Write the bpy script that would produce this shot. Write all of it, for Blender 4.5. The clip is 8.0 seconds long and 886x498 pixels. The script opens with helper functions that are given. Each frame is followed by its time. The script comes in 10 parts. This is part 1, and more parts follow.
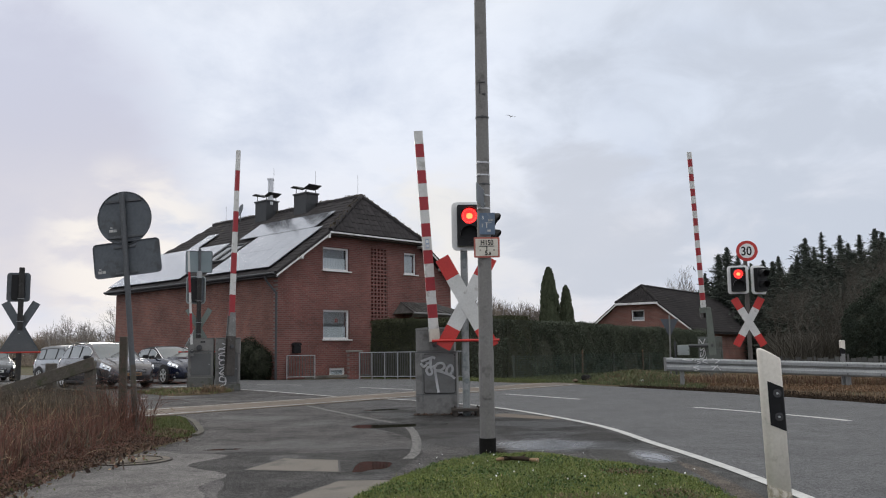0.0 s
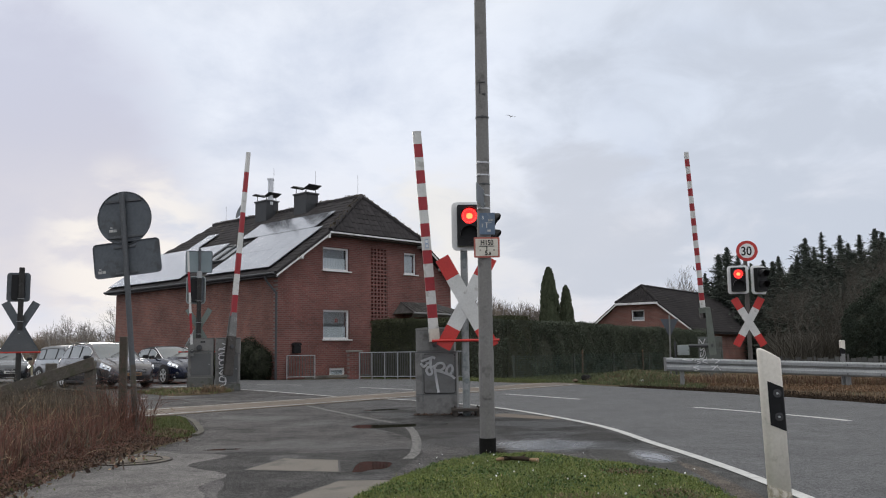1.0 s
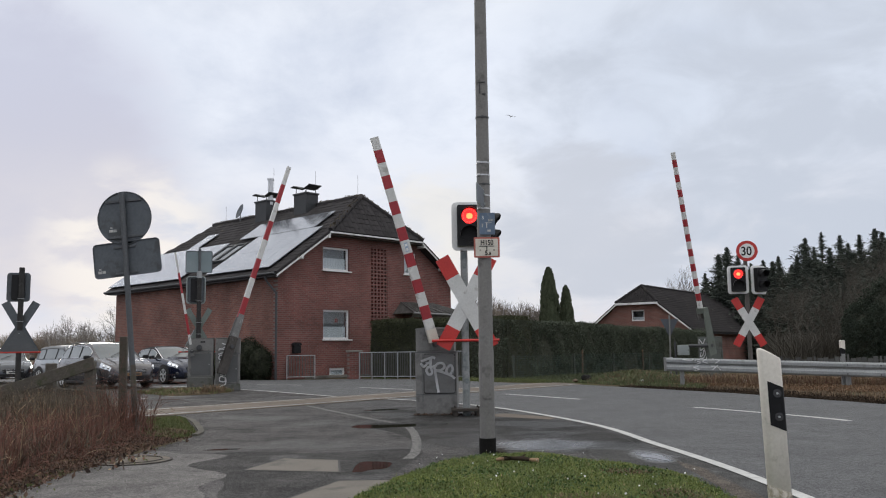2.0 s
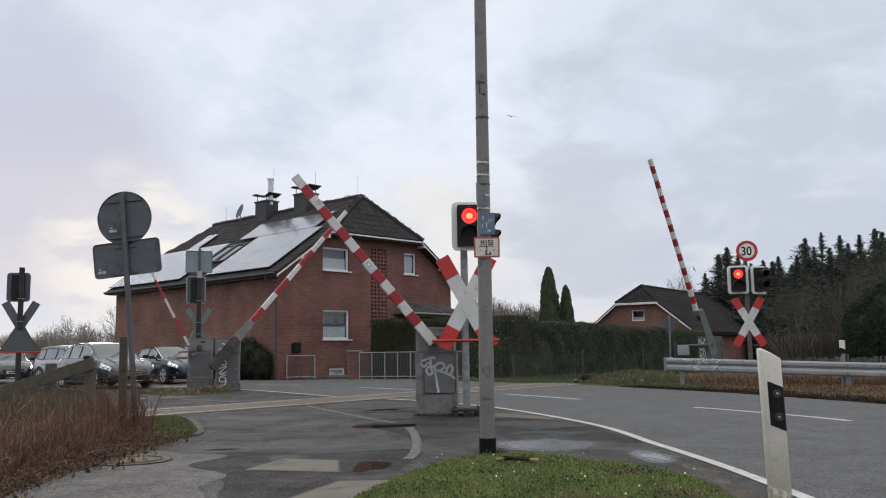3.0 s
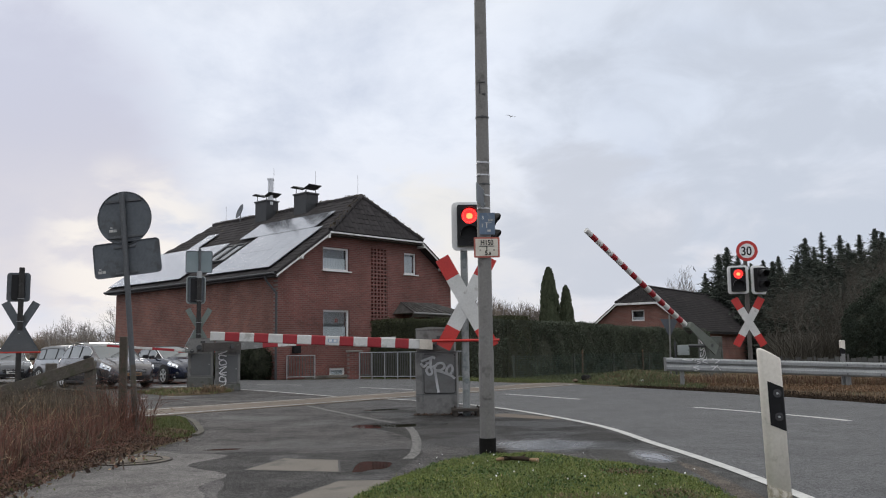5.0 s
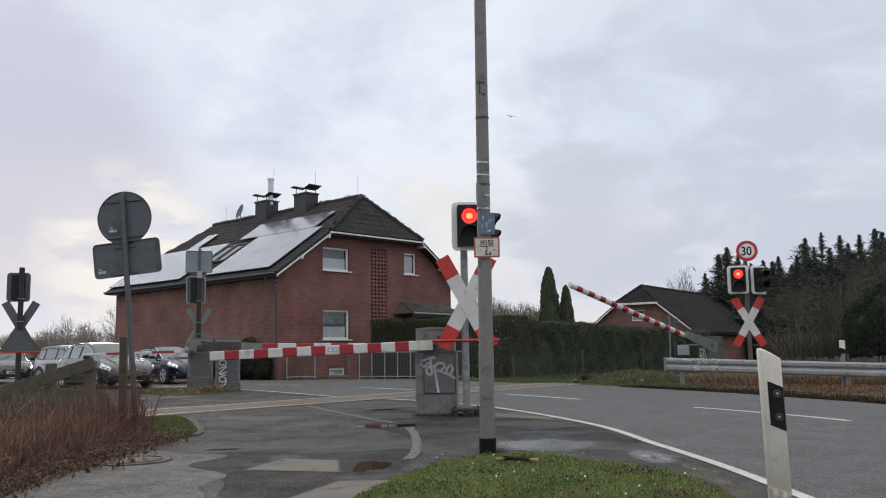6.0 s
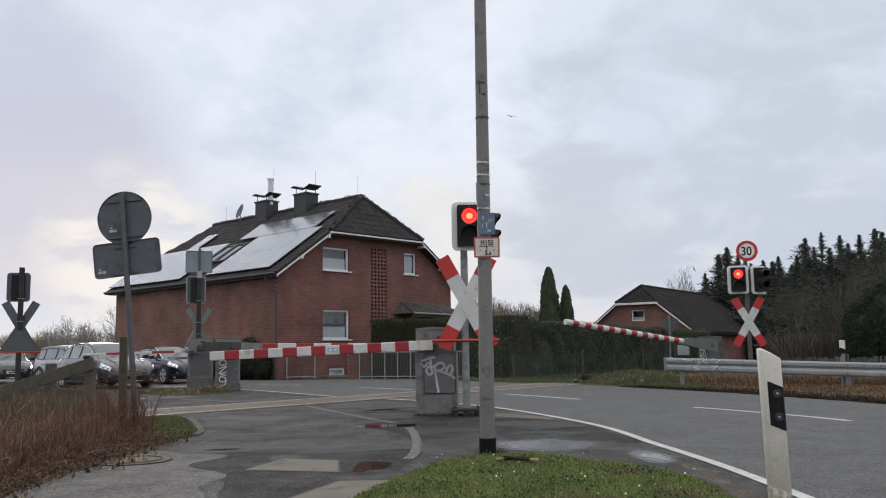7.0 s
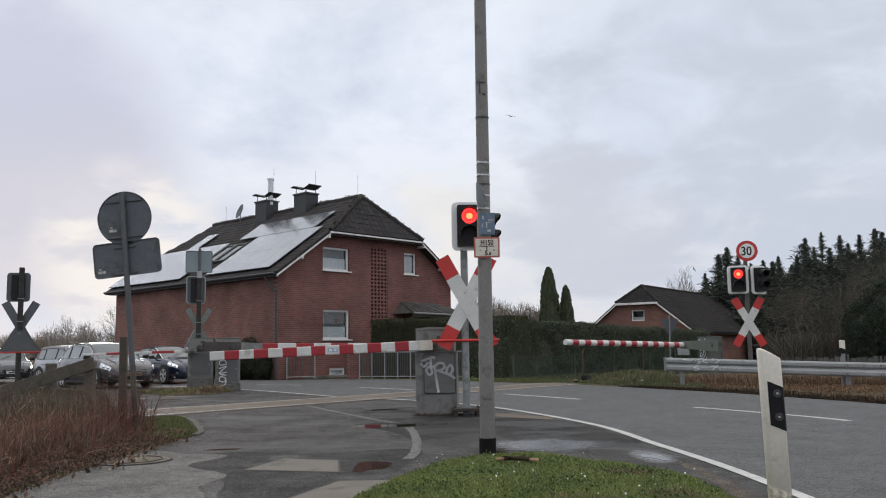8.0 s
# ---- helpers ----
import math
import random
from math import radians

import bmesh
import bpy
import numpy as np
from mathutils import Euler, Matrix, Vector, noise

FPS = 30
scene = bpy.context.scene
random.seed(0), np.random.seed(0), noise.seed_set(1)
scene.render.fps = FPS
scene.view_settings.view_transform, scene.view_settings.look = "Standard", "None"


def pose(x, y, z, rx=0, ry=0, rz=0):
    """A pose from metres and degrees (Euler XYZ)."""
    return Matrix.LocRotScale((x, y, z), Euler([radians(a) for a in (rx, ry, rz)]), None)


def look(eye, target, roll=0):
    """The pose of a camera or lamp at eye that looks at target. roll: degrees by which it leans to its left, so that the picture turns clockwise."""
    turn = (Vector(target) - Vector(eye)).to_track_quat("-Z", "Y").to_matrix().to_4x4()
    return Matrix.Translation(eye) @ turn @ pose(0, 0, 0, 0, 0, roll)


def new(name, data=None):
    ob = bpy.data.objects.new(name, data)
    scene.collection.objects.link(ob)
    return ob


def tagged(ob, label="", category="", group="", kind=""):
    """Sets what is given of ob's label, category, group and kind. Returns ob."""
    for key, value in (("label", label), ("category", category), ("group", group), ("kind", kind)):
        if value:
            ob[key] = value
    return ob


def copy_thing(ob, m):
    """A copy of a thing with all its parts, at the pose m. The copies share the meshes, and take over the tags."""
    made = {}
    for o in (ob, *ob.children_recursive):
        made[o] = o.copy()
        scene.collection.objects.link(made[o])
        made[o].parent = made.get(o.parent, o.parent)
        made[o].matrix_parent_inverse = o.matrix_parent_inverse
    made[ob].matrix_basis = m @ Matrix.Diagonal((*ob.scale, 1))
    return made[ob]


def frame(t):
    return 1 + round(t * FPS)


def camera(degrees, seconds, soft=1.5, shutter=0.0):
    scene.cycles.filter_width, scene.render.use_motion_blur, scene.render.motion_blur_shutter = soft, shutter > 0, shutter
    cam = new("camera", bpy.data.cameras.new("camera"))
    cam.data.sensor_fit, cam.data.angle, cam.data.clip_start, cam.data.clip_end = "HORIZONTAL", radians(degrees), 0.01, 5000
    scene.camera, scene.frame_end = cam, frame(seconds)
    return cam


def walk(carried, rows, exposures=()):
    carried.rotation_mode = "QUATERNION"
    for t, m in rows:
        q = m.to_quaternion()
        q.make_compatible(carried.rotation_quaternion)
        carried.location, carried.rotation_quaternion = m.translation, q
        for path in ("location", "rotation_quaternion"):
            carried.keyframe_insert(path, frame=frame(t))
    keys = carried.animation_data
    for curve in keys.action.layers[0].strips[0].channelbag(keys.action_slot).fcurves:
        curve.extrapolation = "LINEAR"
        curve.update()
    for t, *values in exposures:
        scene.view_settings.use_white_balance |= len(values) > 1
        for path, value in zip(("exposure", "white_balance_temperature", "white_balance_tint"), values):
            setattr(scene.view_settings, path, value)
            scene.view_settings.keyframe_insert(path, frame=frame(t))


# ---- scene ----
EYE = Vector((0.0, 0.0, 1.05))
TILT, LEAN = 6.722, -0.863
cam = camera(53.93, 8.0, soft=1.1)
AIM = EYE + Vector((0, math.cos(radians(TILT)), math.sin(radians(TILT)))) * 20
STAND = look(EYE, AIM, LEAN)
walk(cam, [(0.0, STAND), (8.0, STAND)])

# ---------------------------------------------------------------- world and light
SUN_EL, SUN_AZ = radians(8.5), radians(-21.5)        # low sun behind thin cloud, ahead and to the side


# a cream rift low over the crossing and blue-grey banks beside it
LOW_BANKS = (((0.06, 0.99, 0.105), 0.990, 0.9990, (0.80, 0.80, 0.80, 1), 0.35), ((-0.012, 0.991, 0.128), 0.9965, 0.9998, (0.86, 0.835, 0.79, 1), 0.6),
             ((0.36, 0.91, 0.20), 0.945, 1.012, (0.57, 0.62, 0.715, 1), 1.0), ((0.175, 0.974, 0.145), 0.9935, 0.9980, (0.585, 0.62, 0.70, 1), 0.9))


def make_world():
    w = bpy.data.worlds.new("overcast_sky")
    scene.world = w
    w.use_nodes = True
    nt = w.node_tree
    nt.nodes.clear()
    N, Lk = nt.nodes.new, nt.links.new
    out, bg = N("ShaderNodeOutputWorld"), N("ShaderNodeBackground")
    sky = N("ShaderNodeTexSky")
    sky.sky_type = "NISHITA"
    sky.sun_disc = False
    sky.sun_elevation, sky.sun_rotation = SUN_EL, SUN_AZ
    sky.air_density, sky.dust_density = 1.5, 3.0
    tc = N("ShaderNodeTexCoord")
    sep = N("ShaderNodeSeparateXYZ")
    Lk(tc.outputs["Generated"], sep.inputs[0])
    # flatten the directions onto a cloud deck
    add = N("ShaderNodeMath"); add.operation = "ADD"; add.inputs[1].default_value = 0.38
    Lk(sep.outputs["Z"], add.inputs[0])
    mx = N("ShaderNodeMath"); mx.operation = "MAXIMUM"; mx.inputs[1].default_value = 0.06
    Lk(add.outputs[0], mx.inputs[0])
    dx = N("ShaderNodeMath"); dx.operation = "DIVIDE"
    dy = N("ShaderNodeMath"); dy.operation = "DIVIDE"
    Lk(sep.outputs["X"], dx.inputs[0]); Lk(mx.outputs[0], dx.inputs[1])
    Lk(sep.outputs["Y"], dy.inputs[0]); Lk(mx.outputs[0], dy.inputs[1])
    com = N("ShaderNodeCombineXYZ")
    Lk(dx.outputs[0], com.inputs[0]); Lk(dy.outputs[0], com.inputs[1])
    n1 = N("ShaderNodeTexNoise"); n1.inputs["Scale"].default_value = 2.3; n1.inputs["Detail"].default_value = 9
    n1.inputs["Roughness"].default_value = 0.6; n1.inputs["Distortion"].default_value = 0.15
    n2 = N("ShaderNodeTexNoise"); n2.inputs["Scale"].default_value = 1.0; n2.inputs["Detail"].default_value = 3
    Lk(com.outputs[0], n1.inputs["Vector"]); Lk(com.outputs[0], n2.inputs["Vector"])
    mul = N("ShaderNodeMath"); mul.operation = "MULTIPLY_ADD"; mul.inputs[1].default_value = 0.6
    Lk(n2.outputs["Fac"], mul.inputs[0]); Lk(n1.outputs["Fac"], mul.inputs[2])
    ramp = N("ShaderNodeValToRGB")
    ramp.color_ramp.elements[0].position, ramp.color_ramp.elements[0].color = 0.66, (0.595, 0.655, 0.78, 1)
    ramp.color_ramp.elements[1].position, ramp.color_ramp.elements[1].color = 0.88, (0.80, 0.85, 0.95, 1)
    Lk(mul.outputs[0], ramp.inputs[0])
    # thicker lavender-grey banks with torn edges: direction, cosines of rim and heart, colour, strength
    def banks(cloud, rows, puffs, rag=2.4):
        for way, rim, heart, tone, most in rows:
            near_ = N("ShaderNodeVectorMath"); near_.operation = "DOT_PRODUCT"; near_.inputs[1].default_value = Vector(way).normalized()
            Lk(tc.outputs["Generated"], near_.inputs[0])
            torn = N("ShaderNodeMath"); torn.operation = "MULTIPLY_ADD"; torn.inputs[1].default_value = (heart - rim) * rag
            off = N("ShaderNodeMath"); off.operation = "SUBTRACT"; off.inputs[1].default_value = 0.52
            Lk(puffs, off.inputs[0]); Lk(off.outputs[0], torn.inputs[0]); Lk(near_.outputs["Value"], torn.inputs[2])
            bank = N("ShaderNodeMapRange"); bank.interpolation_type = "SMOOTHSTEP"
            bank.inputs["From Min"].default_value, bank.inputs["From Max"].default_value, bank.inputs["To Max"].default_value = rim, heart, most
            Lk(torn.outputs[0], bank.inputs["Value"])
            laid = N("ShaderNodeMix"); laid.data_type = "RGBA"
            Lk(bank.outputs[0], laid.inputs[0]); Lk(cloud, laid.inputs[6]); laid.inputs[7].default_value = tone
            cloud = laid.outputs[2]
        return cloud

    cloud = banks(ramp.outputs[0], (((-0.436, 0.874, 0.215), 0.981, 0.9975, (0.57, 0.595, 0.72, 1), 0.95), ((-0.40, 0.905, 0.155), 0.990, 0.9985, (0.57, 0.59, 0.705, 1), 0.9),
                                    ((0.30, 0.91, 0.28), 0.965, 0.998, (0.655, 0.72, 0.835, 1), 0.75)), n1.outputs["Fac"])
    # brightening of the cloud round the hidden sun and along the horizon
    dot = N("ShaderNodeVectorMath"); dot.operation = "DOT_PRODUCT"
    dot.inputs[1].default_value = Vector((-0.335, 0.934, 0.112)).normalized()
    Lk(tc.outputs["Generated"], dot.inputs[0])
    glow = N("ShaderNodeMapRange"); glow.interpolation_type = "SMOOTHERSTEP"
    glow.inputs["From Min"].default_value, glow.inputs["From Max"].default_value = 0.9925, 0.9997
    glow.inputs["To Max"].default_value = 0.8
    Lk(dot.outputs["Value"], glow.inputs["Value"])
    low = N("ShaderNodeMapRange"); low.interpolation_type = "SMOOTHSTEP"
    low.inputs["From Min"].default_value, low.inputs["From Max"].default_value = 0.27, 0.03
    low.inputs["To Max"].default_value = 0.8
    Lk(sep.outputs["Z"], low.inputs["Value"])
    warm = N("ShaderNodeMix"); warm.data_type = "RGBA"
    warm2 = N("ShaderNodeMix"); warm2.data_type = "RGBA"
    brk = N("ShaderNodeMapRange"); brk.inputs["From Min"].default_value, brk.inputs["From Max"].default_value = 0.40, 0.62
    brk.inputs["To Min"].default_value, brk.inputs["To Max"].default_value = 0.3, 1.2
    Lk(n1.outputs["Fac"], brk.inputs["Value"])
    glb = N("ShaderNodeMath"); glb.operation = "MULTIPLY"; glb.use_clamp = True
    n3 = N("ShaderNodeTexNoise"); n3.inputs["Scale"].default_value = 6.5; n3.inputs["Detail"].default_value = 7
    n3.inputs["Distortion"].default_value = 0.3
    Lk(com.outputs[0], n3.inputs["Vector"])
    n4 = N("ShaderNodeTexNoise"); n4.inputs["Scale"].default_value = 4.2; n4.inputs["Detail"].default_value = 8
    n4.inputs["Roughness"].default_value = 0.55; n4.inputs["Distortion"].default_value = 0.4
    Lk(com.outputs[0], n4.inputs["Vector"])
    rift = N("ShaderNodeMapRange"); rift.interpolation_type = "SMOOTHSTEP"
    rift.inputs["From Min"].default_value, rift.inputs["From Max"].default_value = 0.40, 0.60
    rift.inputs["To Min"].default_value, rift.inputs["To Max"].default_value = 0.12, 1.1
    Lk(n3.outputs["Fac"], rift.inputs["Value"])
    Lk(glow.outputs[0], glb.inputs[0]); Lk(rift.outputs[0], glb.inputs[1])
    Lk(glb.outputs[0], warm.inputs[0]); Lk(banks(warm2.outputs[2], LOW_BANKS, n4.outputs["Fac"], 3.6), warm.inputs[6]); warm.inputs[7].default_value = (0.91, 0.875, 0.835, 1)
    lowb = N("ShaderNodeMath"); lowb.operation = "MULTIPLY"; lowb.use_clamp = True
    Lk(low.outputs[0], lowb.inputs[0]); Lk(brk.outputs[0], lowb.inputs[1])
    Lk(lowb.outputs[0], warm2.inputs[0]); Lk(cloud, warm2.inputs[6]); warm2.inputs[7].default_value = (0.75, 0.725, 0.745, 1)
    # a little of the clear sky's own tint through the cloud
    skm = N("ShaderNodeMix"); skm.data_type = "RGBA"; skm.blend_type = "ADD"; skm.inputs[0].default_value = 0.0006
    Lk(warm.outputs[2], skm.inputs[6]); Lk(sky.outputs[0], skm.inputs[7])
    # an overcast sky grows brighter towards the zenith
    zen = N("ShaderNodeMapRange"); zen.interpolation_type = "SMOOTHSTEP"
    zen.inputs["From Min"].default_value, zen.inputs["From Max"].default_value = 0.34, 0.95
    zen.inputs["To Min"].default_value, zen.inputs["To Max"].default_value = 1.0, 1.8
    Lk(sep.outputs["Z"], zen.inputs["Value"])
    lift = N("ShaderNodeVectorMath"); lift.operation = "SCALE"
    Lk(skm.outputs[2], lift.inputs[0]); Lk(zen.outputs[0], lift.inputs["Scale"])
    # and loses its blue cast there
    pale = N("ShaderNodeMix"); pale.data_type = "RGBA"; pale.blend_type = "MULTIPLY"
    up = N("ShaderNodeMapRange"); up.inputs["From Min"].default_value, up.inputs["From Max"].default_value = 0.34, 0.7
    Lk(sep.outputs["Z"], up.inputs["Value"]); Lk(up.outputs[0], pale.inputs[0])
    Lk(lift.outputs[0], pale.inputs[6]); pale.inputs[7].default_value = (1.08, 1.0, 0.86, 1)
    Lk(pale.outputs[2], bg.inputs["Color"])
    bg.inputs["Strength"].default_value = 1.0
    Lk(bg.outputs[0], out.inputs[0])


make_world()
sun = new("sun", bpy.data.lights.new("sun", "SUN"))
sun.data.energy, sun.data.angle, sun.data.color = 0.8, radians(25), (1.0, 0.95, 0.88)
sun.matrix_world = look((0, 0, 0), (-math.sin(SUN_AZ) * math.cos(SUN_EL), -math.cos(SUN_AZ) * math.cos(SUN_EL), -math.sin(SUN_EL)))
scene.view_settings.exposure = 0.04


# ---------------------------------------------------------------- materials
def surface(name, dark, light, rough=0.6, metal=0.0, coarse=2.0, fine=40.0, bump=0.3, blotch=0.5, coat=0.0, spread=0.08, spec=0.5, stain=None, stain_scale=0.7, stain_cut=0.58, vary=0.0):
    """A procedural surface: two colours mixed by noise at two scales, fine relief, and stains of a third colour."""
    m = bpy.data.materials.new(name)
    m.use_nodes = True
    nt = m.node_tree
    N, Lk = nt.nodes.new, nt.links.new
    b = nt.nodes["Principled BSDF"]
    tc = N("ShaderNodeTexCoord")
    na, nb = N("ShaderNodeTexNoise"), N("ShaderNodeTexNoise")
    na.inputs["Scale"].default_value, na.inputs["Detail"].default_value = coarse, 6
    nb.inputs["Scale"].default_value, nb.inputs["Detail"].default_value = fine, 4
    Lk(tc.outputs["Object"], na.inputs["Vector"]); Lk(tc.outputs["Object"], nb.inputs["Vector"])
    mixf = N("ShaderNodeMix"); mixf.inputs[0].default_value = blotch
    Lk(nb.outputs["Fac"], mixf.inputs[2]); Lk(na.outputs["Fac"], mixf.inputs[3])
    rng = N("ShaderNodeMapRange"); rng.inputs["From Min"].default_value, rng.inputs["From Max"].default_value = 0.32, 0.68
    Lk(mixf.outputs[0], rng.inputs["Value"])
    col = N("ShaderNodeMix"); col.data_type = "RGBA"
    Lk(rng.outputs[0], col.inputs[0]); col.inputs[6].default_value, col.inputs[7].default_value = (*dark, 1), (*light, 1)
    last = col.outputs[2]
    if stain:
        ns = N("ShaderNodeTexNoise"); ns.inputs["Scale"].default_value, ns.inputs["Detail"].default_value = stain_scale, 8
        ns.inputs["Roughness"].default_value = 0.6
        Lk(tc.outputs["Object"], ns.inputs["Vector"])
        cut = N("ShaderNodeMapRange"); cut.inputs["From Min"].default_value, cut.inputs["From Max"].default_value = stain_cut - 0.05, stain_cut + 0.06
        Lk(ns.outputs["Fac"], cut.inputs["Value"])
        sm = N("ShaderNodeMix"); sm.data_type = "RGBA"
        Lk(cut.outputs[0], sm.inputs[0]); Lk(last, sm.inputs[6]); sm.inputs[7].default_value = (*stain, 1)
        last = sm.outputs[2]
    if vary:
        oi = N("ShaderNodeObjectInfo"); gi = N("ShaderNodeNewGeometry")
        ad = N("ShaderNodeMath"); ad.operation = "ADD"
        Lk(oi.outputs["Random"], ad.inputs[0]); Lk(gi.outputs["Random Per Island"], ad.inputs[1])
        fr = N("ShaderNodeMath"); fr.operation = "FRACT"; Lk(ad.outputs[0], fr.inputs[0])
        vr = N("ShaderNodeMapRange"); vr.inputs["To Min"].default_value, vr.inputs["To Max"].default_value = 1 - vary, 1 + vary
        Lk(fr.outputs[0], vr.inputs["Value"])
        hs = N("ShaderNodeHueSaturation"); Lk(vr.outputs[0], hs.inputs["Value"]); Lk(last, hs.inputs["Color"])
        last = hs.outputs[0]
    Lk(last, b.inputs["Base Color"])
    rr = N("ShaderNodeMapRange"); rr.inputs["To Min"].default_value, rr.inputs["To Max"].default_value = max(0.03, rough - spread), min(1, rough + spread)
    Lk(na.outputs["Fac"], rr.inputs["Value"]); Lk(rr.outputs[0], b.inputs["Roughness"])
    b.inputs["Metallic"].default_value = metal
    b.inputs["Coat Weight"].default_value = coat
    b.inputs["Coat Roughness"].default_value = 0.08
    b.inputs["Specular IOR Level"].default_value = spec
    if bump:
        bp = N("ShaderNodeBump"); bp.inputs["Strength"].default_value, bp.inputs["Distance"].default_value = bump, 0.01
        Lk(nb.outputs["Fac"], bp.inputs["Height"]); Lk(bp.outputs[0], b.inputs["Normal"])
    return m


def glass(name, tint=(0.02, 0.025, 0.03), rough=0.04):
    m = surface(name, tint, tuple(c * 1.3 for c in tint), rough=rough, bump=0.0, spread=0.01, spec=0.8)
    return m


def clear_glass(name, tint=(0.9, 0.93, 0.93)):
    m = bpy.data.materials.new(name)
    m.use_nodes = True
    b = m.node_tree.nodes["Principled BSDF"]
    b.inputs["Base Color"].default_value = (*tint, 1)
    b.inputs["Transmission Weight"].default_value = 1.0
    b.inputs["Roughness"].default_value = 0.02
    b.inputs["IOR"].default_value = 1.45
    return m


def glow_mat(name, colour, power):
    m = bpy.data.materials.new(name)
    m.use_nodes = True
    b = m.node_tree.nodes["Principled BSDF"]
    b.inputs["Base Color"].default_value = (*colour, 1)
    b.inputs["Emission Color"].default_value = (*colour, 1)
    b.inputs["Emission Strength"].default_value = power
    return m


def brick_mat(name, c1, c2, mortar, turned=False):
    """Running-bond brickwork with joints, in the wall's own plane (x along, z up)."""
    m = bpy.data.materials.new(name)
    m.use_nodes = True
    nt = m.node_tree
    N, Lk = nt.nodes.new, nt.links.new
    b = nt.nodes["Principled BSDF"]
    tc, sep, com = N("ShaderNodeTexCoord"), N("ShaderNodeSeparateXYZ"), N("ShaderNodeCombineXYZ")
    Lk(tc.outputs["Object"], sep.inputs[0])
    Lk(sep.outputs["Y" if turned else "X"], com.inputs[0]); Lk(sep.outputs["Z"], com.inputs[1])
    br = N("ShaderNodeTexBrick")
    br.inputs["Scale"].default_value = 1.0
    br.inputs["Brick Width"].default_value, br.inputs["Row Height"].default_value = 0.25, 0.083
    br.inputs["Mortar Size"].default_value = 0.0075
    br.inputs["Mortar Smooth"].default_value = 0.3
    br.inputs["Color1"].default_value, br.inputs["Color2"].default_value = (*c1, 1), (*c2, 1)
    br.inputs["Mortar"].default_value = (*mortar, 1)
    Lk(com.outputs[0], br.inputs["Vector"])
    ns = N("ShaderNodeTexNoise"); ns.inputs["Scale"].default_value, ns.inputs["Detail"].default_value = 0.7, 8
    Lk(tc.outputs["Object"], ns.inputs["Vector"])
    mr = N("ShaderNodeMapRange"); mr.inputs["From Min"].default_value, mr.inputs["From Max"].default_value = 0.3, 0.7
    mr.inputs["To Min"].default_value, mr.inputs["To Max"].default_value = 0.72, 1.25
    Lk(ns.outputs["Fac"], mr.inputs["Value"])
    hs = N("ShaderNodeHueSaturation"); Lk(br.outputs["Color"], hs.inputs["Color"]); Lk(mr.outputs[0], hs.inputs["Value"])
    Lk(hs.outputs[0], b.inputs["Base Color"])
    b.inputs["Roughness"].default_value = 0.88
    bp = N("ShaderNodeBump"); bp.invert = True; bp.inputs["Strength"].default_value, bp.inputs["Distance"].default_value = 0.6, 0.01
    Lk(br.outputs["Fac"], bp.inputs["Height"]); Lk(bp.outputs[0], b.inputs["Normal"])
    return m


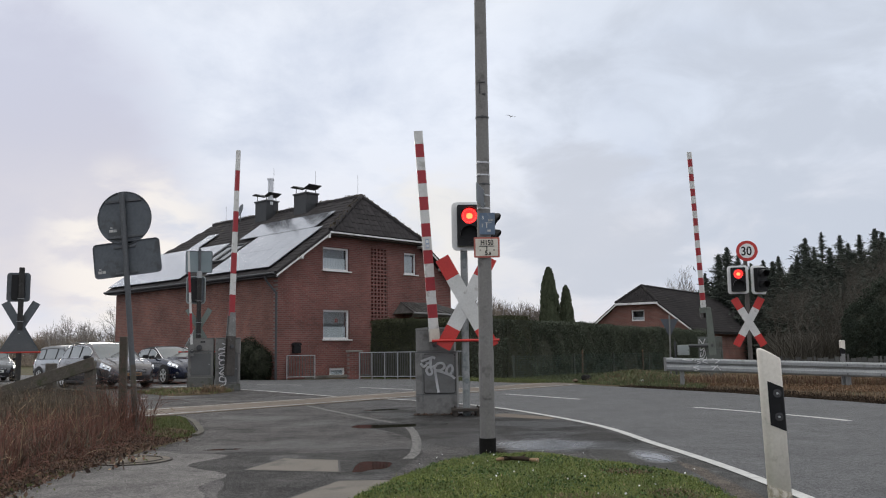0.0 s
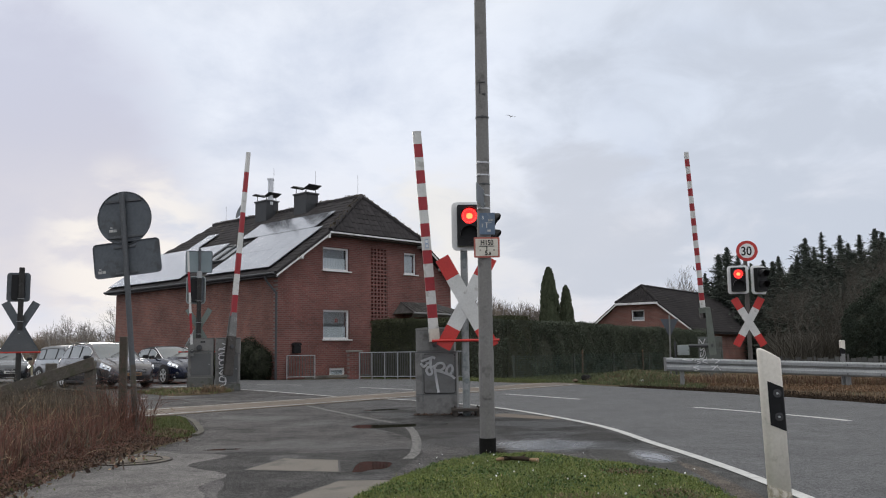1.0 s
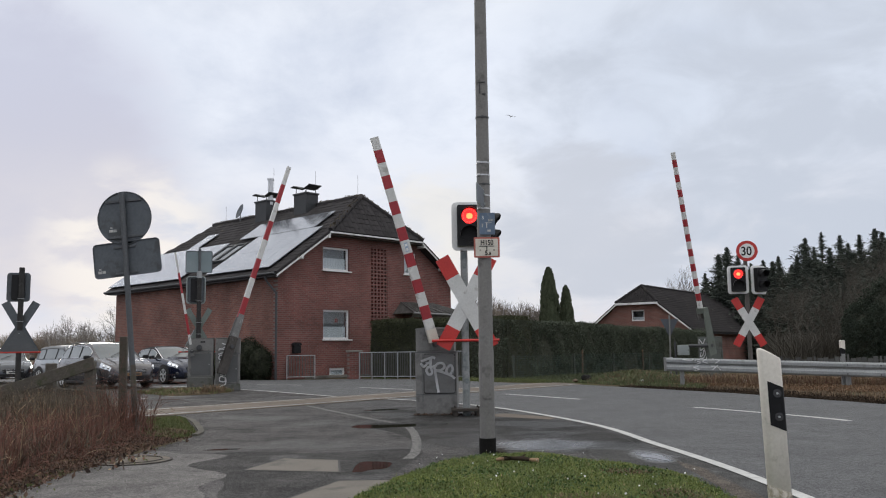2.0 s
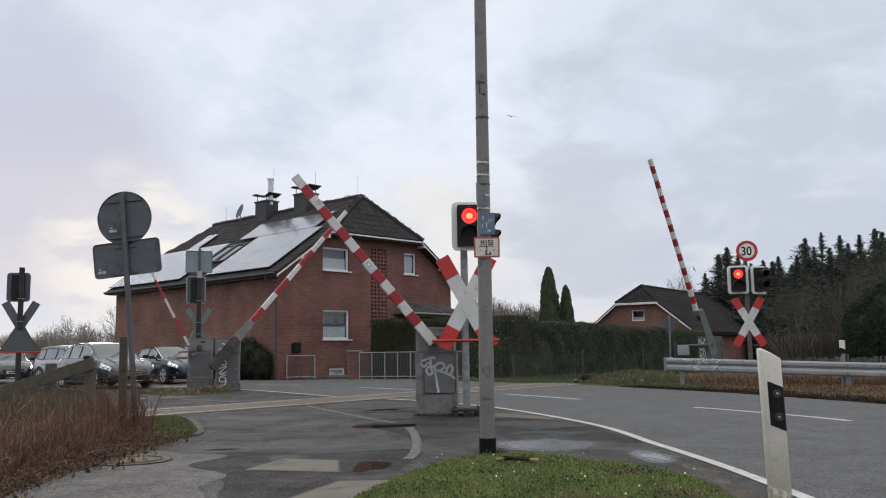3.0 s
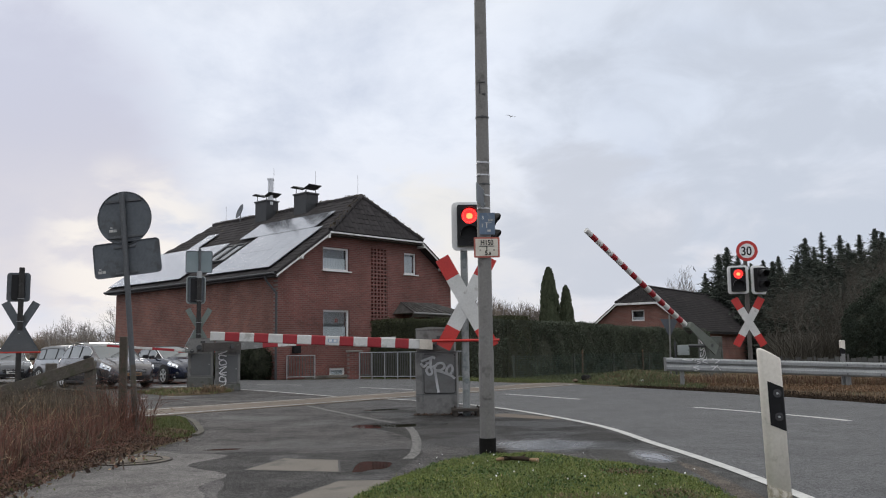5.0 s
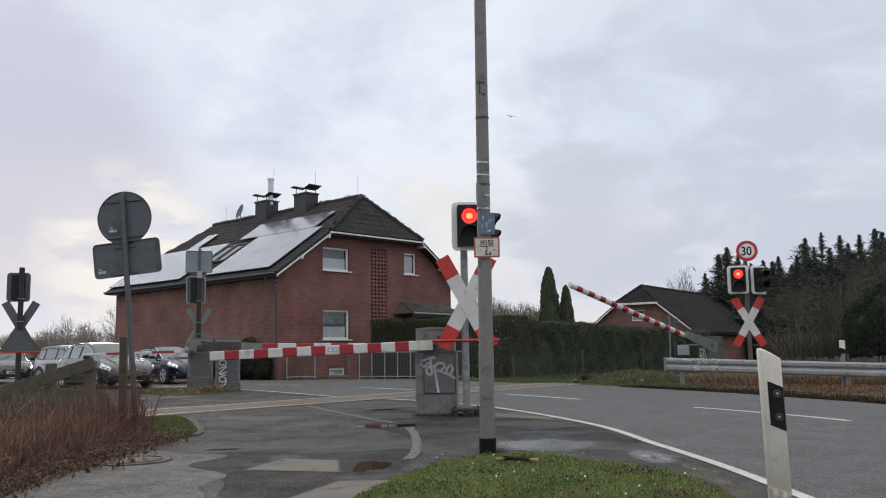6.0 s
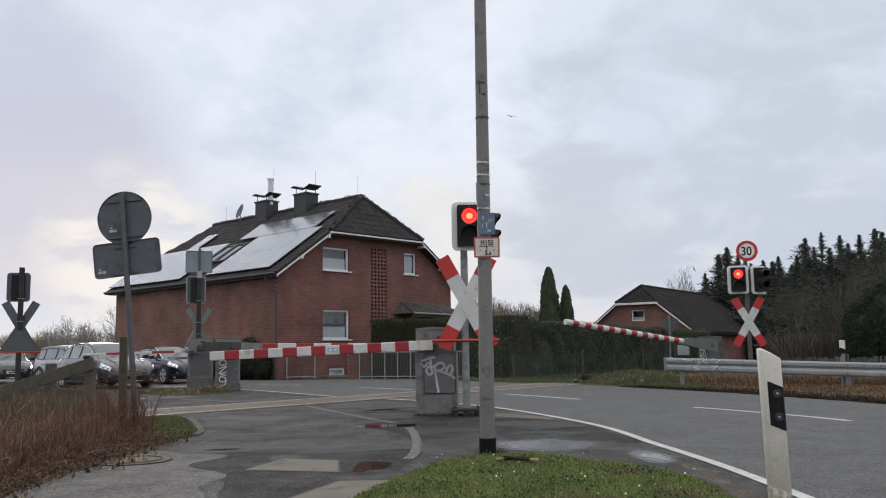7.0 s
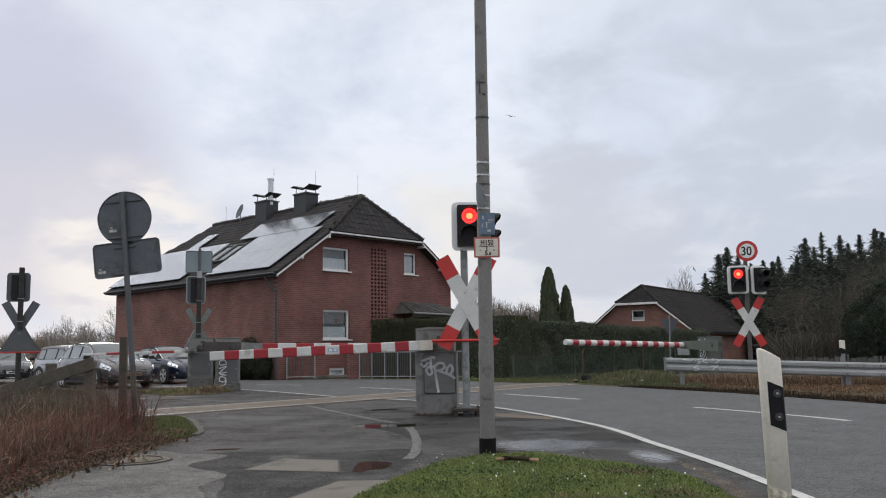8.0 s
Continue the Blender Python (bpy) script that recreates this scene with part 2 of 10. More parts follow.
def asphalt_mat(name, dark, light, wet_cut=0.62, wet_dark=0.4, scale=0.45, spec=0.5, chips=0.6, films=(), film_rough=0.2):
    """Asphalt with fine stone grain, broad wear, and damp dark glossy patches."""
    m = bpy.data.materials.new(name)
    m.use_nodes = True
    nt = m.node_tree
    N, Lk = nt.nodes.new, nt.links.new
    b = nt.nodes["Principled BSDF"]
    tc = N("ShaderNodeTexCoord")
    grain, wear, wet = N("ShaderNodeTexVoronoi"), N("ShaderNodeTexNoise"), N("ShaderNodeTexNoise")
    grain.inputs["Scale"].default_value = 85
    wear.inputs["Scale"].default_value, wear.inputs["Detail"].default_value = 1.3, 10
    wear.inputs["Roughness"].default_value = 0.65
    wet.inputs["Scale"].default_value, wet.inputs["Detail"].default_value = scale, 5
    for n in (grain, wear, wet):
        Lk(tc.outputs["Object"], n.inputs["Vector"])
    mid = N("ShaderNodeTexNoise"); mid.inputs["Scale"].default_value, mid.inputs["Detail"].default_value = 4.5, 9
    mid.inputs["Roughness"].default_value = 0.8
    Lk(tc.outputs["Object"], mid.inputs["Vector"])
    f0 = N("ShaderNodeMix"); f0.inputs[0].default_value = 0.5
    Lk(wear.outputs["Fac"], f0.inputs[2]); Lk(mid.outputs["Fac"], f0.inputs[3])
    f = N("ShaderNodeMix"); f.inputs[0].default_value = 0.2
    Lk(f0.outputs[0], f.inputs[2]); Lk(grain.outputs["Distance"], f.inputs[3])
    r = N("ShaderNodeMapRange"); r.inputs["From Min"].default_value, r.inputs["From Max"].default_value = 0.42, 0.58
    Lk(f.outputs[0], r.inputs["Value"])
    c = N("ShaderNodeMix"); c.data_type = "RGBA"
    Lk(r.outputs[0], c.inputs[0]); c.inputs[6].default_value, c.inputs[7].default_value = (*dark, 1), (*light, 1)
    w = N("ShaderNodeMapRange"); w.inputs["From Min"].default_value, w.inputs["From Max"].default_value = wet_cut - 0.04, wet_cut + 0.05
    Lk(wet.outputs["Fac"], w.inputs["Value"])
    d = N("ShaderNodeMix"); d.data_type = "RGBA"; d.blend_type = "MULTIPLY"
    Lk(w.outputs[0], d.inputs[0]); Lk(c.outputs[2], d.inputs[6]); d.inputs[7].default_value = (wet_dark, wet_dark, wet_dark, 1)
    # single pale and dark stones
    chip = N("ShaderNodeMapRange"); chip.inputs["To Min"].default_value, chip.inputs["To Max"].default_value = 1 - chips, 1 + chips
    one = N("ShaderNodeSeparateColor"); Lk(grain.outputs["Color"], one.inputs[0]); Lk(one.outputs[0], chip.inputs["Value"])
    ch = N("ShaderNodeHueSaturation"); Lk(chip.outputs[0], ch.inputs["Value"]); Lk(d.outputs[2], ch.inputs["Color"])
    Lk(ch.outputs[0], b.inputs["Base Color"])
    b.inputs["Specular IOR Level"].default_value = spec
    ro = N("ShaderNodeMapRange"); ro.inputs["To Min"].default_value, ro.inputs["To Max"].default_value = 0.88, 0.56
    Lk(w.outputs[0], ro.inputs["Value"])
    bp = N("ShaderNodeBump"); bp.inputs["Strength"].default_value, bp.inputs["Distance"].default_value = 0.8, 0.008
    rough = ro.outputs[0]
    # shining films of standing wet with ragged soft rims: (x, y, half width, half length)
    for (fx, fy, rx, ry) in films:
        sb = N("ShaderNodeVectorMath"); sb.operation = "SUBTRACT"; sb.inputs[1].default_value = (fx, fy, 0)
        sc = N("ShaderNodeVectorMath"); sc.operation = "MULTIPLY"; sc.inputs[1].default_value = (1 / rx, 1 / ry, 0)
        ln = N("ShaderNodeVectorMath"); ln.operation = "LENGTH"
        Lk(tc.outputs["Object"], sb.inputs[0]); Lk(sb.outputs[0], sc.inputs[0]); Lk(sc.outputs[0], ln.inputs[0])
        ad = N("ShaderNodeMath"); ad.operation = "MULTIPLY_ADD"; ad.inputs[1].default_value = 1.6
        Lk(mid.outputs["Fac"], ad.inputs[0]); Lk(ln.outputs["Value"], ad.inputs[2])
        fm = N("ShaderNodeMapRange"); fm.interpolation_type = "SMOOTHSTEP"
        fm.inputs["From Min"].default_value, fm.inputs["From Max"].default_value = 1.95, 1.2
        Lk(ad.outputs[0], fm.inputs["Value"])
        rm = N("ShaderNodeMix"); Lk(fm.outputs[0], rm.inputs[0]); Lk(rough, rm.inputs[2]); rm.inputs[3].default_value = film_rough
        rough = rm.outputs[0]
        bs = N("ShaderNodeMapRange"); bs.inputs["To Min"].default_value, bs.inputs["To Max"].default_value = 0.8, 0.4 * film_rough
        Lk(fm.outputs[0], bs.inputs["Value"]); Lk(bs.outputs[0], bp.inputs["Strength"])
    Lk(rough, b.inputs["Roughness"])
    Lk(grain.outputs["Distance"], bp.inputs["Height"]); Lk(bp.outputs[0], b.inputs["Normal"])
    return m


M = {}
M["asphalt_road"] = asphalt_mat("asphalt_road", (0.074, 0.075, 0.078), (0.116, 0.117, 0.121), spec=0.35, wet_cut=0.75, chips=0.5)
M["asphalt_path"] = asphalt_mat("asphalt_path", (0.027, 0.0256, 0.0256), (0.104, 0.0975, 0.0955), wet_cut=0.53, wet_dark=0.6, scale=0.38, spec=0.22, chips=0.85)
M["asphalt_pale"] = asphalt_mat("asphalt_pale", (0.075, 0.071, 0.0695), (0.188, 0.178, 0.173), wet_cut=0.68, wet_dark=0.6, scale=0.8, spec=0.2, chips=0.42)
M["asphalt_damp"] = asphalt_mat("asphalt_damp", (0.011, 0.0105, 0.010), (0.042, 0.040, 0.038), wet_cut=0.47, wet_dark=0.6, scale=0.9, spec=0.26, films=((1.05, 10.0, 0.75, 0.75),))
M["asphalt_edge"] = asphalt_mat("asphalt_edge", (0.016, 0.0155, 0.015), (0.055, 0.053, 0.05), wet_cut=0.5, wet_dark=0.6, scale=0.9, spec=0.4, films=((2.03, 8.75, 0.22, 0.6),), film_rough=0.06)
M["asphalt_dark"] = asphalt_mat("asphalt_dark", (0.014, 0.0135, 0.0135), (0.060, 0.0575, 0.056), wet_cut=0.6, wet_dark=0.7, scale=0.9, spec=0.22, chips=0.8)
M["gravel_edge"] = asphalt_mat("gravelly_edge", (0.05, 0.042, 0.036), (0.13, 0.11, 0.092), wet_cut=0.62, wet_dark=0.5, scale=1.2, spec=0.2, chips=0.6)
M["patch"] = surface("worn_tan_concrete", (0.115, 0.104, 0.091), (0.178, 0.159, 0.137), rough=0.85, spec=0.25, coarse=2.5, fine=60, bump=0.3, stain=(0.09, 0.085, 0.075), stain_scale=2.2, stain_cut=0.6)
M["concrete"] = surface("concrete", (0.16, 0.15, 0.135), (0.27, 0.25, 0.225), rough=0.85, coarse=1.5, fine=45, bump=0.4, stain=(0.11, 0.10, 0.09))
M["crossing"] = surface("crossing_slab", (0.105, 0.085, 0.068), (0.20, 0.166, 0.134), vary=0.16, rough=0.85, spec=0.25, coarse=1.2, fine=55, bump=0.4, stain=(0.10, 0.085, 0.07))
M["line"] = surface("road_paint", (0.36, 0.36, 0.35), (0.57, 0.57, 0.55), rough=0.75, coarse=5, fine=70, bump=0.4, stain=(0.2, 0.2, 0.2), stain_scale=6, stain_cut=0.62)
M["line_worn"] = surface("worn_paint", (0.12, 0.118, 0.112), (0.24, 0.23, 0.215), rough=0.8, coarse=5, fine=60, bump=0.4, stain=(0.055, 0.053, 0.051), stain_scale=22, stain_cut=0.475)
M["soil"] = surface("soil", (0.045, 0.034, 0.022), (0.11, 0.085, 0.05), rough=0.95, coarse=1.5, fine=25, bump=0.8, stain=(0.05, 0.07, 0.02), stain_scale=0.5, stain_cut=0.55, spec=0.08)
M["turf"] = surface("turf", (0.045, 0.058, 0.017), (0.09, 0.108, 0.032), rough=0.95, coarse=2.5, fine=40, bump=0.8, stain=(0.06, 0.05, 0.025), stain_scale=2.0, stain_cut=0.62, spec=0.08)
M["galv"] = surface("galvanised_steel", (0.27, 0.28, 0.29), (0.43, 0.44, 0.45), rough=0.5, metal=0.55, coarse=3, fine=30, bump=0.08, stain=(0.22, 0.21, 0.20), stain_scale=3, stain_cut=0.62)
M["pole"] = surface("pole_steel", (0.14, 0.135, 0.131), (0.225, 0.218, 0.212), rough=0.65, metal=0.2, coarse=3, fine=50, bump=0.12, stain=(0.10, 0.095, 0.09), stain_scale=4, stain_cut=0.6)
M["grey_box"] = surface("grey_cabinet_paint", (0.125, 0.123, 0.12), (0.20, 0.197, 0.192), rough=0.6, coarse=2.5, fine=35, bump=0.1, stain=(0.085, 0.083, 0.08), stain_scale=3, stain_cut=0.58)
M["grey_panel"] = surface("dark_cabinet_panel", (0.075, 0.077, 0.08), (0.11, 0.112, 0.115), rough=0.5, coarse=2.5, fine=35, bump=0.08)
M["pale_graffiti"] = surface("spray_paint", (0.55, 0.55, 0.56), (0.75, 0.75, 0.77), rough=0.6, coarse=9, fine=50, bump=0.05)
M["white"] = surface("white_enamel", (0.66, 0.67, 0.67), (0.80, 0.80, 0.79), rough=0.45, coarse=3, fine=40, bump=0.05, stain=(0.48, 0.48, 0.46), stain_scale=5, stain_cut=0.66)
M["boom_white"] = surface("boom_white", (0.50, 0.50, 0.49), (0.64, 0.64, 0.63), rough=0.5, coarse=4, fine=40, bump=0.05, stain=(0.38, 0.37, 0.35), stain_scale=6, stain_cut=0.62)
M["red"] = surface("red_reflective", (0.42, 0.022, 0.018), (0.55, 0.036, 0.03), rough=0.45, coarse=4, fine=40, bump=0.05)
M["boom_red"] = surface("boom_red", (0.25, 0.012, 0.019), (0.345, 0.02, 0.029), rough=0.45, coarse=4, fine=40, bump=0.05)
M["black"] = surface("black_plastic", (0.008, 0.008, 0.009), (0.02, 0.02, 0.022), spec=0.25, rough=0.5, coarse=4, fine=60, bump=0.05)
M["dark_grey"] = surface("dark_grey_paint", (0.032, 0.033, 0.036), (0.06, 0.062, 0.066), rough=0.55, coarse=3, fine=40, bump=0.06)
M["sign_back"] = surface("sign_back_grey", (0.075, 0.086, 0.10), (0.112, 0.125, 0.142), rough=0.55, metal=0.2, coarse=2.5, fine=30, bump=0.05, stain=(0.065, 0.07, 0.075), stain_scale=4, stain_cut=0.6)
M["brick_gable"] = brick_mat("brick_gable", (0.195, 0.074, 0.062), (0.138, 0.053, 0.0455), (0.18, 0.143, 0.13))
M["brick_side"] = brick_mat("brick_side", (0.22, 0.093, 0.07), (0.15, 0.065, 0.051), (0.19, 0.155, 0.138), turned=True)
M["brick_far"] = brick_mat("brick_far", (0.22, 0.098, 0.078), (0.17, 0.076, 0.062), (0.22, 0.175, 0.155))
M["tile"] = surface("roof_tile", (0.030, 0.028, 0.0295), (0.060, 0.055, 0.057), spec=0.15, rough=0.9, coarse=1.2, fine=20, bump=0.3, stain=(0.082, 0.074, 0.06), stain_scale=2.2, stain_cut=0.64, vary=0.16)
M["tile_far"] = surface("dark_brown_tile", (0.019, 0.0175, 0.018), (0.036, 0.033, 0.034), spec=0.12, rough=0.92, coarse=0.8, fine=20, bump=0.3, stain=(0.06, 0.056, 0.05), stain_scale=1.4, stain_cut=0.66, vary=0.14)
M["canopy_felt"] = surface("weathered_felt", (0.04, 0.038, 0.036), (0.11, 0.105, 0.10), rough=0.75, coarse=3, fine=20, bump=0.5, stain=(0.12, 0.115, 0.11), stain_scale=3, stain_cut=0.6)
M["galv_dark"] = surface("dull_galvanised", (0.17, 0.17, 0.17), (0.26, 0.26, 0.26), rough=0.6, metal=0.4, coarse=4, fine=40, bump=0.1)
M["roof_moss"] = surface("brown_moss", (0.06, 0.05, 0.034), (0.12, 0.098, 0.068), rough=0.95, spec=0.05, coarse=3, fine=20, bump=0.0, vary=0.4)
M["slate"] = surface("slate_cladding", (0.022, 0.024, 0.028), (0.045, 0.047, 0.052), rough=0.6, coarse=4, fine=20, bump=0.3)
M["solar"] = surface("solar_glass", (0.20, 0.21, 0.245), (0.36, 0.375, 0.41), rough=0.16, metal=0.62, coarse=1.2, fine=16, bump=0.05, blotch=0.35, spec=1.0, spread=0.08)
M["alu"] = surface("aluminium", (0.45, 0.46, 0.47), (0.6, 0.6, 0.61), rough=0.35, metal=0.8, coarse=4, fine=50, bump=0.03)
M["fascia"] = surface("white_fascia", (0.60, 0.60, 0.60), (0.74, 0.74, 0.73), rough=0.5, coarse=2, fine=40, bump=0.05, stain=(0.5, 0.49, 0.47), stain_scale=3)
M["soffit_brown"] = surface("brown_soffit", (0.05, 0.04, 0.034), (0.085, 0.068, 0.056), rough=0.8, coarse=3, fine=30, bump=0.2)
M["pvc"] = surface("white_window_frame", (0.70, 0.70, 0.70), (0.82, 0.82, 0.81), rough=0.35, coarse=3, fine=50, bump=0.02)
M["pane"] = glass("window_pane", (0.035, 0.042, 0.05), 0.05)
M["star_red"] = surface("dull_red_paper", (0.20, 0.03, 0.03), (0.30, 0.05, 0.045), rough=0.8, coarse=6, fine=40, bump=0.0)
M["curtain"] = surface("net_curtain", (0.5, 0.53, 0.57), (0.66, 0.69, 0.72), rough=0.9, coarse=6, fine=80, bump=0.3)
M["wood_old"] = surface("weathered_wood", (0.05, 0.044, 0.037), (0.115, 0.10, 0.083), rough=0.9, coarse=3, fine=30, bump=0.7, stain=(0.05, 0.055, 0.03), stain_scale=3)
# core colour stands in for the shade inside hedges and bushes
M["shaded_core"] = surface("shaded_core", (0.025, 0.027, 0.018), (0.046, 0.048, 0.03), rough=0.95, coarse=4, fine=20, bump=0.9)
M["post_weathered"] = surface("brown_weathered_post", (0.045, 0.037, 0.03), (0.10, 0.082, 0.064), rough=0.9, coarse=4, fine=35, bump=0.6, stain=(0.035, 0.04, 0.025), stain_scale=4)
M["hedge_leaf"] = surface("hedge_leaf", (0.045, 0.051, 0.03), (0.085, 0.09, 0.054), spec=0.1, rough=0.95, coarse=0.7, fine=12, bump=0.0, vary=0.32)
M["hedge_leaf_long"] = surface("hedge_leaf_long", (0.064, 0.076, 0.058), (0.115, 0.13, 0.094), spec=0.1, rough=0.95, coarse=0.7, fine=12, bump=0.0, vary=0.3)
M["thuja"] = surface("thuja_leaf", (0.055, 0.067, 0.043), (0.10, 0.115, 0.072), spec=0.08, rough=0.95, coarse=1, fine=12, bump=0.1, vary=0.2)
M["thuja_dark"] = surface("dark_evergreen_sprays", (0.034, 0.043, 0.034), (0.066, 0.078, 0.06), spec=0.08, rough=0.95, coarse=1, fine=12, bump=0.0, vary=0.25)
M["conifer"] = surface("conifer_needles", (0.043, 0.052, 0.045), (0.092, 0.103, 0.086), spec=0.15, rough=0.95, coarse=0.4, fine=8, bump=0.1, vary=0.4)
# twig colour lightened to stand in for distance haze
M["hazed_twig"] = surface("haze_pale_twigs", (0.21, 0.17, 0.135), (0.34, 0.28, 0.225), rough=0.95, coarse=0.3, fine=5, bump=0.0, vary=0.3)
M["cab_green"] = surface("grey_green_paint", (0.085, 0.096, 0.086), (0.135, 0.15, 0.135), rough=0.6, coarse=2.5, fine=35, bump=0.1, stain=(0.05, 0.052, 0.045), stain_scale=3)
M["concrete_dark"] = surface("dark_concrete", (0.09, 0.09, 0.087), (0.125, 0.125, 0.12), rough=0.9, coarse=2.5, fine=35, bump=0.5, stain=(0.06, 0.065, 0.045), stain_scale=3)
M["bark"] = surface("bark", (0.045, 0.038, 0.032), (0.095, 0.082, 0.07), rough=0.95, coarse=2, fine=25, bump=0.8)
M["twig"] = surface("bare_twigs", (0.075, 0.068, 0.054), (0.135, 0.12, 0.096), rough=0.95, coarse=1, fine=15, bump=0.2, vary=0.3)
M["grass"] = surface("grass_blades", (0.060, 0.094, 0.020), (0.205, 0.240, 0.062), rough=0.8, coarse=2.2, fine=9, bump=0.0, vary=0.45, stain=(0.15, 0.125, 0.065), stain_scale=3.4, stain_cut=0.68)
M["clover"] = surface("clover_leaves", (0.03, 0.062, 0.016), (0.075, 0.125, 0.034), rough=0.8, coarse=2, fine=20, bump=0.0, vary=0.4)
M["straw"] = surface("dead_stalks", (0.085, 0.038, 0.029), (0.20, 0.092, 0.064), rough=0.85, coarse=1.2, fine=20, bump=0.0, vary=0.45)
M["straw_bank"] = surface("bank_straw", (0.10, 0.068, 0.042), (0.21, 0.142, 0.088), rough=0.85, coarse=1.2, fine=20, bump=0.0, vary=0.45)
M["straw_olive"] = surface("olive_straw", (0.066, 0.052, 0.037), (0.135, 0.105, 0.074), rough=0.85, coarse=1.2, fine=20, bump=0.0, vary=0.45)
M["grass_dull"] = surface("dull_grass", (0.062, 0.080, 0.024), (0.15, 0.165, 0.06), rough=0.8, coarse=1.6, fine=20, bump=0.0, vary=0.4)
# darker copy of the dull grass, with the hedge's shade in its colour
M["grass_shade"] = surface("shaded_grass", (0.036, 0.046, 0.022), (0.085, 0.10, 0.045), rough=0.85, coarse=1.4, fine=20, bump=0.0, vary=0.4)
M["grass_bank"] = surface("pale_bank_grass", (0.062, 0.082, 0.034), (0.15, 0.175, 0.082), rough=0.85, coarse=1.4, fine=20, bump=0.0, vary=0.4)
M["straw_pale"] = surface("pale_straw", (0.24, 0.17, 0.095), (0.42, 0.31, 0.19), rough=0.85, coarse=2, fine=20, bump=0.0, vary=0.35)
M["dead_leaf"] = surface("dead_leaves", (0.036, 0.022, 0.017), (0.13, 0.074, 0.05), rough=0.85, coarse=3, fine=20, bump=0.1, vary=0.8)
M["water"] = surface("standing_water", (0.014, 0.013, 0.012), (0.02, 0.019, 0.017), rough=0.05, bump=0.02, coarse=3, fine=9, spread=0.02, spec=0.27)
M["rubber"] = surface("tyre_rubber", (0.012, 0.012, 0.012), (0.022, 0.022, 0.022), rough=0.8, coarse=8, fine=60, bump=0.2)
M["red_lamp"] = glow_mat("lit_red_lens", (1.0, 0.03, 0.028), 1.25)
M["red_dot"] = glow_mat("lit_red_diode", (1.0, 0.09, 0.08), 1.35)
M["red_core"] = glow_mat("lit_red_core", (1.0, 0.36, 0.12), 1.5)
M["headlamp"] = glow_mat("lit_headlamp", (1.0, 0.97, 0.9), 2.5)


# ---------------------------------------------------------------- building helpers
def part(name, bm, material, parent=None, label="", m=None, smooth=False):
    """Links a bmesh as one mesh object under a thing or a part."""
    me = bpy.data.meshes.new(name)
    if smooth:
        for f in bm.faces:
            f.smooth = True
    bm.normal_update()
    bm.to_mesh(me)
    bm.free()
    for mm in (material if isinstance(material, (list, tuple)) else [material]):
        me.materials.append(mm)
    ob = new(name, me)
    if parent:
        ob.parent = parent
    if m is not None:
        ob.matrix_basis = m
    if label:
        ob["label"] = label
    return ob


def thing(name, m, label, category, group="", kind=""):
    ob = new(name)
    ob.empty_display_size = 0.2
    ob.matrix_basis = m
    return tagged(ob, label, category, group, kind)


def BM():
    return bmesh.new()


def box(bm, c, s, m=None, bevel=0.0, mi=0):
    """A box by centre and size, with rounded edges."""
    r = bmesh.ops.create_cube(bm, size=1.0)
    vs = r["verts"]
    for v in vs:
        v.co = Vector((v.co.x * s[0] + c[0], v.co.y * s[1] + c[1], v.co.z * s[2] + c[2]))
    es = list({e for v in vs for e in v.link_edges})
    if mi:
        for f in {f for v in vs for f in v.link_faces}:
            f.material_index = mi
    if bevel:
        rb = bmesh.ops.bevel(bm, geom=es, offset=bevel, segments=2, affect="EDGES", profile=0.6)
        vs = list({v for f in rb["faces"] for v in f.verts} | {v for v in vs if v.is_valid})
    if m is not None:
        for v in vs:
            v.co = m @ v.co
    return vs


def tube(bm, pts, radii, seg=10, caps=True, mi=0):
    """A round rod along points with a radius at each."""
    pts = [Vector(p) for p in pts]
    if not hasattr(radii, "__len__"):
        radii = [radii] * len(pts)
    rings = []
    ref = Vector((0, 0, 1))
    for i, p in enumerate(pts):
        d = (pts[min(i + 1, len(pts) - 1)] - pts[max(i - 1, 0)]).normalized()
        a = d.cross(ref if abs(d.z) < 0.95 else Vector((1, 0, 0))).normalized()
        b = d.cross(a)
        rings.append([bm.verts.new(p + radii[i] * (math.cos(k * 2 * math.pi / seg) * a + math.sin(k * 2 * math.pi / seg) * b)) for k in range(seg)])
    for r0, r1 in zip(rings, rings[1:]):
        for k in range(seg):
            f = bm.faces.new((r0[k], r0[(k + 1) % seg], r1[(k + 1) % seg], r1[k]))
            f.smooth = seg > 5
            f.material_index = mi
    if caps:
        for r in (rings[0][::-1], rings[-1]):
            f = bm.faces.new([bm.verts.new(v.co) for v in r])
            f.material_index = mi
    return rings


def prism(bm, outline, y0, y1, m=None, mi=0):
    """A plate: an outline in x and z, thick from y0 to y1."""
    a = [bm.verts.new((x, y0, z)) for x, z in outline]
    b = [bm.verts.new((x, y1, z)) for x, z in outline]
    fs = [bm.faces.new(a), bm.faces.new(list(reversed(b)))]
    n = len(a)
    for i in range(n):
        fs.append(bm.faces.new((a[i], b[i], b[(i + 1) % n], a[(i + 1) % n])))
    for f in fs:
        f.material_index = mi
    if m is not None:
        for v in a + b:
            v.co = m @ v.co
    bmesh.ops.recalc_face_normals(bm, faces=fs)
    return a + b


def disc_outline(r, n=32, cx=0.0, cz=0.0):
    return [(cx + r * math.cos(2 * math.pi * k / n), cz + r * math.sin(2 * math.pi * k / n)) for k in range(n)]


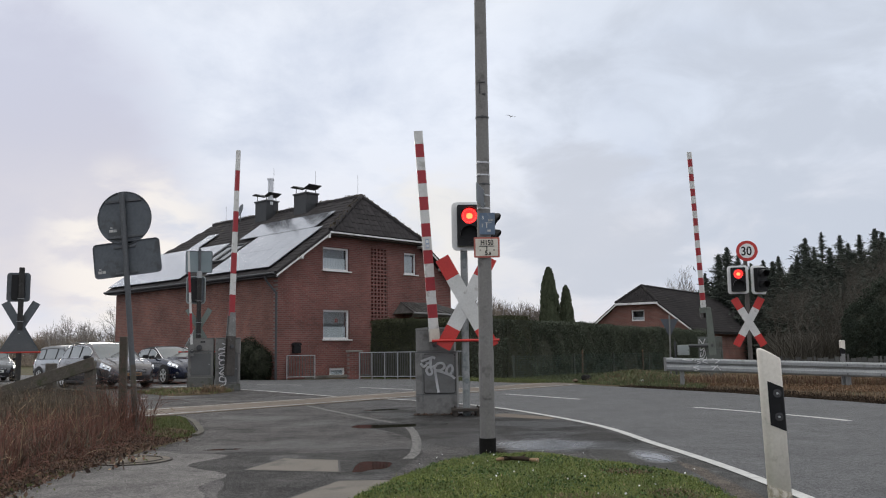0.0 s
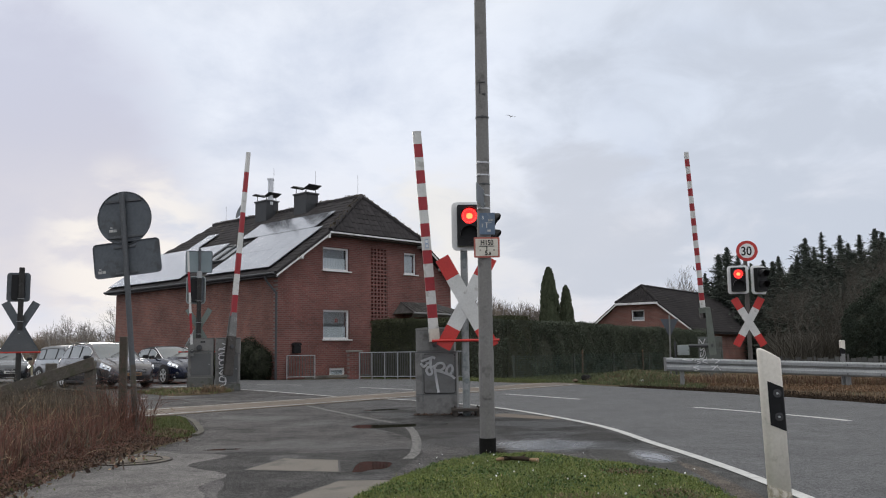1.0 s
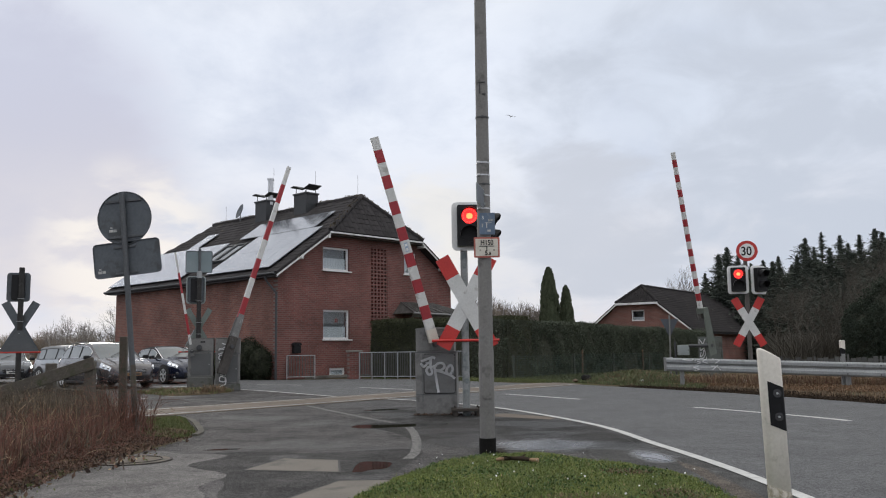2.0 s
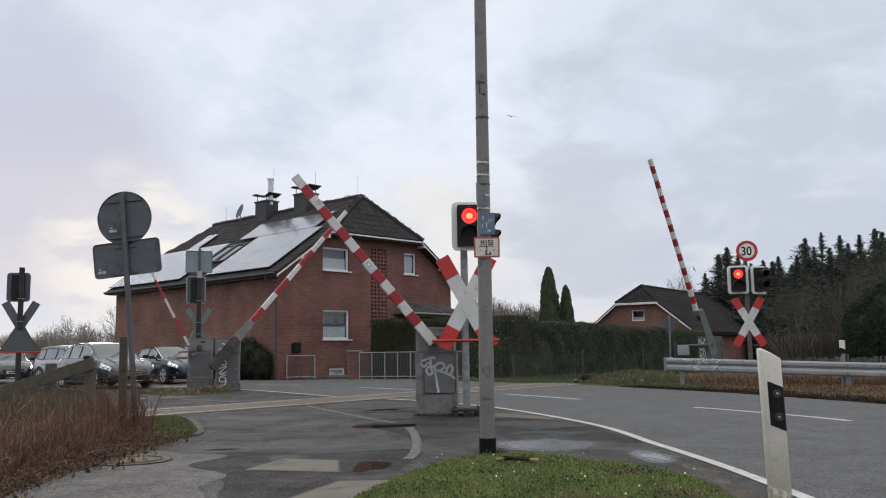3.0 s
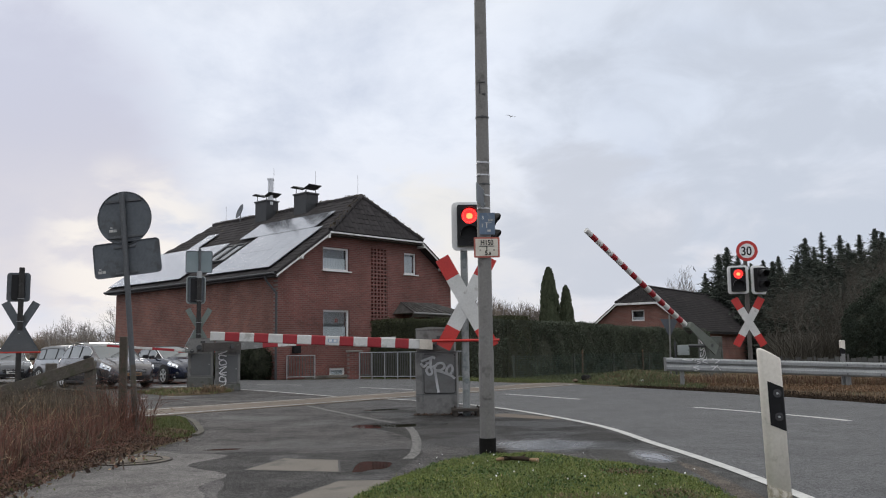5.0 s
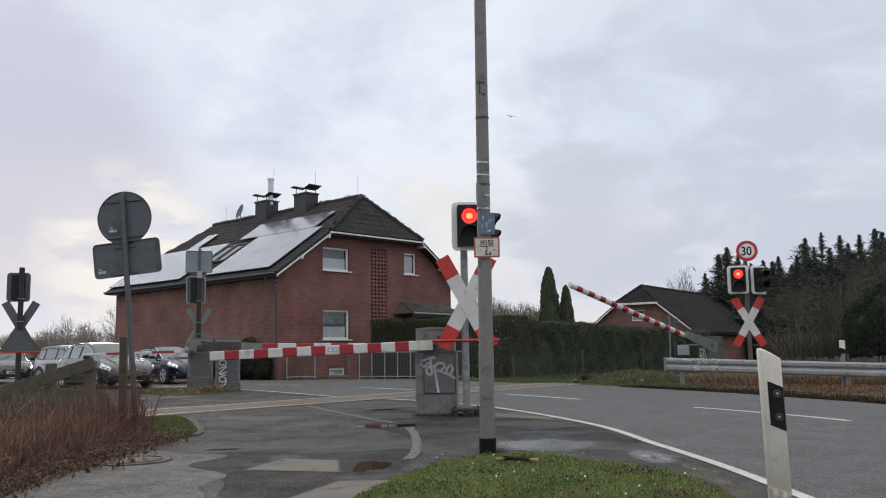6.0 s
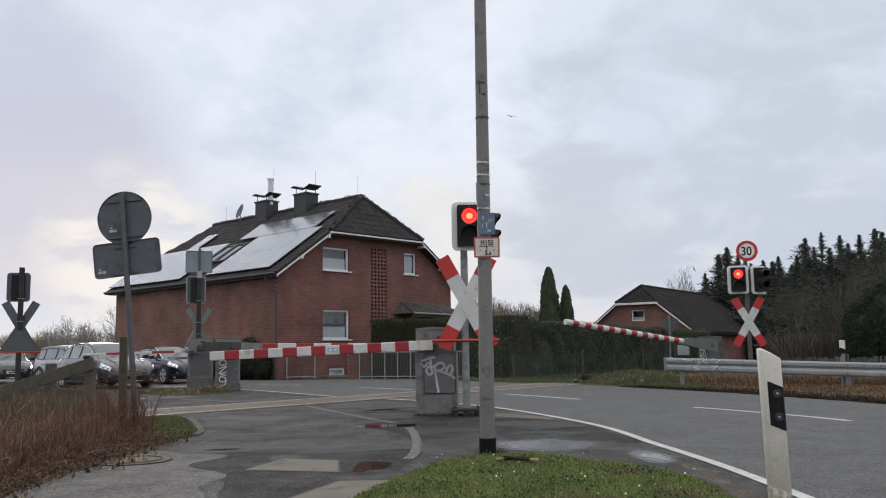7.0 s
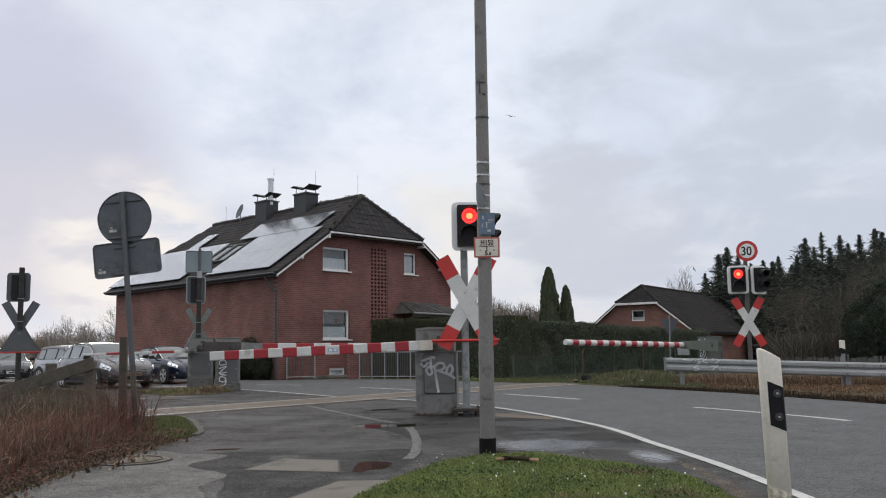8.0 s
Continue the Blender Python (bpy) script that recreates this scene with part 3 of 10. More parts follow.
def round_rect(w, h, r, n=5, cx=0.0, cz=0.0):
    out = []
    for sx, sz, a0 in ((1, 1, 0), (-1, 1, 90), (-1, -1, 180), (1, -1, 270)):
        for k in range(n + 1):
            a = radians(a0 + 90 * k / n)
            out.append((cx + sx * (w / 2 - r) + r * math.cos(a), cz + sz * (h / 2 - r) + r * math.sin(a)))
    return out


def smooth_line(pts, n=12):
    """A smooth curve through plan points (Catmull-Rom)."""
    p = [Vector(q) for q in pts]
    p = [2 * p[0] - p[1]] + p + [2 * p[-1] - p[-2]]
    out = []
    for i in range(1, len(p) - 2):
        for k in range(n):
            t = k / n
            out.append(0.5 * (2 * p[i] + (p[i + 1] - p[i - 1]) * t + (2 * p[i - 1] - 5 * p[i] + 4 * p[i + 1] - p[i + 2]) * t * t + (3 * p[i] - p[i - 1] - 3 * p[i + 1] + p[i + 2]) * t ** 3))
    out.append(p[-2])
    return out


def sheet(name, outline, z, material, thick=0.05, label="", category="", kind="structure"):
    """A flat piece of ground with an outline in plan."""
    bm = BM()
    vs = [bm.verts.new((p[0], p[1], z)) for p in outline]
    f = bm.faces.new(vs)
    if f.calc_area() and f.normal.z < 0:
        f.normal_flip()
    bm.normal_update()
    if f.normal.z < 0:
        f.normal_flip()
    bmesh.ops.triangulate(bm, faces=[f])
    ob = part(name, bm, material)
    return tagged(ob, label, category, "", kind)


def ribbon(bm, line, width, z, z2=None):
    """A flat strip of even width along a plan line."""
    n = len(line)
    left, right = [], []
    for i in range(n):
        d = (Vector(line[min(i + 1, n - 1)]) - Vector(line[max(i - 1, 0)])).normalized()
        s = Vector((-d.y, d.x)) * width / 2
        p = Vector(line[i])
        left.append(bm.verts.new((p.x + s.x, p.y + s.y, z)))
        right.append(bm.verts.new((p.x - s.x, p.y - s.y, z)))
    for i in range(n - 1):
        f = bm.faces.new((right[i], right[i + 1], left[i + 1], left[i]))


def band(bm, length, w, h, n, taper, start, k, round_tube=False):
    """One band of a barrier boom along +x, the k-th of n."""
    a, b = start + (length - start) * k / n, start + (length - start) * (k + 1) / n
    sa, sb = 1 - (1 - taper) * k / n, 1 - (1 - taper) * (k + 1) / n
    if round_tube:
        ring = [(math.cos(2 * math.pi * i / 14), math.sin(2 * math.pi * i / 14)) for i in range(14)]
    else:
        ring = [(-1, -.85), (-.75, -1), (.75, -1), (1, -.85), (1, .85), (.75, 1), (-.75, 1), (-1, .85)]
    va = [bm.verts.new((a, y * w / 2 * sa, z * h / 2 * sa)) for y, z in ring]
    vb = [bm.verts.new((b, y * w / 2 * sb, z * h / 2 * sb)) for y, z in ring]
    m = len(ring)
    for i in range(m):
        f = bm.faces.new((va[i], vb[i], vb[(i + 1) % m], va[(i + 1) % m]))
        f.smooth = round_tube
    for ends in (va, vb):
        bm.faces.new([bm.verts.new(v.co) for v in ends])
    bmesh.ops.recalc_face_normals(bm, faces=bm.faces[:])


def scatter_mesh(name, quads, material, label, category, kind="stuff", parent=None):
    """Many small free faces (an array of n x k x 3 corner places) as one mesh."""
    n, k, _ = quads.shape
    me = bpy.data.meshes.new(name)
    me.from_pydata(quads.reshape(-1, 3).tolist(), [], np.arange(n * k).reshape(n, k).tolist())
    for mm in (material if isinstance(material, (list, tuple)) else [material]):
        me.materials.append(mm)
    ob = new(name, me)
    if parent:
        ob.parent = parent
        if label:
            ob["label"] = label
        return ob
    return tagged(ob, label, category, "", kind)


def leaf_quads(rng, centres, size, flat=0.6, normals=None):
    """Small four-cornered leaves, randomly turned, at the given places."""
    n = len(centres)
    a = rng.normal(size=(n, 3)); a /= np.linalg.norm(a, axis=1)[:, None]
    b = rng.normal(size=(n, 3)); b -= (a * b).sum(1)[:, None] * a; b /= np.linalg.norm(b, axis=1)[:, None]
    s = size * rng.uniform(0.6, 1.4, n)[:, None]
    return np.stack([centres - a * s, centres - b * s * flat, centres + a * s, centres + b * s * flat], 1)


# ---------------------------------------------------------------- ground and roads
M["joint_black"] = surface("tar_joint", (0.015, 0.0145, 0.014), (0.035, 0.033, 0.031), rough=0.8, coarse=5, fine=40, bump=0.3)
M["joint_dark"] = surface("dark_joint", (0.05, 0.045, 0.04), (0.09, 0.08, 0.07), rough=0.9, coarse=3, fine=40, bump=0.4)


def build_ground():
    bm = BM()
    for x0, x1, y0, y1, nx, ny in ((-400, 400, -200, 800, 40, 50),):
        grid = [[bm.verts.new((x0 + (x1 - x0) * i / nx, y0 + (y1 - y0) * j / ny, -0.012)) for i in range(nx + 1)] for j in range(ny + 1)]
        for j in range(ny):
            for i in range(nx):
                bm.faces.new((grid[j][i], grid[j][i + 1], grid[j + 1][i + 1], grid[j + 1][i]))
    tagged(part("ground", bm, M["soil"]), "flat soil and rough meadow reaching the horizon", "ground", "", "structure")


NEAR_EDGE = [(2.55, -6), (2.53, 3.0), (2.51, 6.2), (2.47, 8.0), (2.33, 9.8), (2.06, 12.62), (0.96, 16.4), (-0.59, 19.2), (-2.56, 21.4), (-6.1, 26.6), (-10.0, 30.0), (-18, 36), (-45, 54)]
FAR_EDGE = [(9.0, -6), (8.8, 8), (7.9, 15.7), (6.67, 20.35), (4.92, 24.6), (3.7, 27.2), (1.72, 29.6), (-0.6, 33.6), (-3.6, 36.0), (-7.2, 35.9), (-10.3, 39.2), (-19, 47.5), (-45, 72)]
MID_LINE = [(5.85, 4), (5.95, 9), (5.67, 12.44), (4.42, 15.75), (2.88, 18.76), (1.29, 21.77), (-0.92, 24.78), (-2.73, 27.01), (-4.83, 29.6), (-7.2, 31.3), (-14, 37)]
PATH_LEFT = [(-3.6, -6), (-3.45, 3), (-3.40, 6.8), (-3.38, 8.6), (-3.36, 10.0), (-3.33, 11.8), (-3.80, 13.2), (-4.65, 15.3), (-6.3, 17.8), (-9.6, 22.6), (-13, 27), (-22, 33), (-45, 48)]
TRACK_DIR = Vector((0.639, 0.769))
TRACK_SIDE = Vector((-0.769, 0.639))
TRACK_MID = Vector((-3.98, 18.35))


PUDDLE_ROADSIDE = [(1.90, 8.80), (1.99, 8.88), (2.06, 8.80), (2.09, 8.62), (2.12, 8.42), (2.10, 8.36), (2.05, 8.48), (1.99, 8.62), (1.94, 8.70)]
DARK_PATCH = [(-2.80, 9.40), (-2.18, 9.72), (-1.39, 9.50), (-0.30, 9.72), (-0.40, 8.2), (-0.58, 7.4), (-0.75, 6.5), (-1.62, 6.5), (-1.87, 7.47), (-2.32, 8.22)]
PUDDLE_LONG = [(-1.36, 12.66), (-1.24, 13.02), (-0.74, 13.03), (-0.24, 13.15), (0.05, 12.99), (-0.39, 12.68), (-0.87, 12.48), (-1.18, 12.44)]
PUDDLE_PATCH = [(-0.84, 7.92), (-0.85, 8.35), (-0.82, 8.64), (-0.70, 8.67), (-0.53, 8.56), (-0.55, 8.17), (-0.69, 8.06), (-0.75, 7.94)]


def build_roads():
    near, far, left = smooth_line(NEAR_EDGE), smooth_line(FAR_EDGE), smooth_line(PATH_LEFT)
    sheet("road", near + far[::-1], 0.0, M["asphalt_road"], label="curved two-lane asphalt road over the level crossing", category="road")
    sheet("pavement", left + near[::-1], -0.005, M["asphalt_path"], label="damp patched asphalt path beside the road", category="path")
    # the slab across both, along the track
    a, b = TRACK_MID - TRACK_DIR * 9, TRACK_MID + TRACK_DIR * 12.6
    s = TRACK_SIDE * 0.95
    deck = sheet("crossing_deck", [a - s, b - s, b + s, a + s], 0.001, M["joint_dark"], label="pale worn crossing slabs between the rails", category="crossing deck")
    turn = math.degrees(math.atan2(TRACK_DIR.y, TRACK_DIR.x))
    for col, (off, wid) in enumerate(((-0.86, 0.2), (-0.30, 0.64), (0.34, 0.64), (0.86, 0.2))):
        slab_mesh = None
        for k in range(24):
            c = a + TRACK_DIR * (0.45 + 0.9 * k) + TRACK_SIDE * off
            if slab_mesh is None:
                bm = BM()
                box(bm, (0, 0, 0.0), (0.885, wid - 0.015, 0.012), bevel=0.003)
                ob = part("slab", bm, M["crossing"], deck)
                slab_mesh = ob.data
            else:
                ob = new("slab", slab_mesh)
                ob.parent = deck
            ob.matrix_basis = pose(c.x, c.y, 0.002 + 0.0015 * math.sin(k * 2.3 + col), 0, 0, turn)
    for k, off in enumerate((-0.7175, 0.7175)):
        bm = BM()
        p0, p1 = TRACK_MID + TRACK_SIDE * off - TRACK_DIR * 30, TRACK_MID + TRACK_SIDE * off + TRACK_DIR * 90
        ribbon(bm, [p0, p1], 0.07, 0.009)
        ob = tagged(part("rail", bm, M["galv"]), "flush steel rail set in the crossing slabs", "rail", "rails of the track")
        ob["kind"] = "structure"
        bm = BM()
        g = TRACK_SIDE * (0.075 if off < 0 else -0.075)
        ribbon(bm, [p0 + g, p1 + g], 0.06, 0.0075)
        tagged(part("rail_groove", bm, M["black"]), "dark flange groove beside the rail", "groove", "", "structure")
    # painted lines
    bm = BM()
    ribbon(bm, [p for p in near if p.y > 2.0][:100], 0.11, 0.0022)
    tagged(part("edge_line", bm, M["line"]), "solid white edge line along the road", "road marking", "", "structure")
    mid = smooth_line(MID_LINE)
    for (y0, y1) in ((8.0, 9.2), (12.4, 15.8), (18.76, 21.77), (24.78, 27.01), (29.6, 31.0)):
        seg = [p for p in mid if y0 <= p.y <= y1]
        bm = BM()
        ribbon(bm, seg, 0.12, 0.0025)
        tagged(part("centre_dash", bm, M["line"]), "white dashed centre line mark on the asphalt", "road marking", "dashes of the centre line", "structure")
    bm = BM()
    ribbon(bm, smooth_line([(-2.83, 18.0), (-1.39, 14.62), (-0.78, 13.3)], 8), 0.10, 0.0)
    tagged(part("worn_line", bm, M["line_worn"]), "worn white line across the path", "road marking", "", "structure")
    bm = BM()
    ribbon(bm, smooth_line([(-0.52, 12.55), (-0.40, 11.4), (-0.34, 10.3), (-0.33, 9.4), (-0.38, 8.85)], 8), 0.11, -0.003)
    tagged(part("worn_line", bm, M["line_worn"]), "worn curved white paint mark on the path", "road marking", "", "structure")
    bm = BM()
    ribbon(bm, smooth_line([(-11.5, 23.4), (-9.0, 22.6), (-7.5, 22.1)], 6), 0.12, 0.0)
    tagged(part("far_line", bm, M["line"]), "white line beyond the track", "road marking", "", "structure")
    bm = BM()
    ribbon(bm, smooth_line([(-7.1, 21.9), (-6.1, 21.1), (-4.7, 19.75)], 6), 0.07, 0.0)
    tagged(part("worn_line", bm, M["line_worn"]), "thin worn white line beyond the track", "road marking", "", "structure")
    bm = BM()
    ribbon(bm, [(-10.9, 30.2), (-8.0, 29.6)], 0.35, 0.003)
    tagged(part("stop_line", bm, M["line"]), "white stop line before the waiting cars", "road marking", "", "structure")
    # patches in the path
    sheet("slab_patch", [(-1.86, 8.2), (-1.66, 9.05), (-1.07, 8.85), (-0.95, 7.95)], -0.0035, M["patch"], label="pale rectangular repair patch in the path", category="patch")
    sheet("slab_patch", [(-1.25, 6.3), (-0.9, 7.42), (-0.45, 7.42), (-0.55, 6.3)], -0.0035, M["patch"], label="pale concrete strip beside the grass", category="patch")
    sheet("slab_patch", [(0.45, 14.6), (1.0, 14.95), (1.75, 13.9), (1.6, 13.5)], -0.001, M["crossing"], label="tan gravelly patch beside the edge line", category="patch")
    for outline in ([(-1.86, 8.2), (-1.66, 9.05), (-1.07, 8.85), (-0.95, 7.95), (-1.86, 8.2)], [(-1.25, 6.3), (-0.9, 7.42), (-0.45, 7.42)]):
        line = [Vector(a).lerp(Vector(b), k / 12) for a, b in zip(outline, outline[1:]) for k in range(12)] + [Vector(outline[-1])]
        line = [p + Vector((0.012 * noise.noise(Vector((p.x * 8, p.y * 8, 3.0))), 0.012 * noise.noise(Vector((p.x * 8, p.y * 8, 6.0))))) for p in line]
        bm = BM()
        ribbon(bm, line, 0.022, -0.0024)
        tagged(part("patch_joint", bm, M["joint_black"]), "dark tarred joint round the repair patch", "joint", "", "structure")
    # dry, lighter asphalt along the weeds
    edge = [(-3.4, 3), (-3.4, 9.4), (-2.85, 9.6), (-2.3, 9.35), (-2.5, 8.6), (-1.95, 7.9), (-2.0, 7.2), (-1.75, 6.3), (-1.6, 3)]
    sheet("dry_asphalt", smooth_line(edge, 6), -0.0043, M["asphalt_pale"], label="dry pale asphalt along the weeds", category="path")
    sheet("damp_asphalt", smooth_line(DARK_PATCH + [DARK_PATCH[0]], 6)[:-1], -0.0047, M["asphalt_dark"], label="darker tarred asphalt between the repair patches", category="path")
    # damp ground round the cabinet and the poles
    sheet("damp_asphalt", smooth_line([(-0.35, 10.6), (-0.8, 12.0), (-1.5, 13.2), (-1.0, 14.6), (-1.6, 16.2), (-0.9, 17.0), (0.0, 16.6), (0.85, 15.6), (1.75, 13.3), (2.15, 11.2), (2.2, 9.4), (1.7, 9.0), (0.7, 9.5), (0.1, 9.8), (-0.35, 10.6)], 6)[:-1], -0.0044, M["asphalt_damp"], label="dark damp asphalt round the cabinet", category="path")
    # gutter between verge and edge line, its gravel and cracks
    sheet("damp_asphalt", smooth_line([(1.5, 9.6), (2.05, 9.5), (2.36, 9.0), (2.42, 8.0), (2.44, 7.0), (2.46, 5.0), (1.9, 5.0), (1.9, 7.5), (1.5, 8.3), (1.5, 9.6)], 6)[:-1], -0.0038, M["asphalt_edge"], label="damp worn asphalt in the gutter", category="path")
    sheet("gravel_strip", smooth_line([(2.17, 8.4), (2.12, 7.94), (2.10, 7.18), (2.05, 6.21), (2.03, 5.2), (2.22, 5.2), (2.24, 6.3), (2.26, 7.2), (2.26, 7.9), (2.17, 8.4)], 6)[:-1], -0.0031, M["gravel_edge"], label="brown gravelly strip along the verge", category="gravel")
    for crack in ([(1.95, 12.64), (2.07, 11.97), (2.13, 10.77), (2.11, 9.46)], [(2.15, 8.26), (2.27, 7.85), (2.23, 7.3), (2.24, 6.82), (2.2, 6.25), (2.22, 5.4)], [(-2.2, 9.3), (-1.9, 9.2), (-1.66, 9.07), (-1.2, 8.92), (-0.5, 9.3), (0.1, 9.45)]):
        line = [p + Vector((0.02 * noise.noise(Vector((p.x * 9, p.y * 9, 2.0))), 0.02 * noise.noise(Vector((p.x * 9, p.y * 9, 5.0))))) for p in smooth_line(crack, 10)]
        bm = BM()
        ribbon(bm, line, 0.016, -0.0022)
        tagged(part("crack", bm, M["joint_black"]), "dark tarred crack in the asphalt", "crack", "", "structure")
    # puddles
    for pts in (PUDDLE_LONG,
                PUDDLE_PATCH,
                [(-1.55, 16.3), (-1.2, 16.55), (-0.85, 16.6), (-0.95, 16.3), (-1.25, 16.15)],
                PUDDLE_ROADSIDE,
                [(-2.72, 9.9), (-2.5, 10.05), (-2.3, 10.0), (-2.45, 9.88)]):
        ob = sheet("puddle", smooth_line(pts + [pts[0]], 6)[:-1], -0.0028, M["water"], label="shallow still puddle on the asphalt", category="puddle", kind="structure")
        if pts is PUDDLE_ROADSIDE:
            # runs down the gutter's slope
            for v in ob.data.vertices:
                v.co.z += (8.6 - v.co.y) * 0.0015 + 0.001


build_ground()
build_roads()

# ---------------------------------------------------------------- brick house
TH = math.degrees(0.821)
HW, HL, HO, HG, HE, HS, HU, HV = 10.712, 14.2, 0.40, 0.473, 4.441, 0.693, 2.476, 0.757
NEAR_TILES = 3.4
HR, HH = HE + (HW / 2 + HO) * HS, HE + (HU + HO) * HS


def wall_strips(bm, u0, u1, thick, top, openings, extra=()):
    cuts = sorted({u0, u1, *extra, *(o[0] for o in openings), *(o[1] for o in openings)})
    for a, b in zip(cuts, cuts[1:]):
        zs = [(0.0, None)]
        holes = sorted((o[2], o[3]) for o in openings if o[0] <= a + 1e-6 and o[1] >= b - 1e-6)
        z = 0.0
        for h0, h1 in holes:
            if h0 > z + 1e-6:
                prism(bm, [(a, z), (b, z), (b, h0), (a, h0)], 0, thick)
            z = h1
        prism(bm, [(a, z), (b, z), (b, top(b)), (a, top(a))], 0, thick)
    bmesh.ops.remove_doubles(bm, verts=bm.verts[:], dist=0.0005)


def window_part(parent, u0, u1, z0, z1, depth=0.13, curtain=0.5, sill=True, mullion=None, pane_backing=False):
    """A white framed window in its opening, seen from the front (-y): frame, pane, curtain, sill."""
    w, h, c = u1 - u0, z1 - z0, (u0 + u1) / 2
    bm = BM()
    t = 0.088
    for (cx, cz, sx, sz) in ((u0 + t / 2, (z0 + z1) / 2, t, h), (u1 - t / 2, (z0 + z1) / 2, t, h), (c, z0 + t / 2, w - 2 * t, t), (c, z1 - t / 2, w - 2 * t, t)):
        box(bm, (cx, depth, cz), (sx, 0.07, sz), bevel=0.008)
    fr = part("window", bm, M["pvc"], parent, "white plastic framed window with net curtain")
    if mullion:
        bm = BM()
        box(bm, (u0 + w * mullion, depth + 0.005, (z0 + z1) / 2), (0.06, 0.06, h - 2 * t), bevel=0.008)
        part("casement_bar", bm, M["pvc"], fr)
    bm = BM()
    box(bm, (c, depth + 0.01, (z0 + z1) / 2), (w - 2 * t, 0.012, h - 2 * t))
    p = part("pane", bm, M["clear"], fr, "clear window glass")
    p.visible_shadow = False
    if curtain:
        bm = BM()
        n = 26
        ch = (h - 2 * t) * curtain
        vs = []
        for k in range(n + 1):
            x = u0 + t + (w - 2 * t) * k / n
            y = depth + 0.09 + 0.015 * math.sin(k * 2.2)
            vs.append((bm.verts.new((x, y, z0 + t)), bm.verts.new((x, y, z0 + t + ch + (0.015 * math.sin(k * 1.7))))))
        for q, r in zip(vs, vs[1:]):
            bm.faces.new((q[0], r[0], r[1], q[1]))
        part("curtain", bm, M["curtain"], fr, "white net half curtain", smooth=True)
    bm = BM()
    box(bm, (c, depth + 0.45, (z0 + z1) / 2), (w + 0.3, 0.02, h + 0.3))
    part("room_shade", bm, M["room"], fr, "dim room behind the glass")
    # added pale board that makes the pane look bright
    if pane_backing:
        bm = BM()
        box(bm, (c, depth + 0.03, (z0 + z1) / 2), (w - 2 * t + 0.02, 0.012, h - 2 * t + 0.02))
        part("pane_backing", bm, M["curtain"], fr, "pale board added behind the glass to lighten the pane")
    if sill:
        bm = BM()
        box(bm, (c + 0.02, 0.03, z0 - 0.03), (w + 0.16, 0.22, 0.05), bevel=0.012)
        part("sill", bm, M["pvc"], fr)
    return fr


def single_tiles(parent, origin, along, up, rows, cols, tw, tl, inside):
    """Roof tiles as pieces of their own on one mesh, laid in overlapping rows; the first rows and columns."""
    nrm = along.cross(up).normalized()
    if nrm.z < 0:
        nrm = -nrm
    bm = BM()
    lo, hi = [], []
    for k, hgt in enumerate((0.0, 0.022, 0.028, 0.022, 0.0)):
        x = tw * 0.97 * k / 4
        lo.append(bm.verts.new((x, -0.02, 0.02 + hgt)))
        hi.append(bm.verts.new((x, tl, 0.008 + hgt * 0.7)))
    dn = [bm.verts.new(v.co - Vector((0, 0, 0.02))) for v in lo]
    for k in range(4):
        bm.faces.new((lo[k], lo[k + 1], hi[k + 1], hi[k]))
        bm.faces.new((dn[k], dn[k + 1], lo[k + 1], lo[k]))
    me = bpy.data.meshes.new("roof_tile")
    bm.to_mesh(me)
    bm.free()
    me.materials.append(M["tile"])
    basis = Matrix((along, up, nrm)).transposed().to_4x4()
    rt = random.Random(5)
    for r in range(rows):
        for c in range(cols):
            if inside((c + 0.5) * tw, (r + 0.5) * tl):
                ob = new("roof_tile", me)
                ob.parent = parent
                ob.matrix_basis = Matrix.Translation(origin + along * (c * tw) + up * (r * tl) + nrm * rt.uniform(-0.006, 0.006)) @ basis @ pose(0, 0, 0, 0, 0, rt.uniform(-1.2, 1.2))


def tile_rows(bm, origin, along, up, rows, cols, tw, tl, inside, lift=0.02):
    """Overlapping roof tiles on a slope: rows up it, each tile a shallow curved piece with a lower lip."""
    nrm = along.cross(up).normalized()
    if nrm.z < 0:
        nrm = -nrm
    for r in range(rows):
        for c in range(cols):
            cx, cy = c * tw, r * tl
            if not inside(cx + tw / 2, cy + tl / 2):
                continue
            j = random.uniform(-0.006, 0.006)
            lo, hi = [], []
            for k, hgt in enumerate((0.0, 0.028, 0.0)):
                x = cx + tw * 0.97 * k / 2
                lo.append(bm.verts.new(origin + along * x + up * (cy - 0.02) + nrm * (lift + hgt + j)))
                hi.append(bm.verts.new(origin + along * x + up * (cy + tl) + nrm * (0.008 + hgt * 0.7 + j)))
            dn = [bm.verts.new(v.co - nrm * lift) for v in lo]
            for k in range(2):
                bm.faces.new((lo[k], lo[k + 1], hi[k + 1], hi[k]))
                bm.faces.new((dn[k], dn[k + 1], lo[k + 1], lo[k]))


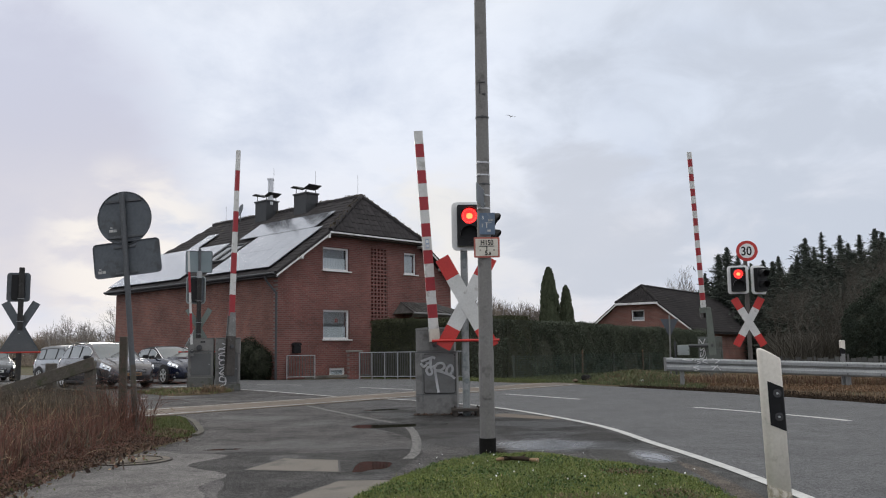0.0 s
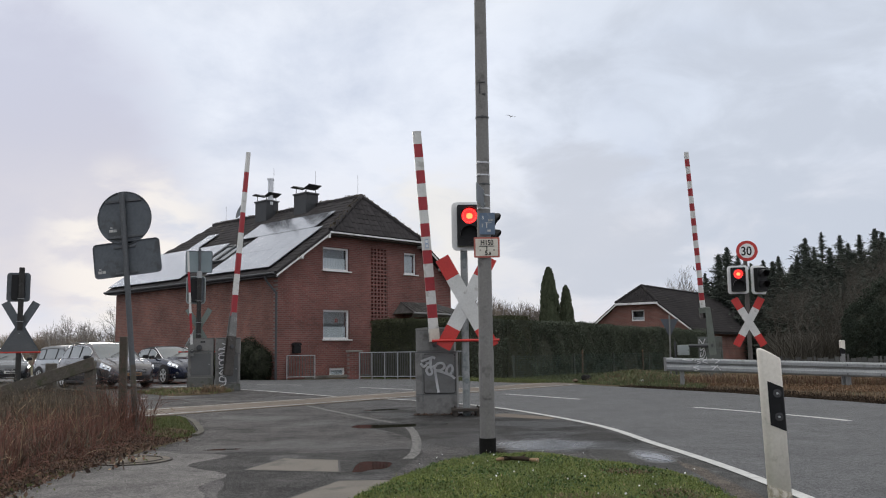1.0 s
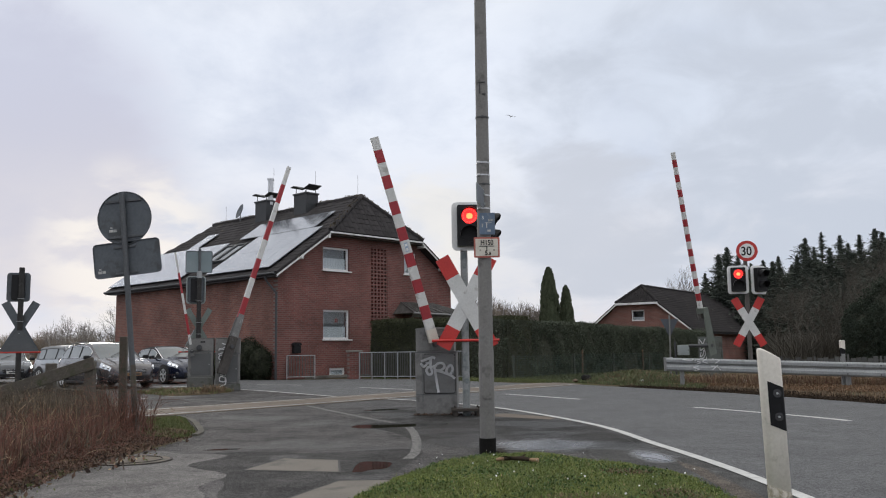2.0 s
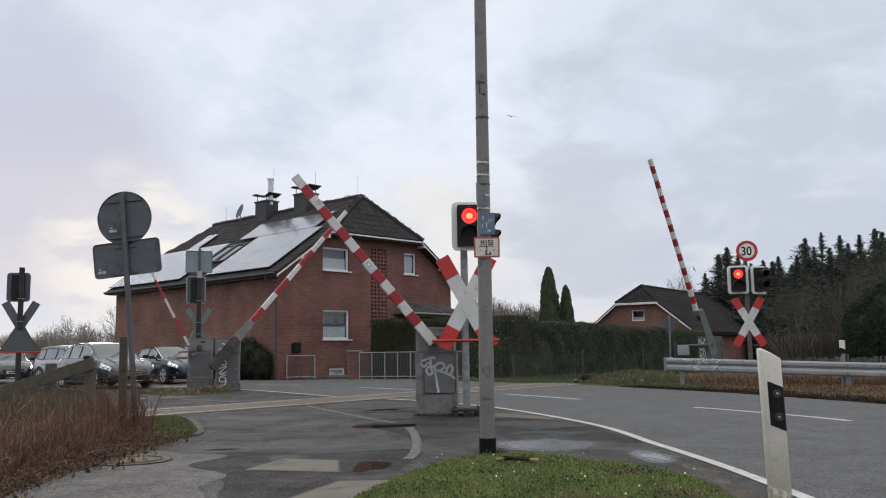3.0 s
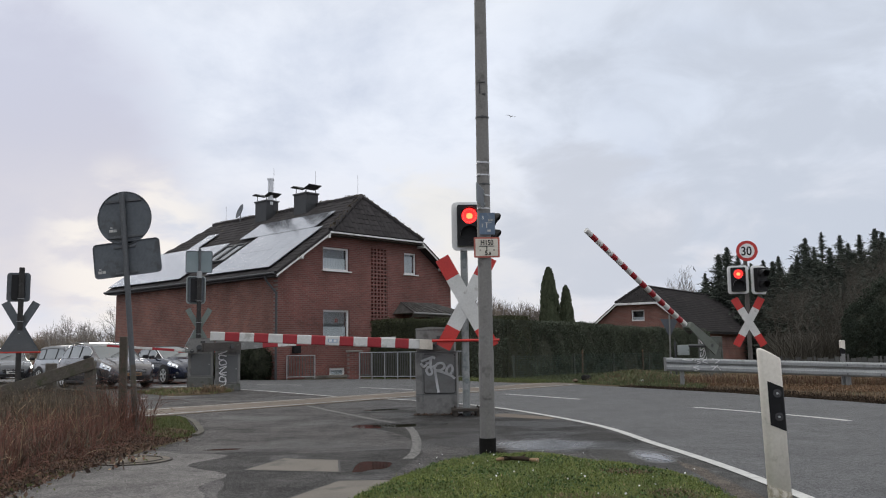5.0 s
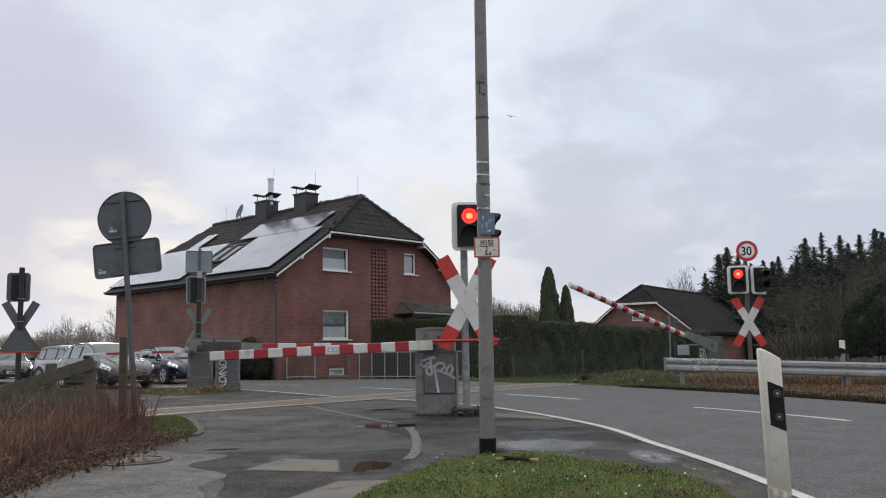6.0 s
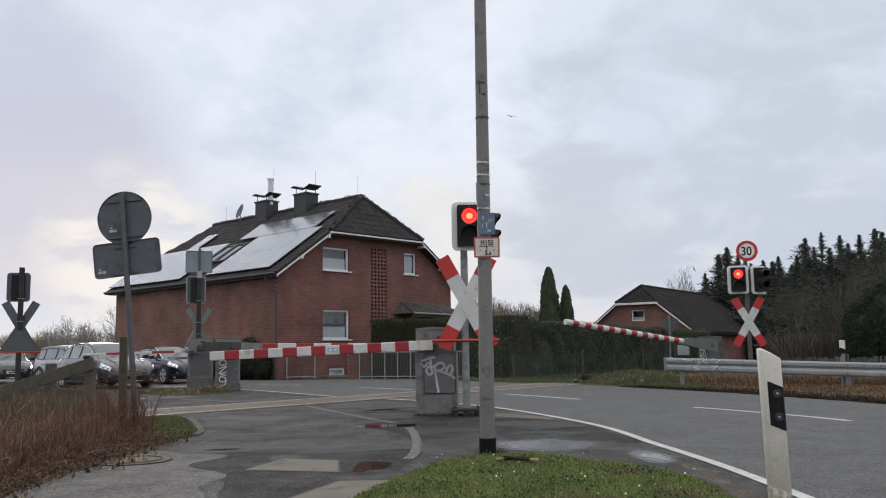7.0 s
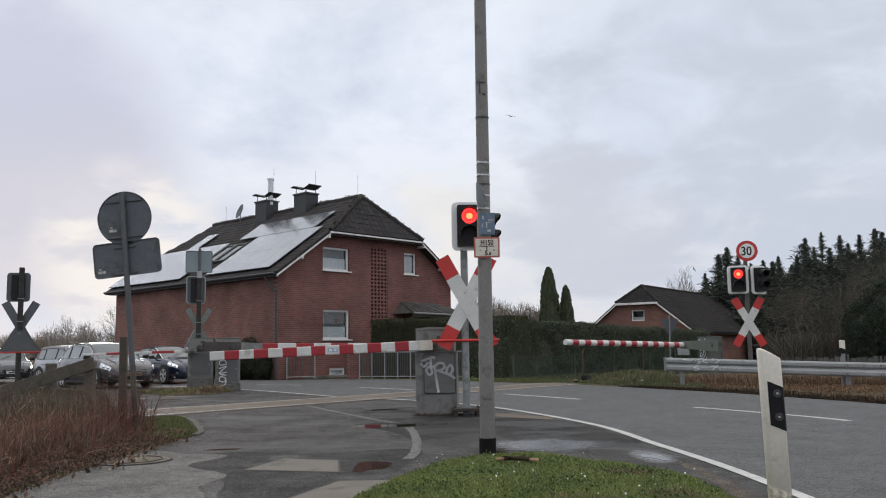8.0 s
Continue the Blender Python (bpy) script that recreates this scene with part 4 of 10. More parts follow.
def build_house():
    h = thing("brick_house", pose(-6.946, 36.399, 0, 0, 0, TH), "two-storey red brick house with dark half-hipped tile roof and solar panels", "house")
    t = 0.30
    top = lambda u: min(HE + (u + HO) * HS, HE + (HW - u + HO) * HS, HH + 0.35) - 0.2
    kink = HU + 0.35 / HS
    ops = [(2.41, 3.94, 4.71, 5.75), (2.43, 3.96, 1.66, 2.96), (7.42, 8.26, 4.79, 5.84), (5.24, 6.30, 2.45, 5.92), (2.79, 3.66, 0.02, 0.40)]
    bm = BM()
    wall_strips(bm, 0, HW, t, top, ops, (kink, HW - kink))
    part("gable_wall", bm, M["brick_gable"], h, "red-brown brick gable wall")
    bm = BM()
    box(bm, (t / 2, (HL + t) / 2, top(0) / 2), (t, HL - t, top(0)))
    part("side_wall", bm, M["brick_side"], h, "red-brown brick side wall")
    bm = BM()
    box(bm, (HW - t / 2, (HL + t) / 2, top(0) / 2), (t, HL - t, top(0)))
    part("side_wall", bm, M["brick_side"], h)
    bm = BM()
    wall_strips(bm, t, HW - t, t, top, [], (kink, HW - kink))
    part("gable_wall", bm, M["brick_gable"], h, m=pose(0, HL - t, 0))
    # roof planes with thickness
    A, B, R0, R1, C, D = [Vector(p) for p in ((-HO, -HG, HE), (HU, -HG, HH), (HW / 2, HV, HR), (HW / 2, HL - HV, HR), (HU, HL + HG, HH), (-HO, HL + HG, HE))]
    mir = lambda p: Vector((HW - p.x, p.y, p.z))
    roofs = []
    for name, poly in (("roof_slope", [A, B, R0, R1, C, D]), ("roof_slope", [mir(p) for p in (D, C, R1, R0, B, A)]), ("roof_hip", [B, mir(B), R0]), ("roof_hip", [mir(C), C, R1])):
        bm = BM()
        up = [bm.verts.new(p) for p in poly]
        dn = [bm.verts.new(p - Vector((0, 0, 0.16))) for p in poly]
        bm.faces.new(up); bm.faces.new(dn[::-1])
        for i in range(len(up)):
            bm.faces.new((up[i], dn[i], dn[(i + 1) % len(up)], up[(i + 1) % len(up)]))
        bmesh.ops.recalc_face_normals(bm, faces=bm.faces[:])
        roofs.append(part(name, bm, M["tile"], h, "dark grey roof tiles"))
    # tiles of the slope towards the road and of the hip
    sl = Vector((1, 0, HS)).normalized()
    ln = (HW / 2 + HO) * math.sqrt(1 + HS * HS)
    cut = (HU + HO) * math.sqrt(1 + HS * HS)

    def in_slope(x, y):
        v = x - HG
        k = max(0, (y - cut) / (ln - cut)) * (HV + HG)
        return 0 < y < ln and -HG + k < v < HL + HG - k
    bm = BM()
    tile_rows(bm, Vector((-HO, -HG, HE)), Vector((0, 1, 0)), sl, 21, 50, 0.30, 0.34, lambda x, y: in_slope(x, y) and x > NEAR_TILES)
    single_tiles(roofs[0], Vector((-HO, -HG, HE)), Vector((0, 1, 0)), sl, 21, 50, 0.30, 0.34, lambda x, y: in_slope(x, y) and x <= NEAR_TILES)
    tagged(part("roof_tiles", bm, M["tile"], h, "dark concrete roof tiles"), kind="stuff")
    hup = (R0 - (B + mir(B)) / 2)
    hl = hup.length
    hw = HW - 2 * HU
    single_tiles(roofs[2], B.copy(), Vector((1, 0, 0)), hup.normalized(), 8, 21, 0.29, 0.30, lambda x, y: y < hl and hw / 2 * y / hl < x < hw - hw / 2 * y / hl)
    # ridge and hip caps
    for p, q in ((R0, R1), (B, R0), (mir(B), R0)):
        n = int((q - p).length / 0.36)
        bm = BM()
        d = (q - p) / n
        for k in range(n):
            a = p + d * k
            tube(bm, [a + Vector((0, 0, 0.0)), a + d * 1.06 + Vector((0, 0, 0.012))], [0.125, 0.11], 8)
        part("ridge_tiles", bm, M["tile"], h, "row of rounded ridge tiles")
    # moss tufts on the caps
    rm = np.random.default_rng(12)
    tufts = []
    for p, q, n in ((R0, R1, 420), (B, R0, 200), (mir(B), R0, 200)):
        f = rm.random(n) ** 1.2
        clump = 0.5 + 0.5 * np.sin(f * 37 + n)
        base = np.array(p)[None, :] + f[:, None] * (np.array(q) - np.array(p))[None, :]
        tufts.append(base + np.stack([rm.normal(0, 0.07, n), rm.normal(0, 0.07, n), 0.10 + 0.06 * rm.random(n) * clump], 1))
    scatter_mesh("roof_moss", leaf_quads(rm, np.concatenate(tufts), 0.045), M["roof_moss"], "brown moss tufts along the ridge", "", parent=h)["kind"] = "stuff"
    # white barge boards and hip fascia
    for p, q in ((A, B), (mir(A), mir(B))):
        bm = BM()
        o = Vector((0, -0.015, 0))
        vs = [bm.verts.new(v) for v in (p + o + Vector((0, 0, -0.20)), q + o + Vector((0, 0, -0.20)), q + o + Vector((0, 0, -0.115)), p + o + Vector((0, 0, -0.115)))]
        ws = [bm.verts.new(v.co + Vector((0, 0.03, 0))) for v in vs]
        bm.faces.new(vs); bm.faces.new(ws[::-1])
        for i in range(4):
            bm.faces.new((vs[i], ws[i], ws[(i + 1) % 4], vs[(i + 1) % 4]))
        bmesh.ops.recalc_face_normals(bm, faces=bm.faces[:])
        part("barge_board", bm, M["fascia"], h, "white painted barge board along the verge")
    bm = BM()
    box(bm, (HW / 2, -HG - 0.03, HH - 0.10), (HW - 2 * HU + 0.1, 0.09, 0.075), bevel=0.02)
    part("gutter", bm, M["fascia"], h, "white gutter under the hip")
    bm = BM()
    box(bm, (HW / 2, -HG / 2 - 0.02, HH - 0.19), (HW - 2 * HU, HG - 0.04, 0.03))
    part("soffit", bm, M["soffit_brown"], h, "brown timber soffit")
    for u in (HU - 0.1, HW - HU + 0.1, 0.9, HW - 0.9):
        zz = top(u) - 0.05 if HU < u < HW - HU else top(u)
        bm = BM()
        box(bm, (u, -HG / 2 - 0.05, zz - 0.02), (0.12, HG, 0.14), bevel=0.015)
        part("purlin_end", bm, M["fascia"], h)
    # gutter and downpipe along the eave
    bm = BM()
    tube(bm, [(-HO - 0.04, -HG + 0.1, HE - 0.05), (-HO - 0.04, HL + HG, HE - 0.05)], 0.055, 8)
    part("gutter", bm, M["dark_grey"], h, "dark grey eave gutter")
    bm = BM()
    tube(bm, [(-HO - 0.03, 0.35, HE - 0.15), (-HO + 0.05, 0.3, HE - 0.35), (-0.09, -0.02, HE - 0.85), (-0.09, -0.02, 0.0)], 0.05, 8)
    part("downpipe", bm, M["dark_grey"], h, "dark downpipe at the house corner")
    bm = BM()
    box(bm, (-HO / 2, HL / 2, HE - 0.165), (HO - 0.02, HL + 0.3, 0.03))
    part("soffit", bm, M["dark_grey"], h)
    # windows
    window_part(h, *ops[0], curtain=0.56)
    window_part(h, *ops[1], curtain=0.42)
    bm = BM()
    prism(bm, [(3.30 + r_ * math.sin(math.pi * k / 5), 2.50 + r_ * math.cos(math.pi * k / 5)) for k, r_ in enumerate((0.15, 0.065) * 5)], 0.165, 0.175)
    part("window_star", bm, M["star_red"], h, "dull red star hung behind the lower window")
    window_part(h, *ops[2], curtain=0.92)
    window_part(h, *ops[4], curtain=0, depth=0.07, pane_backing=True)
    # perforated brick screen
    bm = BM()
    u0, u1, z0, z1 = ops[3]
    cols, rows = 5, 20
    cw, ch = (u1 - u0) / cols, (z1 - z0) / rows
    for c in range(cols + 1):
        box(bm, (u0 + c * cw, 0.08, (z0 + z1) / 2), (cw * 0.46, 0.12, z1 - z0))
    for r in range(rows + 1):
        box(bm, ((u0 + u1) / 2, 0.075, z0 + r * ch), (u1 - u0, 0.12, ch * 0.44))
    part("brick_screen", bm, M["brick_gable"], h, "perforated brick screen with square holes")
    bm = BM()
    box(bm, ((u0 + u1) / 2, 0.27, (z0 + z1) / 2), (u1 - u0 + 0.02, 0.02, z1 - z0 + 0.02))
    part("screen_back", bm, M["black"], h)
    # entrance canopy: a small lean-to roof, hipped at both ends
    wall_hi = [Vector((7.15, -0.01, 3.42)), Vector((9.3, -0.01, 3.42))]
    eave = [Vector((6.65, -1.38, 2.86)), Vector((10.75, -1.38, 2.80))]
    foot = [Vector((6.65, -0.01, 2.86)), Vector((10.75, -0.01, 2.80))]
    bm = BM()
    v = {k: bm.verts.new(p) for k, p in zip("abcdef", wall_hi + eave + foot)}
    for f in ("cdba", "ace", "bfd", "cefd"):
        bm.faces.new([v[k] for k in f])
    bmesh.ops.recalc_face_normals(bm, faces=bm.faces[:])
    cn = part("canopy", bm, M["canopy_felt"], h, "low weathered canopy roof over the entrance")
    for k in range(15):
        f = k / 14
        top_, bot = wall_hi[0].lerp(wall_hi[1], f), eave[0].lerp(eave[1], f)
        bm = BM()
        tube(bm, [top_ + Vector((0, -0.02, 0.01)), bot + Vector((0, -0.05, 0.012 + 0.012 * math.sin(k * 2.9)))], [0.035, 0.05], 6)
        part("canopy_roll", bm, M["canopy_felt"], cn)
    bm = BM()
    tube(bm, [eave[0] + Vector((-0.05, -0.06, -0.02)), eave[1] + Vector((0.12, -0.06, -0.02))], 0.055, 8)
    part("canopy_gutter", bm, M["galv_dark"], cn, "dull metal gutter")
    bm = BM()
    box(bm, (8.7, -1.30, 2.74), (4.0, 0.12, 0.14), bevel=0.01)
    part("canopy_beam", bm, M["wood_old"], cn, "dark timber beam")
    for x in (6.85, 8.0, 9.3, 10.55):
        bm = BM()
        tube(bm, [(x, -0.02, 2.1), (x, -1.2, 2.72)], 0.05, 6)
        part("canopy_brace", bm, M["wood_old"], cn)
    bm = BM()
    box(bm, (7.5, -0.02, 1.1), (1.1, 0.08, 2.2), bevel=0.02)
    part("entrance_door", bm, M["dark_grey"], h, "dark entrance door")
    # letter box, lamp, vent
    bm = BM()
    box(bm, (0.92, -0.1, 1.25), (0.36, 0.18, 0.34), bevel=0.03)
    prism(bm, [(0.70, 1.42), (1.14, 1.42), (1.05, 1.53), (0.79, 1.53)], -0.22, -0.01)
    part("letter_box", bm, M["black"], h, "black letter box on the wall")
    # chimneys
    for v, cz in ((4.53, HR + 0.52), (7.85, HR + 0.56)):
        bm = BM()
        box(bm, (HW / 2 - 0.35, v, cz / 2 + 3.4), (0.75, 1.0, cz - 6.8), bevel=0.01)
        ch = part("chimney", bm, M["slate"], h, "slate-clad chimney")
        bm = BM()
        box(bm, (HW / 2 - 0.35, v, cz + 0.04), (0.85, 1.1, 0.08), bevel=0.015)
        part("chimney_head", bm, M["dark_grey"], ch)
        bm = BM()
        pts = []
        for k in range(13):
            yy = v - 0.75 + 1.5 * k / 12
            pts.append((yy, cz + 0.30 + 0.10 * math.sin((k / 12) * math.pi * 2 + 2.6) + 0.07))
        for (y0, z0), (y1, z1) in zip(pts, pts[1:]):
            f = [bm.verts.new(p) for p in ((HW / 2 - 0.75, y0, z0), (HW / 2 + 0.05, y0, z0), (HW / 2 + 0.05, y1, z1), (HW / 2 - 0.75, y1, z1))]
            g = [bm.verts.new(q.co + Vector((0, 0, 0.025))) for q in f]
            bm.faces.new(f[::-1]); bm.faces.new(g)
            for i in range(4):
                bm.faces.new((f[i], f[(i + 1) % 4], g[(i + 1) % 4], g[i]))
        part("chimney_cowl", bm, M["dark_grey"], ch, "curved sheet metal cowl")
        bm = BM()
        for yy in (v - 0.4, v + 0.4):
            for xx in (HW / 2 - 0.65, HW / 2 - 0.05):
                tube(bm, [(xx, yy, cz + 0.05), (xx, yy, cz + 0.36)], 0.018, 6)
        part("cowl_struts", bm, M["dark_grey"], ch)
    bm = BM()
    tube(bm, [(HW / 2 - 0.4, 7.45, HR + 0.4), (HW / 2 - 0.4, 7.45, HR + 1.75)], 0.14, 12)
    tube(bm, [(HW / 2 - 0.4, 7.45, HR + 1.72), (HW / 2 - 0.4, 7.45, HR + 1.8)], 0.18, 12)
    part("flue_pipe", bm, M["alu"], h, "stainless steel flue pipe")
    for (u, v, z0, z1) in ((HW / 2, 1.0, HR, HR + 1.05), (HW / 2, 12.2, HR, HR + 0.95), (HW / 2, 4.2, HR, HR + 1.75), (HW / 2 - 0.3, 7.3, HR, HR + 2.35)):
        bm = BM()
        tube(bm, [(u, v, z0), (u, v, z1)], 0.007, 5)
        part("lightning_rod", bm, M["dark_grey"], h)
    bm = BM()
    rings = []
    for k in range(5):
        r = 0.42 * k / 4
        rings.append([bm.verts.new((r * math.cos(a), 0.10 * (k / 4) ** 2, r * math.sin(a))) for a in [2 * math.pi * i / 20 for i in range(20)]])
    for q, r in zip(rings, rings[1:]):
        for i in range(20):
            bm.faces.new((q[i], q[(i + 1) % 20], r[(i + 1) % 20], r[i]))
    dm = pose(HW / 2 - 0.1, 10.6, HR + 0.45, 20, 0, 75)
    dish = part("satellite_dish", bm, M["sign_back"], h, "grey satellite dish", dm, True)
    sol = dish.modifiers.new("thick", "SOLIDIFY"); sol.thickness = 0.02
    bm = BM()
    tube(bm, [(HW / 2 - 0.1, 10.65, HR - 0.1), (HW / 2 - 0.1, 10.65, HR + 0.5)], 0.03, 8)
    part("dish_mast", bm, M["galv"], h)
    # solar panels and roof window lie on the slope
    k = math.sqrt(1 + HS * HS)
    slope = Matrix.Translation((-HO, 0, HE)) @ Matrix.Rotation(-math.atan(HS), 4, "Y")

    def panel(u0, u1, v0, v1):
        x0, x1 = (u0 + HO) * k, (u1 + HO) * k
        bm = BM()
        box(bm, ((x0 + x1) / 2, (v0 + v1) / 2, 0.13), (x1 - x0 - 0.003, v1 - v0 - 0.003, 0.035))
        p = part("solar_panel", bm, M["solar"], h, "dark glazed solar panel", slope)
        bm = BM()
        for (cx, cy, sx, sy) in ((x0 + 0.02, (v0 + v1) / 2, 0.014, v1 - v0 - 0.02), (x1 - 0.02, (v0 + v1) / 2, 0.014, v1 - v0 - 0.02), ((x0 + x1) / 2, v0 + 0.02, x1 - x0 - 0.04, 0.014), ((x0 + x1) / 2, v1 - 0.02, x1 - x0 - 0.04, 0.014)):
            box(bm, (cx, cy, 0.1305), (sx, sy, 0.036))
        part("panel_frame", bm, M["panel_rim"], p)
    for r in range(2):
        for c in range(5):
            panel(-0.19 + 1.45 * r, 1.26 + 1.45 * r, 0.25 + 0.98 * c, 1.23 + 0.98 * c)
    for c in range(6):
        panel(2.74, 4.04, 0.95 + 0.98 * c, 1.93 + 0.98 * c)
    for r in range(2):
        for c in range(7):
            panel(-0.24 + 1.40 * r, 1.16 + 1.40 * r, 7.35 + 1.02 * c, 8.37 + 1.02 * c)
    panel(2.56, 3.85, 10.4, 11.4)
    for v0 in (5.45, 6.35):
        x0, x1 = (0.95 + HO) * k, (2.25 + HO) * k
        bm = BM()
        for (cx, cy, sx, sy) in ((x0, v0 + 0.4, 0.09, 0.8), (x1, v0 + 0.4, 0.09, 0.8), ((x0 + x1) / 2, v0, x1 - x0, 0.09), ((x0 + x1) / 2, v0 + 0.8, x1 - x0, 0.09)):
            box(bm, (cx, cy, 0.1), (sx, sy, 0.12), bevel=0.01)
        rw = part("roof_window", bm, M["dark_grey"], h, "grey framed roof window", slope)
        bm = BM()
        box(bm, ((x0 + x1) / 2, v0 + 0.4, 0.1), (x1 - x0 - 0.09, 0.71, 0.03))
        part("pane", bm, M["pane"], rw)
    # basement light well and step
    bm = BM()
    box(bm, (3.0, -0.35, 0.05), (3.3, 0.5, 0.12), bevel=0.02)
    part("light_well", bm, M["concrete"], h, "pale concrete plinth before the cellar window")
    return h


M["clear"] = clear_glass("clear_window_glass")
M["panel_rim"] = surface("panel_rim", (0.27, 0.28, 0.315), (0.37, 0.385, 0.415), rough=0.2, metal=0.62, coarse=4, fine=50, bump=0.0)
M["room"] = surface("dim_room", (0.16, 0.18, 0.2), (0.26, 0.28, 0.31), rough=0.9, coarse=1.5, fine=8, bump=0.0)
build_house()


# ---------------------------------------------------------------- second house
def build_far_house():
    h = thing("brick_bungalow", pose(10.35, 62.4, 0, 0, 0, -34), "low red brick house with dark half-hipped roof behind the hedge", "house")
    W, L, e, s, uh, og = 7.4, 18.0, 2.15, 0.80, 2.2, 0.35
    o = 0.4
    r, hz = e + (W / 2 + o) * s, e + (uh + o) * s
    top = lambda u: min(e + (u + o) * s, e + (W - u + o) * s, hz + 0.3) - 0.16
    kink = uh + 0.3 / s
    win = (3.2, 4.15, 2.95, 3.72)
    bm = BM()
    wall_strips(bm, 0, W, 0.3, top, [win], (kink, W - kink))
    part("gable_wall", bm, M["brick_far"], h, "pinkish red brick gable")
    for x in (0.15, W - 0.15):
        bm = BM()
        box(bm, (x, L / 2 + 0.15, top(0) / 2), (0.3, L - 0.3, top(0)))
        part("side_wall", bm, M["brick_far"], h)
    A, B, R0, R1, C, D = [Vector(p) for p in ((-o, -og, e), (uh, -og, hz), (W / 2, 0.8, r), (W / 2, L - 0.8, r), (uh, L + og, hz), (-o, L + og, e))]
    mir = lambda p: Vector((W - p.x, p.y, p.z))
    for name, poly in (("roof_slope", [A, B, R0, R1, C, D]), ("roof_slope", [mir(p) for p in (D, C, R1, R0, B, A)]), ("roof_hip", [B, mir(B), R0]), ("roof_hip", [mir(C), C, R1])):
        bm = BM()
        up = [bm.verts.new(p) for p in poly]
        dn = [bm.verts.new(p - Vector((0, 0, 0.15))) for p in poly]
        bm.faces.new(up); bm.faces.new(dn[::-1])
        for i in range(len(up)):
            bm.faces.new((up[i], dn[i], dn[(i + 1) % len(up)], up[(i + 1) % len(up)]))
        bmesh.ops.recalc_face_normals(bm, faces=bm.faces[:])
        part(name, bm, M["tile_far"], h, "dark grey roof tiles")
    sl = Vector((-1, 0, s)).normalized()
    ln, cut = (W / 2 + o) * math.sqrt(1 + s * s), (uh + o) * math.sqrt(1 + s * s)
    bm = BM()
    tile_rows(bm, Vector((W + o, -og, e)), Vector((0, 1, 0)), sl, 24, 80, 0.235, 0.25, lambda x, y: y < ln - 0.05 and max(0, (y - cut) / (ln - cut)) * 1.5 < x < L + 0.8)
    tagged(part("roof_tiles", bm, M["tile_far"], h, "dark roof tiles"), kind="stuff")
    bm = BM()
    hup = R0 - (B + mir(B)) / 2
    hw = W - 2 * uh
    tile_rows(bm, B.copy(), Vector((1, 0, 0)), hup.normalized(), 12, 18, 0.20, 0.22, lambda x, y: y < hup.length and hw / 2 * y / hup.length < x < hw - hw / 2 * y / hup.length, 0.012)
    tagged(part("roof_tiles", bm, M["tile_far"], h, "dark roof tiles"), kind="stuff")
    for p, q in ((R0, R1), (B, R0), (mir(B), R0)):
        n = int((q - p).length / 0.33)
        d = (q - p) / n
        bm = BM()
        for k in range(n):
            tube(bm, [p + d * k, p + d * (k + 1.06) + Vector((0, 0, 0.012))], [0.12, 0.10], 8)
        part("ridge_tiles", bm, M["tile_far"], h, "row of rounded ridge tiles")
    for p, q in ((A, B), (mir(A), mir(B))):
        bm = BM()
        o_ = Vector((0, -0.02, 0))
        vs = [bm.verts.new(v) for v in (p + o_ + Vector((0, 0, -0.21)), q + o_ + Vector((0, 0, -0.21)), q + o_ + Vector((0, 0, -0.09)), p + o_ + Vector((0, 0, -0.09)))]
        ws = [bm.verts.new(v.co + Vector((0, 0.03, 0))) for v in vs]
        bm.faces.new(vs); bm.faces.new(ws[::-1])
        for i in range(4):
            bm.faces.new((vs[i], ws[i], ws[(i + 1) % 4], vs[(i + 1) % 4]))
        bmesh.ops.recalc_face_normals(bm, faces=bm.faces[:])
        part("barge_board", bm, M["fascia"], h, "white barge board")
    bm = BM()
    box(bm, (W / 2, -og - 0.03, hz - 0.10), (W - 2 * uh + 0.1, 0.1, 0.15), bevel=0.02)
    part("gutter", bm, M["fascia"], h, "white gutter")
    window_part(h, *win, curtain=0.35, sill=False)


build_far_house()


# ---------------------------------------------------------------- masts, signals and signs
def clamp_ring(bm, z, r):
    tube(bm, [(0, 0, z - 0.007), (0, 0, z + 0.007)], r, 14)


M["bitumen"] = surface("bitumen", (0.006, 0.006, 0.006), (0.014, 0.013, 0.012), rough=0.9, spec=0.15, coarse=6, fine=40, bump=0.3)


M["strap"] = surface("bright_steel", (0.42, 0.42, 0.43), (0.56, 0.56, 0.57), rough=0.35, metal=0.7, coarse=6, fine=40, bump=0.05)


